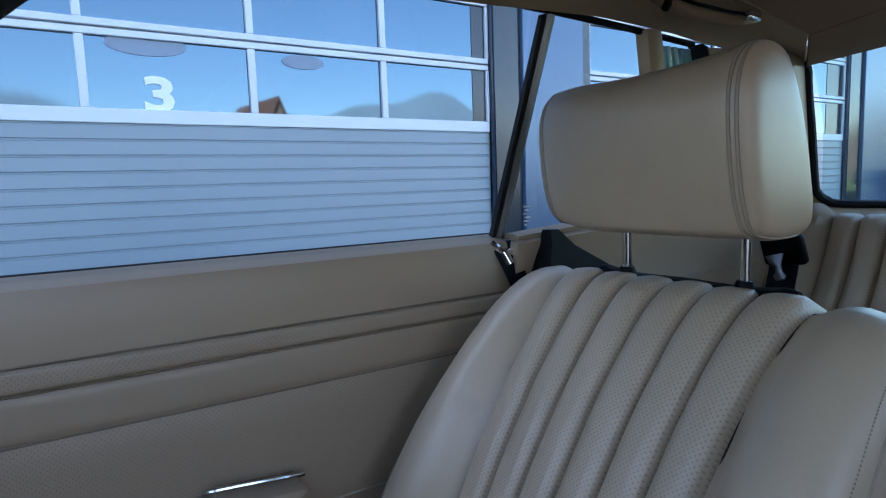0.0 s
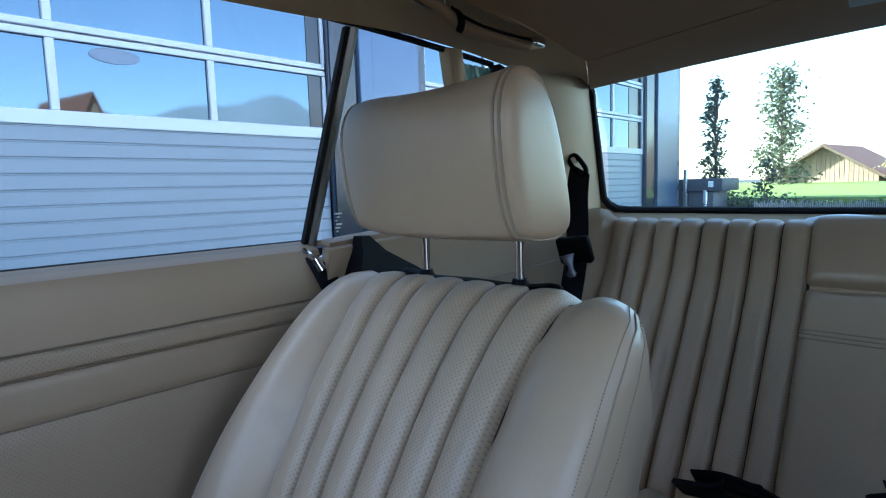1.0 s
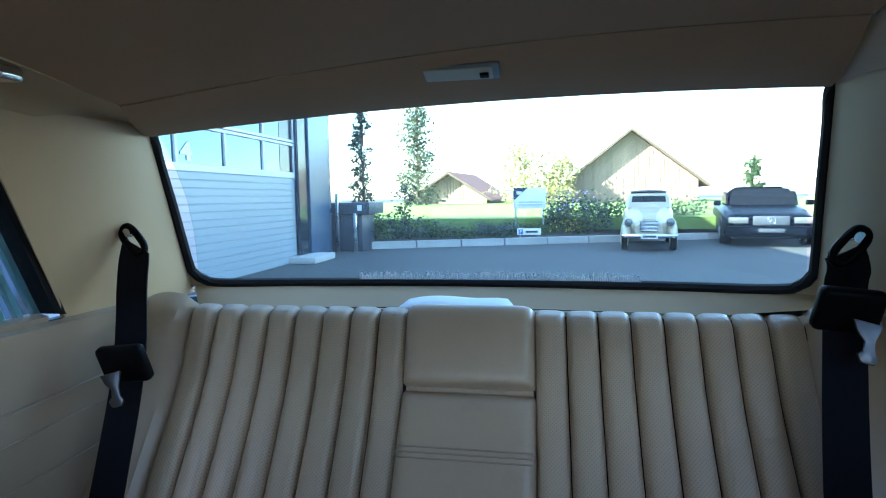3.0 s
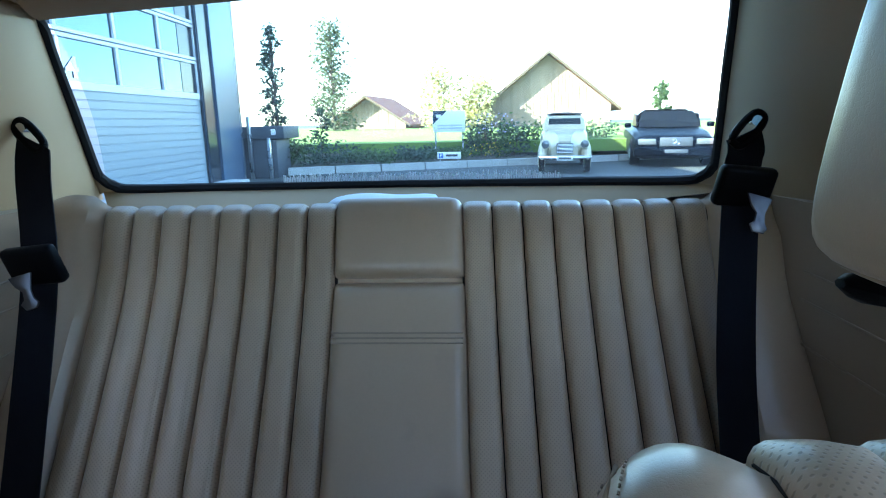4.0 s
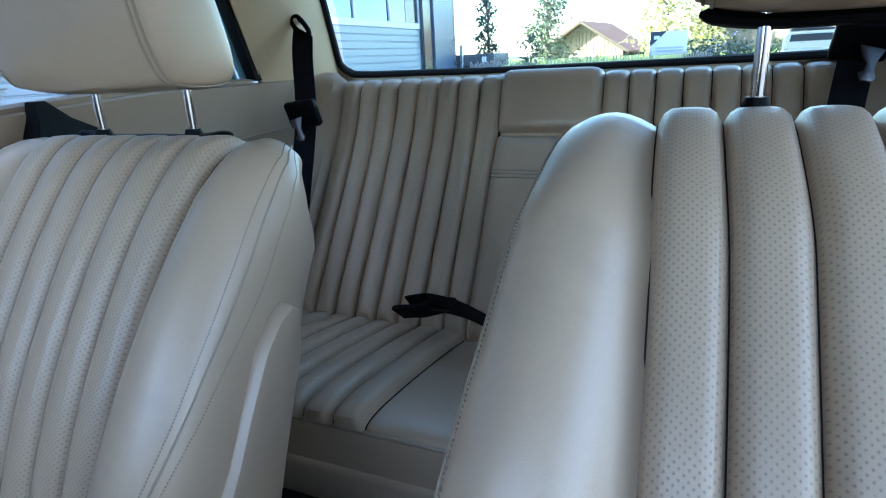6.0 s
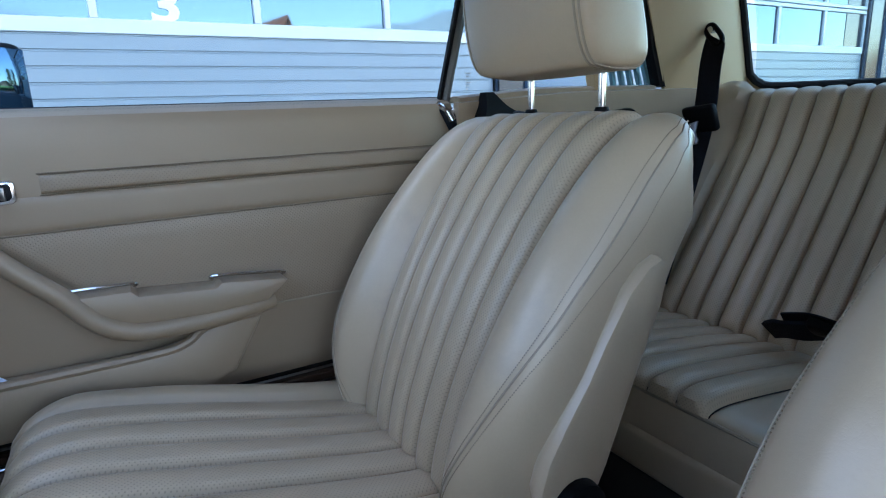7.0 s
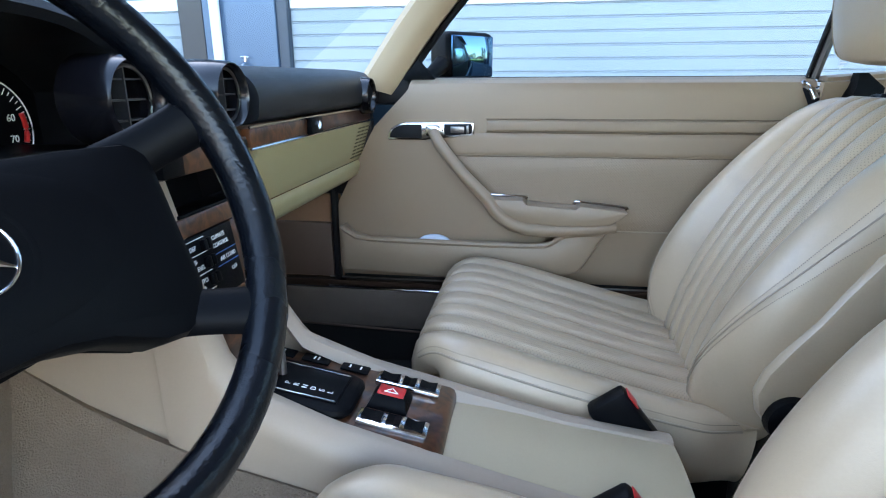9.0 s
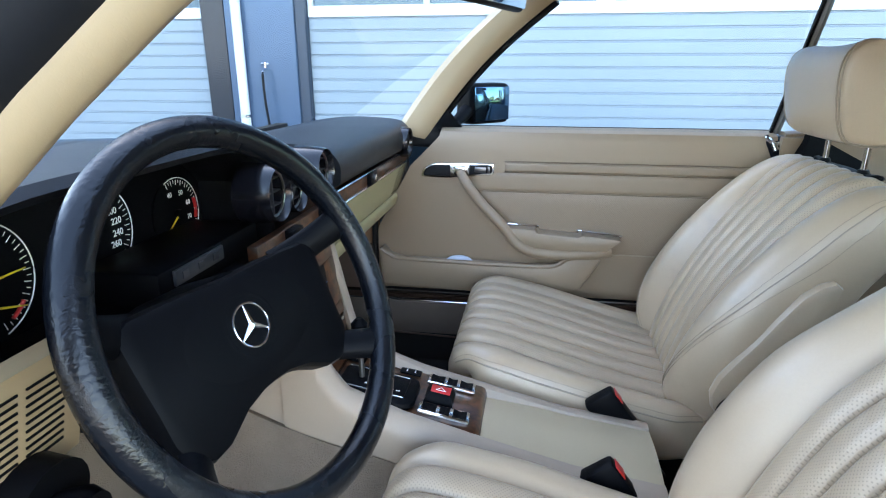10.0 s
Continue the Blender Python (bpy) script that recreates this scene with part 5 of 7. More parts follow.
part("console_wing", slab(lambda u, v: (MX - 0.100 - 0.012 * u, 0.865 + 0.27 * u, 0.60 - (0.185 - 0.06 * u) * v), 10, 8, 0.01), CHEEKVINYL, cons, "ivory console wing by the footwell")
PM = Matrix.Translation((MX, 0.576, 0.430)) @ pose(0, 0, 0, 10.2, 0, 0)  # the sloping wood panel: x right, y ahead, z up from it
part("shift_panel", moved(prism([(0.275, 0.0), (0.008, 0.0), (0.001, -0.003), (-0.003, -0.010), (-0.016, -0.075), (0.275, -0.075)], "x", -0.078, 0.078, 0.006), PM), WOOD, cons, "burl walnut shifter panel")
gate = part("shift_gate", moved(prism([(-0.052, 0.119), (-0.064, 0.126), (-0.071, 0.140), (-0.072, 0.160), (-0.072, 0.245), (-0.05, 0.264), (0.012, 0.264), (0.028, 0.245), (0.028, 0.155), (0.026, 0.136), (0.018, 0.123), (0.006, 0.119)], "z", 0.0, 0.015, 0.009), PM), BLACK, cons, "black shifter gate cover")
part("gate_plate", moved(box(-0.054, 0.010, 0.140, 0.258, 0.0145, 0.0175, 0.001), PM), BLACK, gate)
for x in (-0.054, 0.010):
    part("gate_edge", moved(tube([(x, 0.142, 0.018), (x, 0.257, 0.018)], 0.0011, 6), PM), CHROME, gate)
part("gate_letters", joined(*[moved(text_shape(c, 0.0105, pose(-0.036, 0.2115 - 0.0115 * k, 0.0178, 0, 0, 0), 0.0003), PM) for k, c in enumerate("PRNDSL")]), WHITE, gate, "white printed shift letters")
part("lever", moved(tube([(-0.02, 0.225, 0.018), (-0.018, 0.232, 0.05), (-0.016, 0.242, 0.09)], [0.005, 0.005, 0.005], 10), PM), DULLSTEEL, cons, "steel shift lever")
part("lever_knob", moved(tube([(-0.016, 0.238, 0.078), (-0.016, 0.242, 0.095), (-0.015, 0.246, 0.118), (-0.015, 0.248, 0.128)], [0.008, 0.014, 0.015, 0.006], 16), PM), BLACK, cons, "black shift knob")
hz = part("hazard_switch", moved(loft([[(xa, ya, z), (xb, ya, z), (xb, yb, z), (xa, yb, z)] for xa, xb, ya, yb, z in ((-0.023, 0.022, 0.054, 0.108, 0.0), (-0.022, 0.021, 0.055, 0.107, 0.004), (-0.014, 0.016, 0.060, 0.102, 0.015), (-0.012, 0.014, 0.062, 0.100, 0.0165))]), PM), BLACK, cons, "black hazard switch with red top")
part("hazard_cap", moved(box(-0.011, 0.013, 0.063, 0.099, 0.016, 0.0178, 0.0008), PM), RED, hz, "red hazard switch cap")
tri = [(0.0, 0.072), (0.0, 0.090), (0.010, 0.081)]
part("hazard_mark", joined(*[moved(tube([(*tri[k], 0.0180), (*tri[(k + 1) % 3], 0.0180)], 0.0009, 4), PM @ Matrix.Translation((-0.004, 0, 0))) for k in range(3)]), WHITE, hz)
for x in (-0.049, 0.048):
    sw = part("window_switch", moved(box(x - 0.0155, x + 0.0155, 0.020, 0.112, 0.0, 0.008, 0.003), PM), CHROME, cons, "chrome window switch block")
    for y0, y1 in ((0.026, 0.050), (0.056, 0.074), (0.080, 0.106)):
        part("rocker", moved(loft([[(x + sx_, y, z) for sx_, z in ((-0.0098, 0.006), (-0.0092, 0.0088 + dz), (0.0092, 0.0088 + dz), (0.0098, 0.006))] for y, dz in ((y0, 0.003), (y0 * 0.7 + y1 * 0.3, 0.0015), ((y0 + y1) / 2, 0.0), (y0 * 0.3 + y1 * 0.7, 0.0015), (y1, 0.003))]), PM), BLACK, sw, "black rocker")
for k, y in enumerate((0.148, 0.207, 0.260)):
    sw = part("small_switch", moved(box(0.050, 0.070, y - 0.021, y + 0.021, 0.0, 0.004, 0.002), PM), BLACK, cons)
    part("switch_mark", joined(*[moved(box(0.056, 0.064, y + d - 0.0012, y + d + 0.0012, 0.004, 0.0045, 0), PM) for d in ((-0.008, 0.008) if k == 0 else (-0.003, 0.003))]), WHITE, sw)
# upright front: radio slot, climate panel, ashtray
FM = Matrix.Translation((MX, 0.842, 0.488)) @ pose(0, 0, 0, 81, 0, 0)  # x right, y up the face, z towards the seats
part("fascia_foot", moved(box(-0.074, 0.074, 0.0, 0.085, -0.03, 0.0, 0.004), FM), WOOD, cons, "burl walnut ashtray panel")
part("ashtray_trim", moved(box(-0.060, 0.060, 0.078, 0.086, 0.0, 0.006, 0.002), FM), CHROME, cons, "chrome ashtray edge")
part("climate_panel", moved(box(-0.087, 0.022, 0.112, 0.199, -0.02, 0.004, 0.003), FM), BLACK, cons, "black climate control panel")
for x0, x1, y0, y1 in ((-0.095, -0.0875, 0.112, 0.199), (0.0225, 0.074, 0.112, 0.199), (-0.095, 0.074, 0.1995, 0.222), (-0.095, 0.074, 0.088, 0.1115)):
    part("fascia", moved(box(x0, x1, y0, y1, -0.02, 0.002, 0.002), FM), WOOD, cons, "burl walnut fascia")
part("radio_slot", moved(box(-0.074, 0.074, 0.224, 0.275, -0.12, -0.06, 0.0), FM), BLACK, cons, "empty black radio slot")
part("slot_rim", joined(moved(box(-0.076, 0.076, 0.270, 0.276, -0.06, 0.002, 0.001), FM), moved(box(-0.076, 0.076, 0.222, 0.226, -0.06, 0.002, 0.001), FM)), BLACK, cons)
cp = [("DEF", -0.073, 0.185), ("BI-", -0.074, 0.169), ("LEVEL", -0.068, 0.160), ("AUTO", -0.070, 0.144), ("HI", -0.071, 0.135), ("CLIMATE", -0.016, 0.187), ("CONTROL", -0.014, 0.177), ("AIR COND", -0.005, 0.158), ("OFF", 0.003, 0.140)]
for w, x, y in cp:
    part("panel_word", moved(text_shape(w, 0.0076, pose(x, y, 0.0046, 0, 0, 0), 0.0002), FM), WHITE, cons, "white printed climate lettering")
part("panel_lines", joined(*[moved(box(-0.084, -0.046, y, y + 0.0008, 0.004, 0.0046, 0), FM) for y in (0.194, 0.176, 0.152, 0.130)], moved(box(-0.085, -0.084, 0.130, 0.195, 0.004, 0.0046, 0), FM)), WHITE, cons)
part("blue_line", joined(*[moved(box(-0.032, 0.018, y, y + 0.0008, 0.004, 0.0046, 0), FM) for y in (0.166, 0.150)]), BLUE, cons, "blue printed line")
for k, y in enumerate((0.185, 0.164, 0.142)):
    for x in (-0.053, -0.043):
        part("climate_key", moved(box(x - 0.004, x + 0.004, y - 0.007, y + 0.007, 0.004, 0.011, 0.002), FM), BLACK, cons)
part("blue_lever", moved(box(-0.084, -0.079, 0.114, 0.126, 0.004, 0.009, 0.001), FM), BLUE, cons, "blue slider tip")
for x0, x1 in ((-0.160, -0.120), (-0.02, 0.03)):
    part("strip_switch", box(x0, x1, 0.862, 0.877, 0.759, 0.784, 0.002), BLACK, cons)

# belt buckles standing by the tunnel
def buckle(x, y, z, lean):
    b = thing("belt_buckle", "black seat belt buckle with red release button", "buckle", (x, y, z - 0.06), group="front belt buckles")
    bm_ = Matrix.Translation((x, y, z)) @ pose(0, 0, 0, lean, 0, 0)
    part("body", moved(box(-0.016, 0.016, -0.032, 0.032, -0.10, 0.024, 0.008), bm_), BLACK, b)
    part("button", moved(box(-0.012, 0.012, -0.0335, -0.0315, -0.012, 0.014, 0.001), bm_), RED, b, "red release button")
    part("stalk", moved(box(-0.006, 0.006, -0.012, 0.012, -0.20, -0.098, 0.003), bm_), RUBBER, b)


buckle(0.065, 0.347, 0.392, -38)
buckle(-0.145, 0.370, 0.385, -38)

# lower dash on the driver's side
ld = thing("lower_dash", "ivory lower dash panel with slotted grille", "dash panel", (-0.6, 0.93, 0.7))
part("panel", slab(lambda u, v: (-0.76 + 0.225 * u, 0.905 + 0.03 * v + 0.0001 * u, 0.788 - 0.12 * v), 10, 8, -0.02), PLASTIC, ld)
part("column_shroud", box(-0.445, -0.155, 0.935, 1.10, 0.60, 0.722, 0.012), BLACK, ld, "black column shroud")
for i in range(2):
    for j in range(10):
        z = 0.768 - 0.0085 * j
        part("grille_slot", box(-0.648 + 0.050 * i, -0.607 + 0.050 * i, 0.9035 + (0.788 - z) * 0.25, 0.916 + (0.788 - z) * 0.25, z - 0.0011, z + 0.0011, 0), BLACK, ld)
part("lamp_knob", tube([(-0.60, 0.905, 0.655), (-0.60, 0.88, 0.652), (-0.60, 0.865, 0.652)], [0.012, 0.022, 0.018], 16), BLACK, ld, "black rotary lamp switch")
part("knob_plate", tube([(-0.60, 0.945, 0.66), (-0.60, 0.905, 0.655)], 0.04, 20), BLACK, ld)
foot = part("footwell_wall", box(-0.72, -0.16, 1.10, 1.24, 0.13, 0.62, 0.02), CARPET)
tagged(foot, "beige carpeted driver footwell wall", "carpet", kind="structure")


def tunnel_side(u, v):
    y = 0.05 + 1.10 * u
    top = line_of([(-1, 0.275), (0.30, 0.297), (0.56, 0.347), (0.71, 0.388), (0.83, 0.412), (0.93, 0.442), (1.02, 0.48), (1.2, 0.58)], y)[0]
    return (-0.160 - 0.022 * (1 - u) - 0.075 * v - 0.012 * math.sin(math.pi * v), y, top + (0.135 - top) * v)


mat = part("floor_carpet", slab(lambda u, v: (-0.70 + 0.48 * v, 0.40 + 0.72 * u, 0.136 + 0.006 * math.sin(7 * u) * math.sin(5 * v)), 10, 8, -0.004), CARPET)
tagged(mat, "beige carpet on the driver footwell floor", "carpet", kind="structure")
side_c = part("tunnel_carpet", slab(tunnel_side, 24, 12, 0.015), CARPET)
tagged(side_c, "beige carpet on the tunnel side", "carpet", kind="structure")
# ---- belts, handles, lamp and small things in the cabin ----
def ribbon(path, width, across, thick=0.0016):
    """A flat strap along a path; across: its width direction, one or one a point."""
    pts = [Vector(p) for p in path]
    rings = []
    for i, p in enumerate(pts):
        a = Vector(across[i] if isinstance(across, list) else across).normalized()
        d = (pts[min(i + 1, len(pts) - 1)] - pts[max(i - 1, 0)]).normalized()
        n = d.cross(a).normalized()
        w = a * (width / 2)
        rings.append([p - w + n * thick, p + w + n * thick, p + w - n * thick, p - w - n * thick])
    return loft(rings)


for s, top in ((1, (0.588, -0.822, 0.984)), (-1, (-0.562, -0.828, 0.972))):
    belt = thing("rear_seat_belt", "black rear seat belt with steel tongue hanging on the pillar", "seat belt", top, group="rear seat belts")
    T = Vector(top)
    drop = 1.0 if s > 0 else 0.42
    mid = T + Vector((-0.044 * s * drop, 0.088 * drop, -0.190 * drop))
    low = T + Vector((-0.060 * s, 0.245, -0.56))
    up, out = Vector((0.66 * s, -0.12, 0.74)), Vector((0.70 * s, 0.25, -0.66))
    C = T + Vector((-0.004 * s, 0.012, 0.004))
    part("guide_ring", tube([C + up * (0.030 * math.copysign(abs(math.cos(q)) ** 0.7, math.cos(q))) + out * (0.012 * math.copysign(abs(math.sin(q)) ** 0.7, math.sin(q))) for q in (2 * math.pi * i / 32 for i in range(32))], 0.0062, 8, True), BLACK, belt, "black belt guide")
    part("guide_bolt", tube([C + up * 0.018 + Vector((0, -0.012, 0)), C + up * 0.018 + Vector((0, 0.004, 0))], 0.008, 12), CHROME, belt)
    line = curve([C + Vector((-0.008 * s, 0.004, -0.008)), T.lerp(mid, 0.35) + Vector((0, 0.004, 0)), mid, T + Vector((-0.052 * s, 0.145, -0.33)), low], 30)
    across = [Vector((1, 0.15 * s, 0.05)) for _ in line]
    across[:4] = [Vector((0.9, 0.0, 0.5 * s)), Vector((0.94, 0.0, 0.3 * s)), Vector((1, 0.05 * s, 0.15 * s)), Vector((1, 0.1 * s, 0.08 * s))]
    part("webbing", ribbon(line, 0.053, across), WEBBING, belt, "black woven webbing")
    km = Matrix.Translation(mid + Vector((-0.002 * s, 0.012, 0.0))) @ pose(0, 0, 0, 74, 0, 0) @ pose(0, 0, 0, 0, 0, -6 * s)
    part("buckle_case", moved(box(-0.042, 0.042, -0.032, 0.032, -0.012, 0.010, 0.008, 3), km), BLACK, belt, "black buckle case")
    tp = [(-0.022, -0.024), (0.014, -0.024), (0.006, -0.040), (-0.004, -0.050), (-0.004, -0.062), (0.002, -0.068), (-0.004, -0.078), (-0.020, -0.078), (-0.024, -0.070), (-0.018, -0.062), (-0.016, -0.048)]
    part("tongue", moved(prism(tp, "z", -0.026, -0.022, 0.0006), Matrix.Translation(mid + Vector((0, 0.012, 0))) @ pose(0, 0, 0, 108, 0, 0) @ pose(0, 0, 0, 0, 0, -16 * s) @ Matrix.Translation((0.011 * s, 0.008, 0))), TONGUE, belt, "bare steel belt tongue")

lap = thing("centre_lap_belt", "black centre lap belt lying on the rear bench", "seat belt", (0.05, -0.5, 0.41))
lap_line = curve([(0.205, -0.545, 0.425), (0.155, -0.532, 0.442), (0.11, -0.518, 0.447), (0.065, -0.508, 0.443), (0.0, -0.490, 0.428), (-0.045, -0.478, 0.420), (-0.10, -0.478, 0.420), (-0.135, -0.495, 0.437), (-0.128, -0.525, 0.460), (-0.100, -0.538, 0.482), (-0.060, -0.538, 0.492)], 60)
part("webbing", ribbon(lap_line, 0.056, [Vector((0.2, 0.5, 0.85)) if i < 36 else Vector((0.3, 0.2, 0.9)) for i in range(len(lap_line))], 0.002), WEBBING, lap)
part("buckle_case", moved(box(-0.03, 0.03, -0.02, 0.02, -0.011, 0.011, 0.006), Matrix.Translation((0.125, -0.525, 0.445)) @ pose(0, 0, 0, 40, 0, 8)), BLACK, lap)
part("buckle_end", moved(box(-0.03, 0.03, -0.022, 0.022, -0.012, 0.012, 0.008), Matrix.Translation((-0.065, -0.53, 0.485)) @ pose(0, 0, 0, 55, 20, 10)), BLACK, lap)
part("stub", ribbon(curve([(0.235, -0.545, 0.405), (0.20, -0.515, 0.425), (0.17, -0.515, 0.43), (0.13, -0.53, 0.44)], 16), 0.05, Vector((0.2, 0.7, 0.7)), 0.004), WEBBING, lap)
part("stub_far", ribbon(curve([(-0.10, -0.52, 0.43), (-0.14, -0.54, 0.42), (-0.18, -0.555, 0.40)], 10), 0.045, Vector((0.2, 0.7, 0.7)), 0.003), WEBBING, lap)

# front belt at the passenger's shoulder
fb = thing("front_seat_belt", "black front seat belt in a chrome shoulder guide", "seat belt", (0.668, -0.10, 0.84))
part("guide", joined(tube(curve([(0.672, -0.085, 0.850), (0.664, -0.09, 0.842), (0.660, -0.105, 0.832), (0.664, -0.125, 0.838), (0.676, -0.135, 0.850)], 16), 0.006, 8), tube([(0.662, -0.100, 0.835), (0.655, -0.108, 0.815)], 0.009, 10)), CHROME, fb, "chrome belt guide")
part("webbing", ribbon(curve([(0.668, -0.10, 0.842), (0.655, -0.108, 0.82), (0.645, -0.13, 0.76), (0.64, -0.16, 0.66)], 14), 0.040, Vector((0.1, 1, 0.1))), WEBBING, fb)
part("belt_boot", loft([[(x, y - 0.0, z) for x, y, z in ring] for ring in (
    [(0.645, -0.13, 0.74), (0.645, -0.33, 0.74), (0.60, -0.33, 0.75), (0.60, -0.14, 0.75)],
    [(0.645, -0.145, 0.80), (0.645, -0.30, 0.795), (0.607, -0.29, 0.80), (0.607, -0.15, 0.80)],
    [(0.642, -0.16, 0.84), (0.642, -0.22, 0.84), (0.615, -0.215, 0.84), (0.615, -0.165, 0.84)],
    [(0.640, -0.165, 0.868), (0.640, -0.185, 0.868), (0.622, -0.185, 0.868), (0.622, -0.168, 0.868)])]), BLACK, fb, "black belt outlet cover")

# grab handle over the side window
gh = thing("grab_handle", "beige vinyl grab handle with chrome ends and black coat hook", "handle", (0.505, -0.36, 1.21))
line = curve([(0.508, -0.214, 1.236), (0.506, -0.250, 1.227), (0.505, -0.294, 1.211), (0.505, -0.345, 1.204), (0.504, -0.40, 1.202), (0.503, -0.450, 1.201), (0.500, -0.484, 1.202)], 48)
part("grip", tube(line, [0.009 + 0.004 * math.sin(math.pi * i / (len(line) - 1)) for i in range(len(line))], 12, flat=0.75), LINER, gh, "beige vinyl grip")
part("grip_core", tube([p + Vector((-0.008, 0, 0.0105)) for p in line[12:-1]], 0.0026, 6), BLACK, gh)
loop = [(0.508, -0.186, 1.246), (0.516, -0.190, 1.236), (0.514, -0.232, 1.226), (0.504, -0.252, 1.226), (0.494, -0.246, 1.240), (0.498, -0.204, 1.248)]
part("front_bracket", tube(curve(loop, 36, True), 0.0036, 8, True), CHROME, gh, "chrome front bracket")
part("handle_end", moved(box(-0.014, 0.020, -0.018, 0.018, -0.008, 0.010, 0.006, 3), Matrix.Translation((0.494, -0.500, 1.208))), CHROME, gh, "chrome handle end")
part("coat_hook", tube(curve([(0.508, -0.282, 1.228), (0.496, -0.284, 1.220), (0.491, -0.287, 1.207), (0.500, -0.291, 1.197)], 12), 0.0065, 8), BLACK, gh, "black coat hook")

# rear dome lamp
lampr = thing("dome_lamp", "narrow unlit rear dome lamp with pale lens", "lamp", (0.005, -0.86, 1.24))
LM = Matrix.Translation((0.001, -0.826, 1.253)) @ pose(0, 0, 0, 200, 0, 0)
part("frame", moved(box(-0.066, 0.066, -0.023, 0.023, -0.012, 0.006, 0.005), LM), DULLSTEEL, lampr, "grey lamp frame")
part("lens", moved(box(-0.054, 0.054, -0.016, 0.016, 0.004, 0.0095, 0.003), LM), surface("pale_lens", (0.42, 0.44, 0.38), 0.35, bump=0.1, fine=300), lampr, "pale ribbed lens")
part("rocker", moved(box(-0.048, -0.034, -0.006, 0.006, 0.0095, 0.013, 0.001), LM), BLACK, lampr)

# soft white pouch on the parcel shelf
pouch_rings = []
for j in range(13):
    t = -1 + j / 6
    e = (1 - abs(t) ** 6) ** 0.5 if abs(t) < 1 else 0.02
    pouch_rings.append([Vector((0.035 + 0.115 * t, -0.975 + 0.055 * e ** 0.5 * math.copysign(abs(math.cos(q)) ** 0.6, math.cos(q)), 0.819 + 0.012 + (0.020 + 0.002 * math.sin(5 * t)) * e * math.copysign(abs(math.sin(q)) ** 0.6, math.sin(q)) + 0.012)) for q in (2 * math.pi * i / 20 for i in range(20))])
pouch = part("first_aid_pouch", loft(pouch_rings), surface("white_cloth", (0.72, 0.76, 0.78), 0.7, bump=0.3, vary=0.08, fine=200))
tagged(pouch, "white padded pouch lying on the parcel shelf", "pouch")

# inside mirror at the screen's top
im = thing("inside_mirror", "black framed inside mirror hanging from the header", "mirror", (-0.03, 0.53, 1.18))
IM = Matrix.Translation((-0.03, 0.57, 1.135)) @ pose(0, 0, 0, 8, 0, -18)
part("frame", moved(box(-0.115, 0.115, -0.005, 0.02, -0.028, 0.028, 0.009, 3), IM), BLACK, im)
part("mirror_pane", moved(box(-0.108, 0.108, -0.0085, -0.004, -0.022, 0.022, 0.002), IM), MIRROR, im)
part("arm", tube([(-0.03, 0.585, 1.14), (-0.03, 0.60, 1.17), (-0.035, 0.575, 1.20)], 0.008, 10), CHROME, im)

# dusty fringe along the foot of the rear glass
fringe = []
for i in range(170):
    t = 0.42 - 0.95 * i / 169
    p = Vector(lerp(win_low(t), win_top(t), 0.028)) + Vector((0, -0.003, 0))
    h = 0.006 + 0.012 * random.random()
    fringe.append(box(p.x - 0.0012, p.x + 0.0012, p.y + 0.010, p.y + 0.011, p.z, p.z + h, 0))
fr = part("dust_fringe", joined(*fringe), surface("dried_dust", (0.62, 0.68, 0.72), 0.9, bump=0.0))
tagged(fr, "pale dried dust streaks along the rear window foot", "dust", kind="stuff")
# ---- behind the car: kerb, lawn, plants, houses, parked cars ----
GRASS = surface("lawn_grass", (0.15, 0.24, 0.045), 0.9, bump=0.9, vary=0.35, fine=40, broad=0.5, depth=0.03)
SOIL = surface("planting_soil", (0.06, 0.055, 0.035), 0.95, bump=0.9, vary=0.3, fine=20, depth=0.03)
BARK = surface("bark", (0.12, 0.09, 0.06), 0.9, bump=0.8, vary=0.3, fine=40, depth=0.01)
ROOFTILE = surface("roof_tiles", (0.24, 0.10, 0.065), 0.85, bump=0.6, vary=0.2, fine=14, depth=0.03)
BARNWOOD = surface("weathered_boards", (0.31, 0.22, 0.165), 0.85, bump=0.4, vary=0.25, fine=14, broad=1.2, stretch=(1, 1, 0.12), island=0.25)
DARKGREY = surface("dark_grey_metal", (0.05, 0.06, 0.075), 0.5, bump=0.05, vary=0.08)


def leafy(name, color, rough=0.6):
    m, nt, p = _graph(name)
    g = nt.nodes.new("ShaderNodeNewGeometry")
    ramp = _mix(nt, g.outputs["Random Per Island"], tuple(c * 0.55 for c in color), tuple(min(1, c * 1.5) for c in color))
    nt.links.new(ramp, p.inputs["Base Color"])
    p.inputs["Roughness"].default_value = rough
    p.inputs["Transmission Weight"].default_value = 0.0
    t = nt.nodes.new("ShaderNodeBsdfTranslucent")
    nt.links.new(ramp, t.inputs["Color"])
    s = nt.nodes.new("ShaderNodeMixShader")
    s.inputs[0].default_value = 0.35
    nt.links.new(p.outputs[0], s.inputs[1])
    nt.links.new(t.outputs[0], s.inputs[2])
    nt.links.new(s.outputs[0], nt.nodes["Material Output"].inputs["Surface"])
    return m


LEAF_DARK = leafy("dark_leaves", (0.045, 0.075, 0.045))
LEAF_FIR = leafy("fir_needles", (0.10, 0.12, 0.065))
LEAF_YELLOW = leafy("autumn_leaves", (0.48, 0.43, 0.20))
LEAF_GREEN = leafy("shrub_leaves", (0.06, 0.10, 0.03))


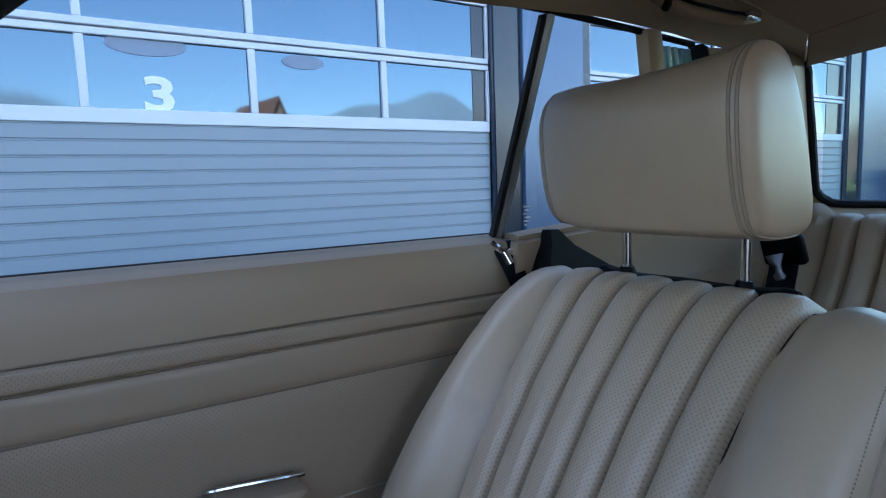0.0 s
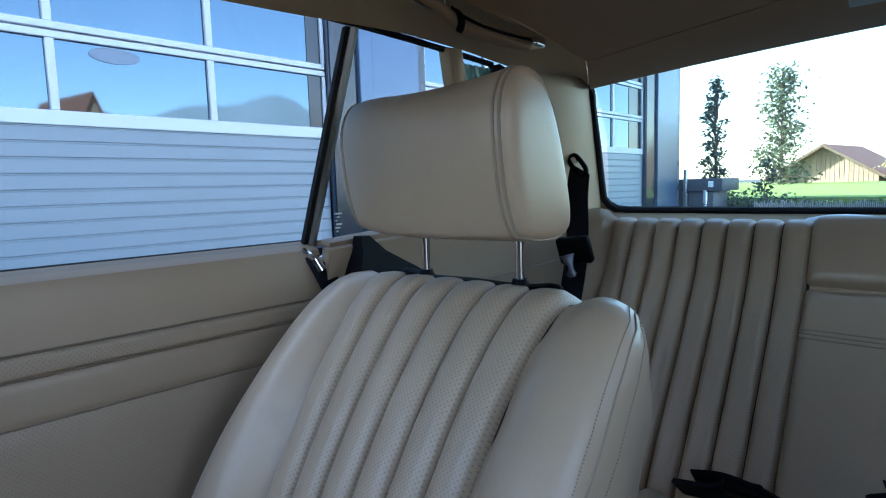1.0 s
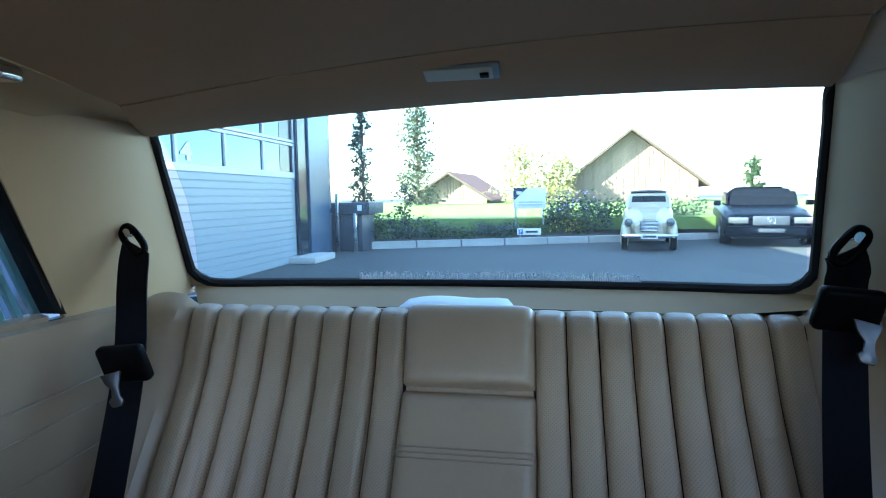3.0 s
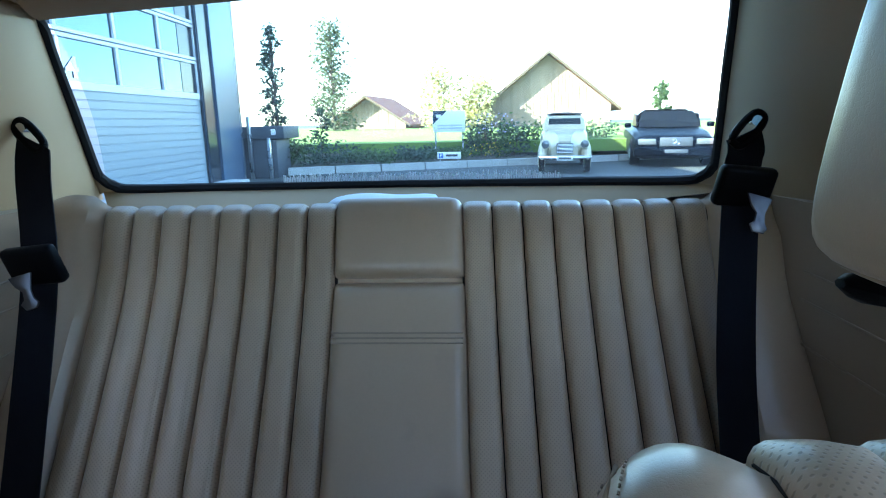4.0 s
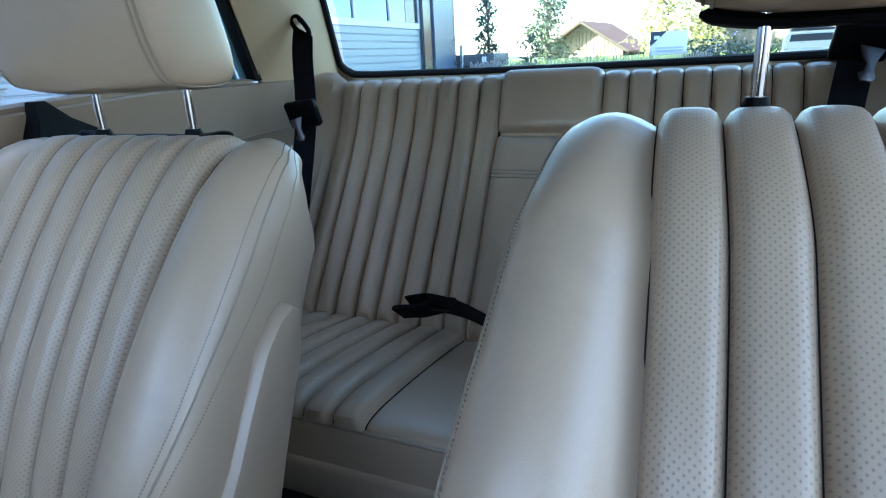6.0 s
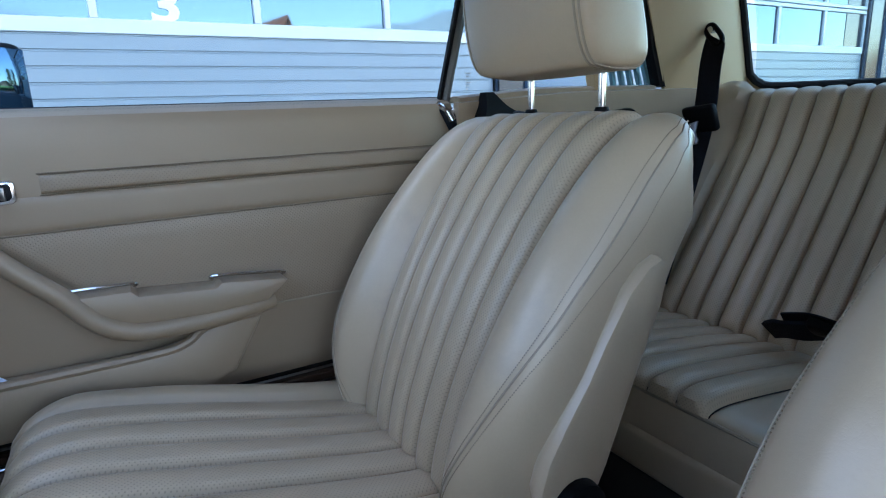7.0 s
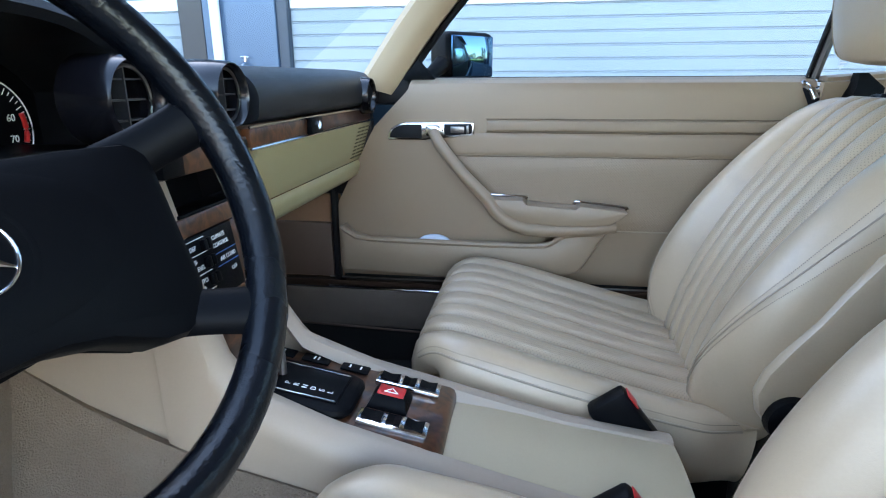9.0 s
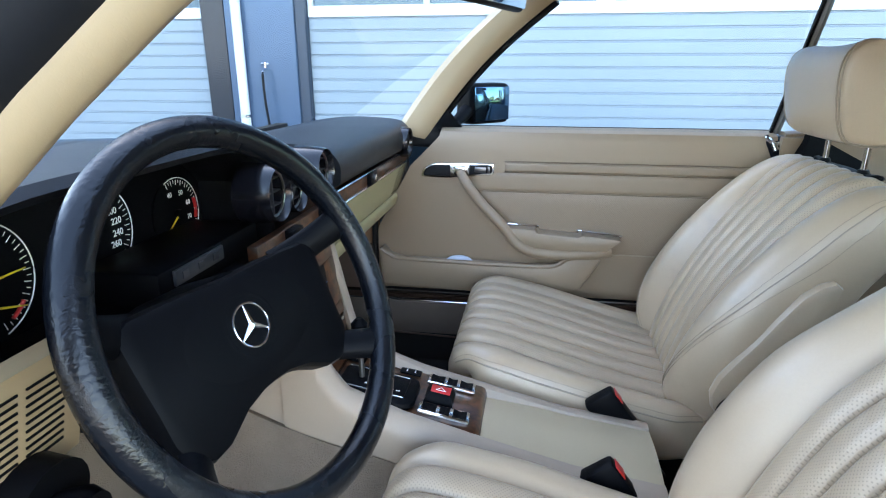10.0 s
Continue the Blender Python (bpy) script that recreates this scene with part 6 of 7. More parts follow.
def leaves(spots, size, rng):
    """Small bent leaves, two triangles each, about the given spots."""
    v, f = [], []
    for c in spots:
        a, b = Vector((rng.uniform(-1, 1), rng.uniform(-1, 1), rng.uniform(-0.7, 0.7))).normalized(), Vector((rng.uniform(-1, 1), rng.uniform(-1, 1), rng.uniform(-1, 1)))
        b = (b - a * b.dot(a)).normalized()
        s = size * rng.uniform(0.6, 1.4)
        k = len(v)
        n = a.cross(b) * s * 0.25
        v += [tuple(c - a * s), tuple(c + b * s * 0.55 + n), tuple(c + a * s), tuple(c - b * s * 0.55 + n)]
        f += [(k, k + 1, k + 2), (k, k + 2, k + 3)]
    return v, f


def tree(name, label, at, height, width, kind, material, count, size, seed, bare=0.12):
    """Tapered trunk, limbs and a crown of leaf clumps with an uneven outline."""
    rng = random.Random(seed)
    ob = thing(name, label, "tree", at)
    A = Vector(at)
    trunk = [A + Vector((rng.uniform(-1, 1) * 0.012 * height, rng.uniform(-1, 1) * 0.012 * height, height * k / 8)) for k in range(8)]
    part("trunk", tube(trunk, [height * 0.018 * (1 - 0.85 * k / 7) for k in range(8)], 8), BARK, ob)
    spots, limbs = [], []
    clumps = max(14, count // 30)
    for i in range(clumps):
        h = bare + (1 - bare) * (i + rng.random()) / clumps
        if kind == "column":
            w = width / 2 * (0.55 + 0.5 * math.sin(math.pi * min(1, h * 1.05)) ** 0.6) * (1 if h < 0.85 else (1 - h) / 0.15 + 0.15)
        elif kind == "cone":
            w = width / 2 * (1.08 - h) ** 0.8
        else:
            w = width / 2 * math.sin(math.pi * min(0.98, 0.12 + 0.88 * h)) ** 0.55
        ang, r = rng.uniform(0, 6.283), w * rng.uniform(0.45, 1.0)
        c = A + Vector((math.cos(ang) * r, math.sin(ang) * r, h * height + (-(r * 0.25) if kind == "cone" else 0)))
        base = A + Vector((0, 0, max(0.1, h - 0.10) * height))
        limbs.append(tube([base, base.lerp(c, 0.6) + Vector((0, 0, 0.02 * height)), c], [height * 0.006, height * 0.004, height * 0.001], 5))
        spread = width * (0.13 if kind == "column" else 0.15)
        for _ in range(count // clumps):
            spots.append(c + Vector((rng.gauss(0, spread), rng.gauss(0, spread), rng.gauss(0, spread * (0.5 if kind == "cone" else 0.8)))))
    part("limbs", joined(*limbs), BARK, ob)
    tagged(part("crown", leaves(spots, size, rng), material, ob, smooth=0), kind="stuff")
    return ob


# raised lawn behind a low kerb wall
def lawn_z(y):
    return line_of([(-60, 0.30), (-42, 0.27), (-16.5, 0.22), (-14.9, 0.15), (-14, 0.15)], y)[0] if y < -14.9 else 0.15


lawn = part("lawn", slab(lambda u, v: (24 - 50 * u, -60 + 44.7 * v + (-0.35) * 0, lawn_z(-60 + 44.7 * v)), 20, 24, 0.3), GRASS)
tagged(lawn, "sunlit mown green lawn sloping up behind the kerb", "lawn", kind="structure")
kerb = thing("kerb", "low grey concrete block kerb along the planting bed", "kerb", (0, -14.5, GROUND), kind="structure")
P0, P1 = Vector((4.9, -12.3, 0)), Vector((-9.0, -17.2, 0))
for k in range(14):
    a, b = P0.lerp(P1, k / 14), P0.lerp(P1, (k + 0.97) / 14)
    d = (b - a).normalized()
    n = Vector((-d.y, d.x, 0)) * 0.12
    part("kerb_stone", loft([[p + n + Vector((0, 0, GROUND)), p - n + Vector((0, 0, GROUND)), p - n * 0.9 + Vector((0, 0, 0.06)), p + n * 0.9 + Vector((0, 0, 0.06))] for p in (a, b)]), CONCRETE, kerb)
bed = part("planting_bed", loft([[p + Vector((0, 0, GROUND)), p + Vector((0, 0, 0.06)), p + Vector((-0.3, -2.4, 0.24)), p + Vector((-0.3, -2.6, GROUND))] for p in (P0 + Vector((0.6, -0.1, 0)), P0.lerp(P1, 0.5) + Vector((0, -0.12, 0)), P1 + Vector((0, -0.12, 0)))]), SOIL)
tagged(bed, "dark planting bed with low ground cover", "bed", kind="structure")


def shrub(label, x, y, w, h, material, count, seed, size=0.05):
    rng = random.Random(seed)
    ob = thing("shrub", label, "shrub", (x, y, 0.1), group="bed shrubs")
    stems = [tube([(x, y, 0.02), (x + rng.uniform(-1, 1) * w * 0.3, y + rng.uniform(-1, 1) * w * 0.3, h * 0.7)], [0.012, 0.004], 5) for _ in range(9)]
    part("stems", joined(*stems), BARK, ob)
    spots = []
    for _ in range(26):
        c = Vector((x + rng.uniform(-0.5, 0.5) * w, y + rng.uniform(-0.4, 0.4) * w, rng.uniform(0.15, 0.85) * h))
        for _ in range(count // 26):
            spots.append(c + Vector((rng.gauss(0, w * 0.12), rng.gauss(0, w * 0.12), rng.gauss(0, h * 0.13))))
    tagged(part("foliage", leaves(spots, size, rng), material, ob, smooth=0), kind="stuff")


for i, (x, y, w, h, mt) in enumerate(((4.0, -13.2, 1.0, 0.75, LEAF_GREEN), (3.2, -13.5, 1.1, 0.55, LEAF_DARK), (2.3, -13.8, 1.1, 0.40, LEAF_GREEN), (1.2, -14.2, 1.1, 0.42, LEAF_DARK), (0.45, -14.7, 1.0, 0.36, LEAF_GREEN), (-0.42, -15.2, 0.7, 1.05, LEAF_DARK), (-0.75, -15.1, 1.0, 1.15, LEAF_GREEN), (-1.3, -15.3, 0.9, 0.95, LEAF_DARK), (-2.9, -15.9, 1.1, 1.05, LEAF_GREEN), (-3.6, -16.2, 1.0, 0.95, LEAF_DARK), (-1.9, -15.6, 0.9, 0.9, LEAF_GREEN))):
    shrub("leafy green shrub with thin stems in the bed", x, y, w, h, mt, 620, 40 + i)
fl = leaves([Vector((-0.55 + random.gauss(0, 0.28), -14.7 + random.gauss(0, 0.15), 0.15 + random.random() * 0.3)) for _ in range(50)], 0.035, random.Random(3))
tagged(part("yellow_flowers", fl, leafy("yellow_petals", (0.65, 0.45, 0.03)), smooth=0), "small yellow flowers in the planting bed", "flowers", kind="stuff")
fl = leaves([Vector((-0.65 + random.gauss(0, 0.28), -14.8 + random.gauss(0, 0.2), 0.7 + random.random() * 0.5)) for _ in range(80)], 0.03, random.Random(5))
tagged(part("lilac_flowers", fl, leafy("lilac_petals", (0.45, 0.38, 0.6)), smooth=0), "pale lilac aster flowers over the shrubs", "flowers", kind="stuff")

tree("hornbeam", "slim columnar dark-leaved tree by the entrance", (4.38, -13.6, -0.05), 3.25, 0.50, "column", LEAF_DARK, 1500, 0.045, 11, 0.14)
tree("young_tree", "thin young tree with sparse leaves", (3.45, -14.0, 0.1), 1.25, 0.5, "column", LEAF_DARK, 260, 0.05, 12, 0.3)
tree("fir", "tall ragged fir on the lawn", (8.6, -38.0, 0.2), 7.0, 2.7, "cone", LEAF_FIR, 2600, 0.12, 13, 0.08)
tree("maple", "yellow autumn broadleaf tree", (1.45, -37.0, 0.2), 4.0, 3.2, "round", LEAF_YELLOW, 1700, 0.13, 14, 0.12)
tree("maple", "yellow-green autumn broadleaf tree", (-0.85, -37.2, 0.2), 3.15, 2.2, "round", LEAF_YELLOW, 1500, 0.12, 15, 0.12)
tree("poplar", "distant slim green tree", (-12.3, -38.0, 0.2), 2.95, 0.9, "column", LEAF_GREEN, 700, 0.13, 16, 0.1)


def gable_house(name, label, x, y, w, depth, eave, peak, base, rot, wall_mat, roof_mat, boards=0):
    """A gabled house; its gable faces +y before it is turned by rot degrees."""
    H = thing(name, label, "house", (x, y, base))
    M = Matrix.Translation((x, y, base)) @ pose(0, 0, 0, 0, 0, rot)
    h = w / 2
    part("gable_wall", moved(prism([(-h, 0), (h, 0), (h, eave), (0, peak - 0.05), (-h, eave)], "y", -0.2, 0.0), M), wall_mat, H)
    part("back_wall", moved(prism([(-h, 0), (h, 0), (h, eave), (0, peak - 0.05), (-h, eave)], "y", -depth, -depth + 0.2), M), wall_mat, H)
    for q in (-1, 1):
        part("side_wall", moved(box(min(q * h, q * (h - 0.2)), max(q * h, q * (h - 0.2)), -depth + 0.21, -0.21, 0, eave, 0), M), wall_mat, H)
        o = (h + 0.55) / h
        low = peak - (peak - eave) * o
        ring = [(q * h * o, low), (0, peak), (0, peak + 0.16), (q * (h * o + 0.05), low + 0.12)]
        part("roof_slope", moved(prism(ring, "y", -depth - 0.5, 0.75), M), roof_mat, H)
        part("barge_board", moved(prism([(q * h * o, low - 0.03), (0, peak - 0.03), (0, peak + 0.15), (q * h * o, low + 0.13)], "y", 0.755, 0.80), M), BARK, H)
    if boards:
        for k in range(boards):
            x0, x1 = -h + w * k / boards, -h + w * (k + 1) / boards
            top = lambda xx: eave + (peak - 0.25 - eave) * (1 - abs(xx) / h)
            part("board", moved(prism([(x0 + 0.015, 0.1), (x1 - 0.015, 0.1), (x1 - 0.015, top(x1)), (x0 + 0.015, top(x0))], "y", 0.003, 0.04), M), BARNWOOD, H)
    return H, M


barn, _m = gable_house("barn", "big weathered timber barn with steep gable roof", -5.25, -38.5, 8.0, 12, 1.70, 4.85, 0.22, -4, BARNWOOD, ROOFTILE, 36)
hs, HM = gable_house("farmhouse", "low farmhouse with brown tiled roof", 7.2, -43.0, 5.6, 6.5, 0.85, 2.6, 0.22, -8, BARNWOOD, ROOFTILE, 22)


def ridge(a):
    """Height of the far hills at a bearing in radians; they die away behind the lawn."""
    k = max(0.0, min(1.0, (4.05 - a) / 0.4))
    return 6 + k * k * (3 - 2 * k) * (50 + 7 * math.sin(9 * a) + 5 * math.sin(17 * a + 1) + 3 * math.sin(41 * a))


# the blue-grey base colour carries the haze over the distant woods
hills = part("backdrop", loft([[(400 * math.cos(a), 400 * math.sin(a), GROUND), (400 * math.cos(a), 400 * math.sin(a), ridge(a)), (430 * math.cos(a), 430 * math.sin(a), GROUND)] for a in (radians(80 + 200 * i / 160) for i in range(161))], caps=False), surface("hazed_woods", (0.26, 0.31, 0.37), 0.95, bump=0.0, vary=0.25, broad=0.03, fine=0.3))
gable_house("farmhouse", "brown timber village house with a tall tiled roof", -58, -15, 5, 9, 4.5, 10.4, GROUND, 80, BARNWOOD, ROOFTILE)
tagged(hills, "low wooded hills far off", "hills", kind="structure")

# sign boards
sg = thing("site_sign", "white sign board with a blue corner and printed bars", "sign", (0.3, -15.0, 0.1))
SIGN = Matrix.Translation((0.10, 0, 0.08))
part("board", moved(box(-0.14, 0.68, -15.02, -14.98, 0.66, 1.19, 0.005), SIGN), WHITE, sg)
part("corner", moved(prism([(0.68, 1.19), (0.68, 0.86), (0.32, 1.19)], "y", -14.978, -14.974), SIGN), surface("slate_blue_print", (0.01, 0.03, 0.06), 0.5, bump=0.0), sg, "slate blue corner")
part("number_bars", moved(joined(box(0.47, 0.60, -14.973, -14.968, 1.02, 1.10, 0)), SIGN), WHITE, sg, "white printed bar")
part("bars", moved(joined(*[box(-0.06, 0.55, -14.978, -14.972, z, z + 0.04, 0) for z in (0.80, 0.73)]), SIGN), surface("grey_print", (0.55, 0.6, 0.65), 0.6, bump=0.0), sg)
part("leg", moved(joined(box(-0.10, -0.06, -15.0, -14.982, -0.05, 0.66, 0), box(0.60, 0.64, -15.0, -14.982, -0.05, 0.66, 0)), SIGN), STEEL, sg)
ps = thing("parking_sign", "white parking sign with a blue square on short legs", "sign", (0.25, -13.75, 0.0))
part("board", moved(box(-0.04, 0.52, -13.77, -13.75, 0.05, 0.21, 0.004), SIGN), WHITE, ps)
part("square", moved(box(0.38, 0.49, -13.749, -13.745, 0.075, 0.185, 0), SIGN), BLUE, ps)
part("letter", moved(text_shape("P", 0.12, pose(0.435, -13.743, 0.13, 90, 0, 180), 0.001), SIGN), WHITE, ps)
part("bars", moved(box(0.04, 0.32, -13.749, -13.746, 0.105, 0.155, 0), SIGN), DARKGREY, ps)
part("leg", moved(joined(box(0.02, 0.04, -13.78, -13.771, -0.1, 0.16, 0), box(0.44, 0.46, -13.78, -13.771, -0.1, 0.16, 0)), SIGN), STEEL, ps)
# bin shelter by the corner
bs = thing("bin_shelter", "dark grey metal bin shelter with posts", "shelter", (4.25, -12.0, GROUND))
part("body", box(3.9, 5.05, -12.9, -12.0, GROUND, 0.72, 0.02), DARKGREY, bs)
part("top", box(3.7, 5.1, -13.0, -11.9, 0.72, 0.98, 0.02), DARKGREY, bs)
part("tag", box(3.87, 3.97, -11.898, -11.89, 0.80, 0.92, 0.002), WHITE, bs)
for x, z in ((4.40, 1.18), (4.0, 0.75)):
    part("post", box(x - 0.035, x + 0.035, -11.86, -11.79, GROUND, z, 0.008), STEEL, bs)
step = part("kerb_step", box(4.0, 5.0, -10.6, -9.6, GROUND, 0.02, 0.02), CONCRETE)
tagged(step, "pale concrete step at the building corner", "step")


# parked cars
def wheel_at(owner, x, y, r, w, rim):
    wh = part("wheel", loft([circle((x + dx, y, GROUND + r), (0, 1, 0), (0, 0, 1), rr, None, 24) for dx, rr in ((-w / 2, r * 0.7), (-w / 2, r * 0.95), (-w * 0.3, r), (w * 0.3, r), (w / 2, r * 0.95), (w / 2, r * 0.7))]), RUBBER, owner)
    part("rim", loft([circle((x + dx, y, GROUND + r), (0, 1, 0), (0, 0, 1), rr, None, 24) for dx, rr in ((-w * 0.52, r * 0.66), (-w * 0.40, r * 0.60), (-w * 0.42, r * 0.15), (w * 0.42, r * 0.15), (w * 0.40, r * 0.60), (w * 0.52, r * 0.66))]), rim, wh)
    for k in range(5):
        a = 2 * math.pi * k / 5
        for sd in (-1, 1):
            part("rim_spoke", tube([(x + sd * w * 0.46, y, GROUND + r), (x + sd * w * 0.46, y + r * 0.6 * math.cos(a), GROUND + r + r * 0.6 * math.sin(a))], [r * 0.12, r * 0.08], 6), rim, wh)


def car_skin(sections):
    """Rings across the car: y, half width, low, shoulder and top heights, half width at the top."""
    rings = []
    for y, w, z0, z1, z2, w2 in sections:
        half = [(w * 0.80, z0), (w * 0.97, z0 + 0.06), (w, (z0 + z1) / 2), (w * 0.97, z1), (w2 * 1.0, z1 + (z2 - z1) * 0.65), (w2 * 0.80, z2)]
        rings.append([Vector((x, y, z + GROUND)) for x, z in half] + [Vector((-x, y, z + GROUND)) for x, z in half[::-1]])
    smooth = []
    for a, b in zip(rings, rings[1:]):
        smooth += [[p.lerp(q, k / 3) for p, q in zip(a, b)] for k in range(3)]
    return loft(smooth + [rings[-1]])


def place(ob, x, y, rot, k=1.0):
    ob.matrix_basis = Matrix.Translation((x, y, GROUND * (1 - k))) @ pose(0, 0, 0, 0, 0, rot) @ Matrix.Scale(k, 4)


IVORY = surface("ivory_paint", (0.50, 0.44, 0.31), 0.3, bump=0.01, vary=0.04, coat=0.3)
CARPANE = surface("smoked_car_glass", (0.006, 0.007, 0.009), 0.2, spec=0.08, bump=0.0, vary=0.05)
NAVY = surface("dark_blue_paint", (0.0016, 0.0030, 0.0065), 0.3, spec=0.03, bump=0.01, vary=0.05, coat=0.03)
SILVER = surface("silver_paint", (0.6, 0.62, 0.64), 0.25, metal=0.5, bump=0.01, vary=0.04, coat=0.8)
LAMPGLASS = surface("lamp_glass", (0.16, 0.17, 0.18), 0.12, bump=0.1, vary=0.05, fine=60, metal=0.4)

topo = thing("vintage_car", "small ivory vintage car with round headlamps and canvas roof", "car", (0, 0, 0))
part("body", car_skin([(0.0, 0.30, 0.35, 0.55, 0.72, 0.16), (-0.12, 0.36, 0.30, 0.60, 0.84, 0.20), (-0.55, 0.46, 0.28, 0.72, 0.92, 0.30), (-0.95, 0.54, 0.28, 0.82, 0.98, 0.46), (-1.6, 0.60, 0.28, 0.85, 0.98, 0.54), (-2.4, 0.60, 0.28, 0.82, 0.95, 0.50), (-3.0, 0.52, 0.32, 0.70, 0.80, 0.40), (-3.2, 0.40, 0.38, 0.55, 0.62, 0.28)]), IVORY, topo, "ivory painted body")
part("cabin", car_skin([(-0.92, 0.50, 0.90, 0.96, 1.00, 0.46), (-1.12, 0.52, 0.90, 1.10, 1.30, 0.46), (-1.5, 0.54, 0.90, 1.15, 1.37, 0.46), (-2.1, 0.53, 0.90, 1.12, 1.34, 0.44), (-2.6, 0.46, 0.88, 1.0, 1.12, 0.38)]), IVORY, topo)
part("screen_glass", prism([(-0.40, 1.01), (0.40, 1.01), (0.37, 1.24), (-0.37, 1.24)], "y", -1.02, -0.985), DARKGLOSS, topo, "dark windscreen glass")
for ob in topo.children:
    if ob.name.startswith("screen_glass"):
        ob.matrix_basis = Matrix.Translation((0, 0.0, GROUND))
part("canvas_roof", slab(lambda u, v: (0.42 * (2 * u - 1), -1.15 - 1.1 * v, GROUND + 1.355 + 0.035 * (1 - (2 * u - 1) ** 2) * math.sin(math.pi * (0.15 + 0.7 * v))), 10, 8, -0.02), surface("dark_canvas", (0.10, 0.10, 0.11), 0.9, bump=0.3), topo, "dark rolled canvas roof")
for q in (-1, 1):
    for y, r, l in ((-0.38, 0.235, 0.55), (-2.55, 0.24, 0.6)):
        rings = [[Vector((q * (0.50 + 0.13 * math.cos(b) * math.sin(a)), y + l * math.cos(a), GROUND + 0.30 + 0.42 * math.sin(a) * max(0.0, math.sin(b)) + 0.02)) for b in (math.pi * (-0.1 + 1.2 * k / 9) for k in range(10))] for a in (math.pi * (0.02 + 0.96 * j / 14) for j in range(15))]
        part("fender", loft(rings), IVORY, topo, "rounded ivory fender")
        wheel_at(topo, q * 0.53, y, 0.27, 0.13, IVORY)
    hl = part("headlamp", tube([(q * 0.44, 0.0, GROUND + 0.66), (q * 0.44, 0.10, GROUND + 0.66), (q * 0.44, 0.13, GROUND + 0.66)], [0.07, 0.105, 0.09], 20), IVORY, topo)
    part("lens", tube([(q * 0.44, 0.131, GROUND + 0.66), (q * 0.44, 0.15, GROUND + 0.66)], [0.085, 0.05], 20), LAMPGLASS, hl)
grl = part("grille", box(-0.19, 0.19, 0.02, 0.05, GROUND + 0.45, GROUND + 0.68, 0.01), DARKGREY, topo)
for k in range(7):
    part("grille_bar", box(-0.18, 0.18, 0.05, 0.058, GROUND + 0.465 + 0.03 * k, GROUND + 0.480 + 0.03 * k, 0.003), CHROME, grl)
part("bumper", tube([(-0.58, 0.10, GROUND + 0.36), (-0.3, 0.20, GROUND + 0.36), (0.3, 0.20, GROUND + 0.36), (0.58, 0.10, GROUND + 0.36)], 0.045, 8), CHROME, topo, "chrome front bumper")
part("plate", box(-0.18, 0.18, 0.245, 0.25, GROUND + 0.30, GROUND + 0.40, 0.002), WHITE, topo)
part("plate_bars", box(-0.14, 0.14, 0.2505, 0.252, GROUND + 0.325, GROUND + 0.375, 0), DARKGREY, topo)
place(topo, -2.12, -12.1, -8, 0.9)


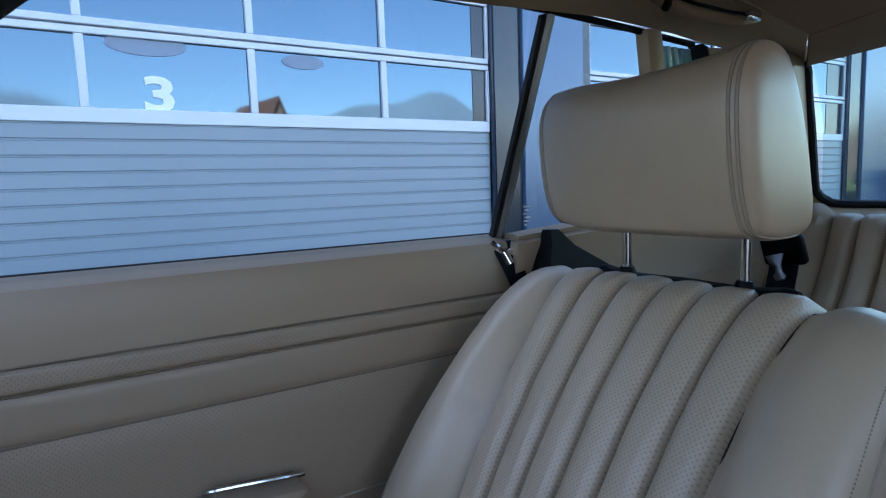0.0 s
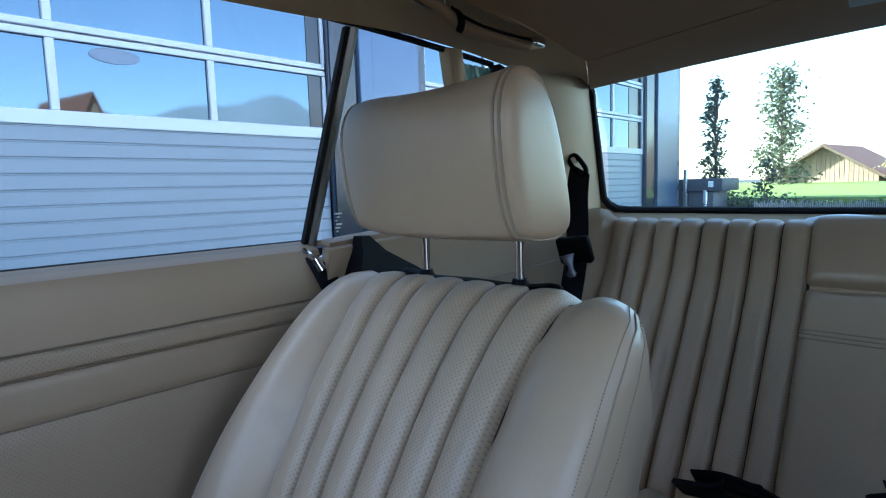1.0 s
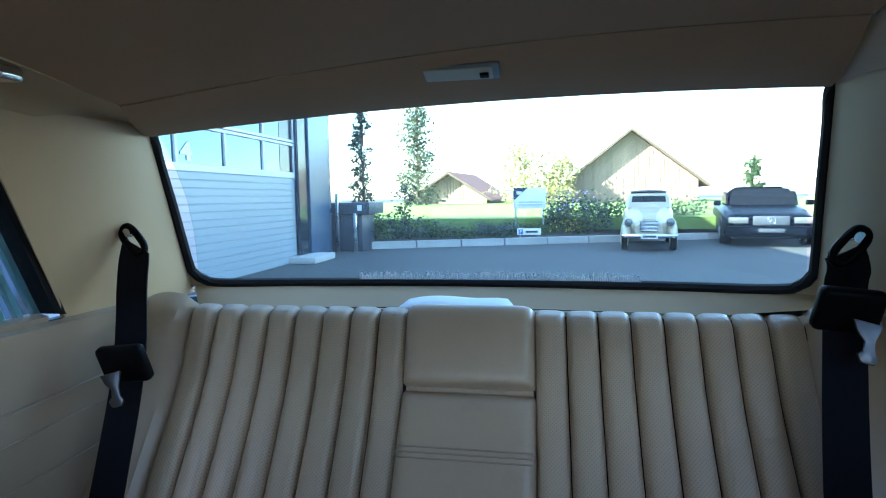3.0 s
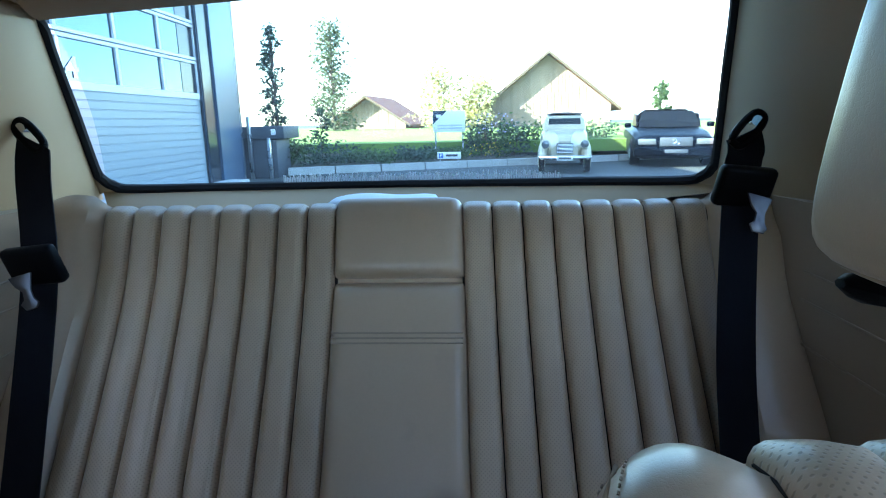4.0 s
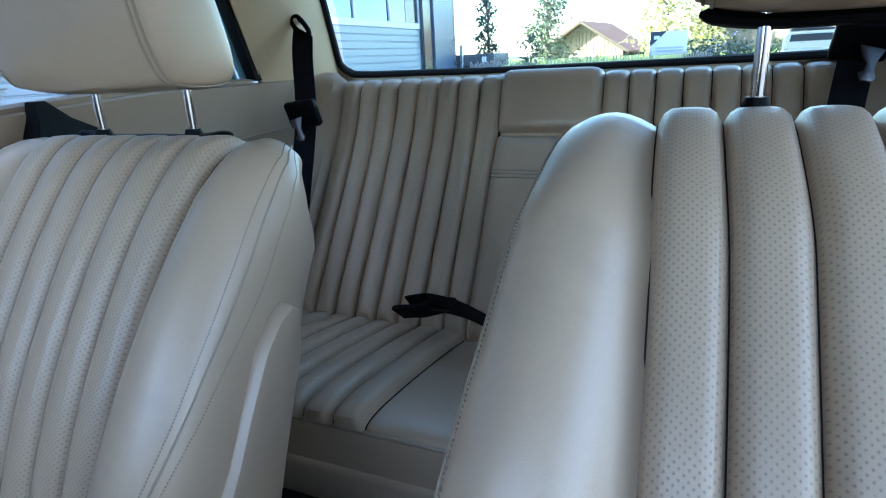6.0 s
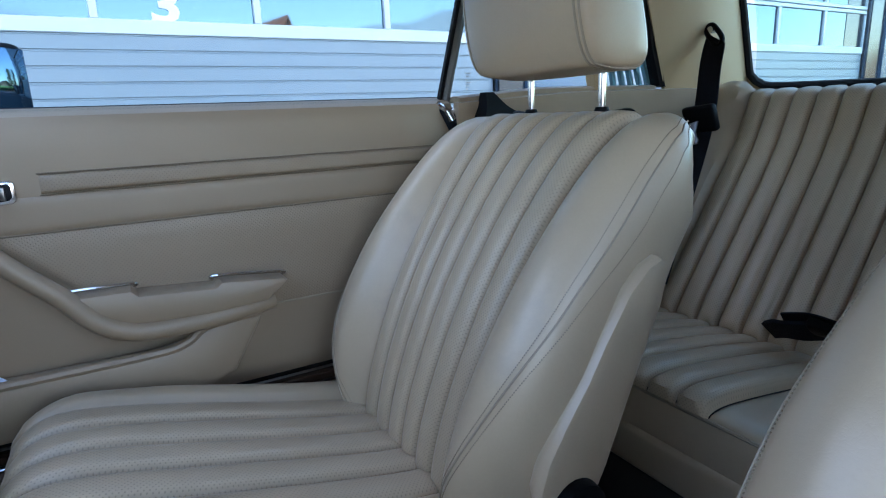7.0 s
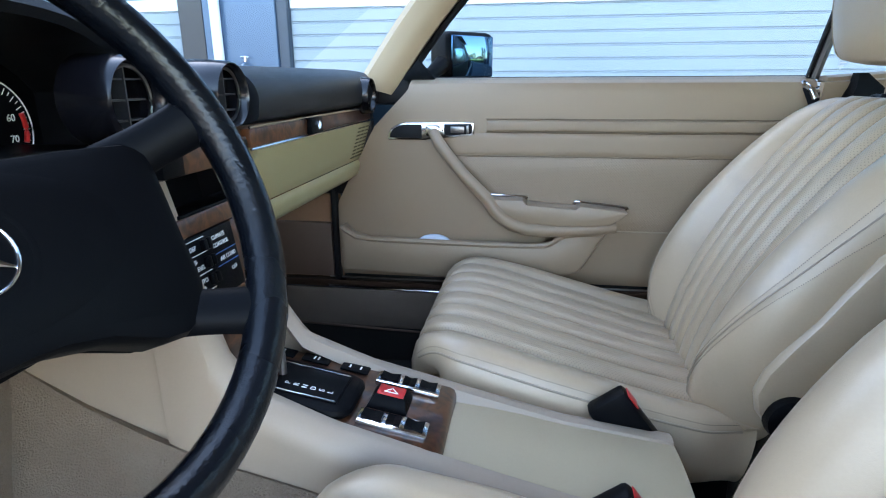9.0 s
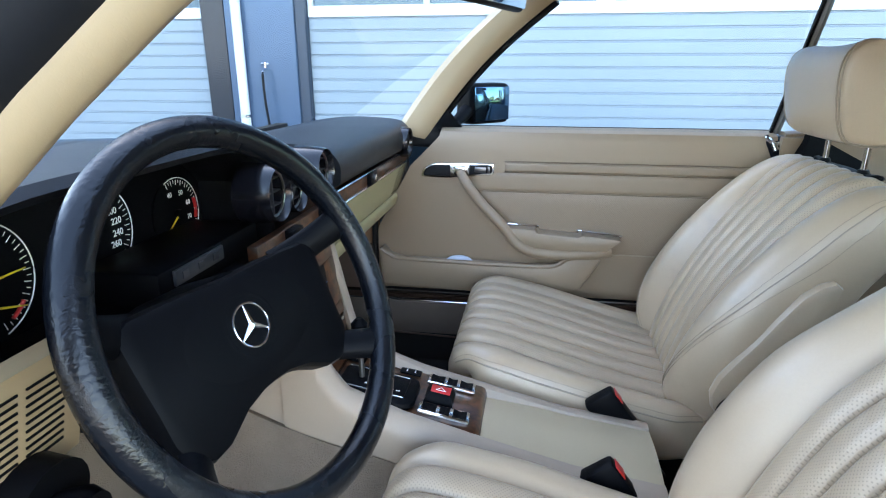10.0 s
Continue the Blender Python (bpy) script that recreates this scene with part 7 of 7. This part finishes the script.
def roadster(label, paint, hood_mat, x, y, rot):
    c = thing("parked_car", label, "car", (0, 0, 0))
    part("body", car_skin([(0.0, 0.74, 0.22, 0.45, 0.60, 0.66), (-0.15, 0.84, 0.18, 0.58, 0.68, 0.74), (-0.8, 0.90, 0.17, 0.68, 0.80, 0.78), (-1.5, 0.91, 0.17, 0.74, 0.88, 0.78), (-2.6, 0.91, 0.17, 0.78, 0.90, 0.78), (-3.6, 0.90, 0.18, 0.78, 0.90, 0.76), (-4.3, 0.86, 0.22, 0.72, 0.86, 0.70), (-4.45, 0.78, 0.28, 0.60, 0.72, 0.62)]), paint, c)
    part("soft_top", car_skin([(-1.75, 0.70, 0.80, 0.95, 1.20, 0.60), (-2.1, 0.72, 0.80, 1.05, 1.29, 0.60), (-2.7, 0.72, 0.80, 1.05, 1.28, 0.58), (-3.3, 0.70, 0.80, 0.92, 1.04, 0.56)]), hood_mat, c)
    part("screen_glass", loft([[(q * w, yy, GROUND + z) for q in (-1, 1)] + [(q * w, yy - 0.02, GROUND + z - 0.01) for q in (1, -1)] for w, yy, z in ((0.70, -1.18, 0.87), (0.66, -1.45, 1.05), (0.58, -1.74, 1.24))]), CARPANE, c, "windscreen glass")
    for q in (-1, 1):
        part("side_glass", prism([(-1.45, 0.90), (-1.78, 1.17), (-2.55, 1.20), (-2.75, 0.90)], "x", q * 0.70, q * 0.735), CARPANE, c)
    for ob in c.children:
        if ob.name.startswith("side_glass"):
            ob.matrix_basis = Matrix.Translation((0, 0, GROUND))
    for q in (-1, 1):
        hl = part("headlight", box(min(q * 0.42, q * 0.80), max(q * 0.42, q * 0.80), -0.10, 0.03, GROUND + 0.50, GROUND + 0.63, 0.02), LAMPGLASS, c, "clear headlight")
        part("door_mirror", box(min(q * 0.86, q * 1.02), max(q * 0.86, q * 1.02), -1.40, -1.28, GROUND + 0.86, GROUND + 0.98, 0.03), paint, c)
        for yy in (-0.85, -3.37):
            wheel_at(c, q * 0.80, yy, 0.31, 0.22, STEEL)
    g = part("grille", box(-0.34, 0.34, -0.02, 0.035, GROUND + 0.46, GROUND + 0.66, 0.02), DARKGREY, c)
    part("badge_ring", tube(circle((0, 0.04, GROUND + 0.56), (1, 0, 0), (0, 0, 1), 0.075, None, 24), 0.008, 6, True), CHROME, g)
    for k in range(3):
        a = radians(90 + 120 * k)
        part("badge_arm", tube([(0, 0.04, GROUND + 0.56), (0.072 * math.cos(a), 0.04, GROUND + 0.56 + 0.072 * math.sin(a))], [0.012, 0.003], 6), CHROME, g)
    part("bumper", box(-0.88, 0.88, -0.06, 0.10, GROUND + 0.24, GROUND + 0.44, 0.05, 3), paint, c)
    part("plate", box(-0.24, 0.24, 0.101, 0.106, GROUND + 0.32, GROUND + 0.40, 0.002), DARKGREY, c)
    place(c, x, y, rot)
    return c


roadster("dark blue roadster with dark soft top and alloy wheels", NAVY, surface("black_soft_top", (0.004, 0.004, 0.005), 0.9, spec=0.0, bump=0.2), -4.70, -13.0, -11)
roadster("silver sports car parked beyond the roadster", SILVER, SILVER, -7.75, -14.0, -12)

# the car's own wheels and outer panels
for q in (-1, 1):
    for y in (-1.02, 1.80):
        wheel_at(shell, CX + q * 0.75, y, 0.32, 0.16, STEEL)
    part("rear_fender", slab(lambda u, v: (CX + q * (0.83 - 0.05 * u * u + 0.02 * math.sin(math.pi * v)), -1.13 - 1.02 * u, 0.815 - 0.13 * u - 0.53 * v), 12, 8, 0.01 * q), BODY, shell, "blue metallic painted rear fender")
part("tail_panel", box(CX - 0.77, CX + 0.77, -2.17, -2.15, 0.18, 0.690, 0.01), BODY, shell)
part("nose_panel", box(CX - 0.78, CX + 0.78, 2.64, 2.66, 0.18, 0.735, 0.01), BODY, shell)
marks = [box(0.6605, 0.6615, -0.150 - 0.004 * (k % 3), -0.146 + 0.002 * (k % 2), 0.875 + 0.006 * k, 0.878 + 0.006 * k, 0) for k in range(6)]
tagged(part("glass_marking", joined(*marks), surface("faint_print", (0.45, 0.45, 0.45), 0.7, bump=0.0)), "small etched bars on the rear side glass", "lettering")
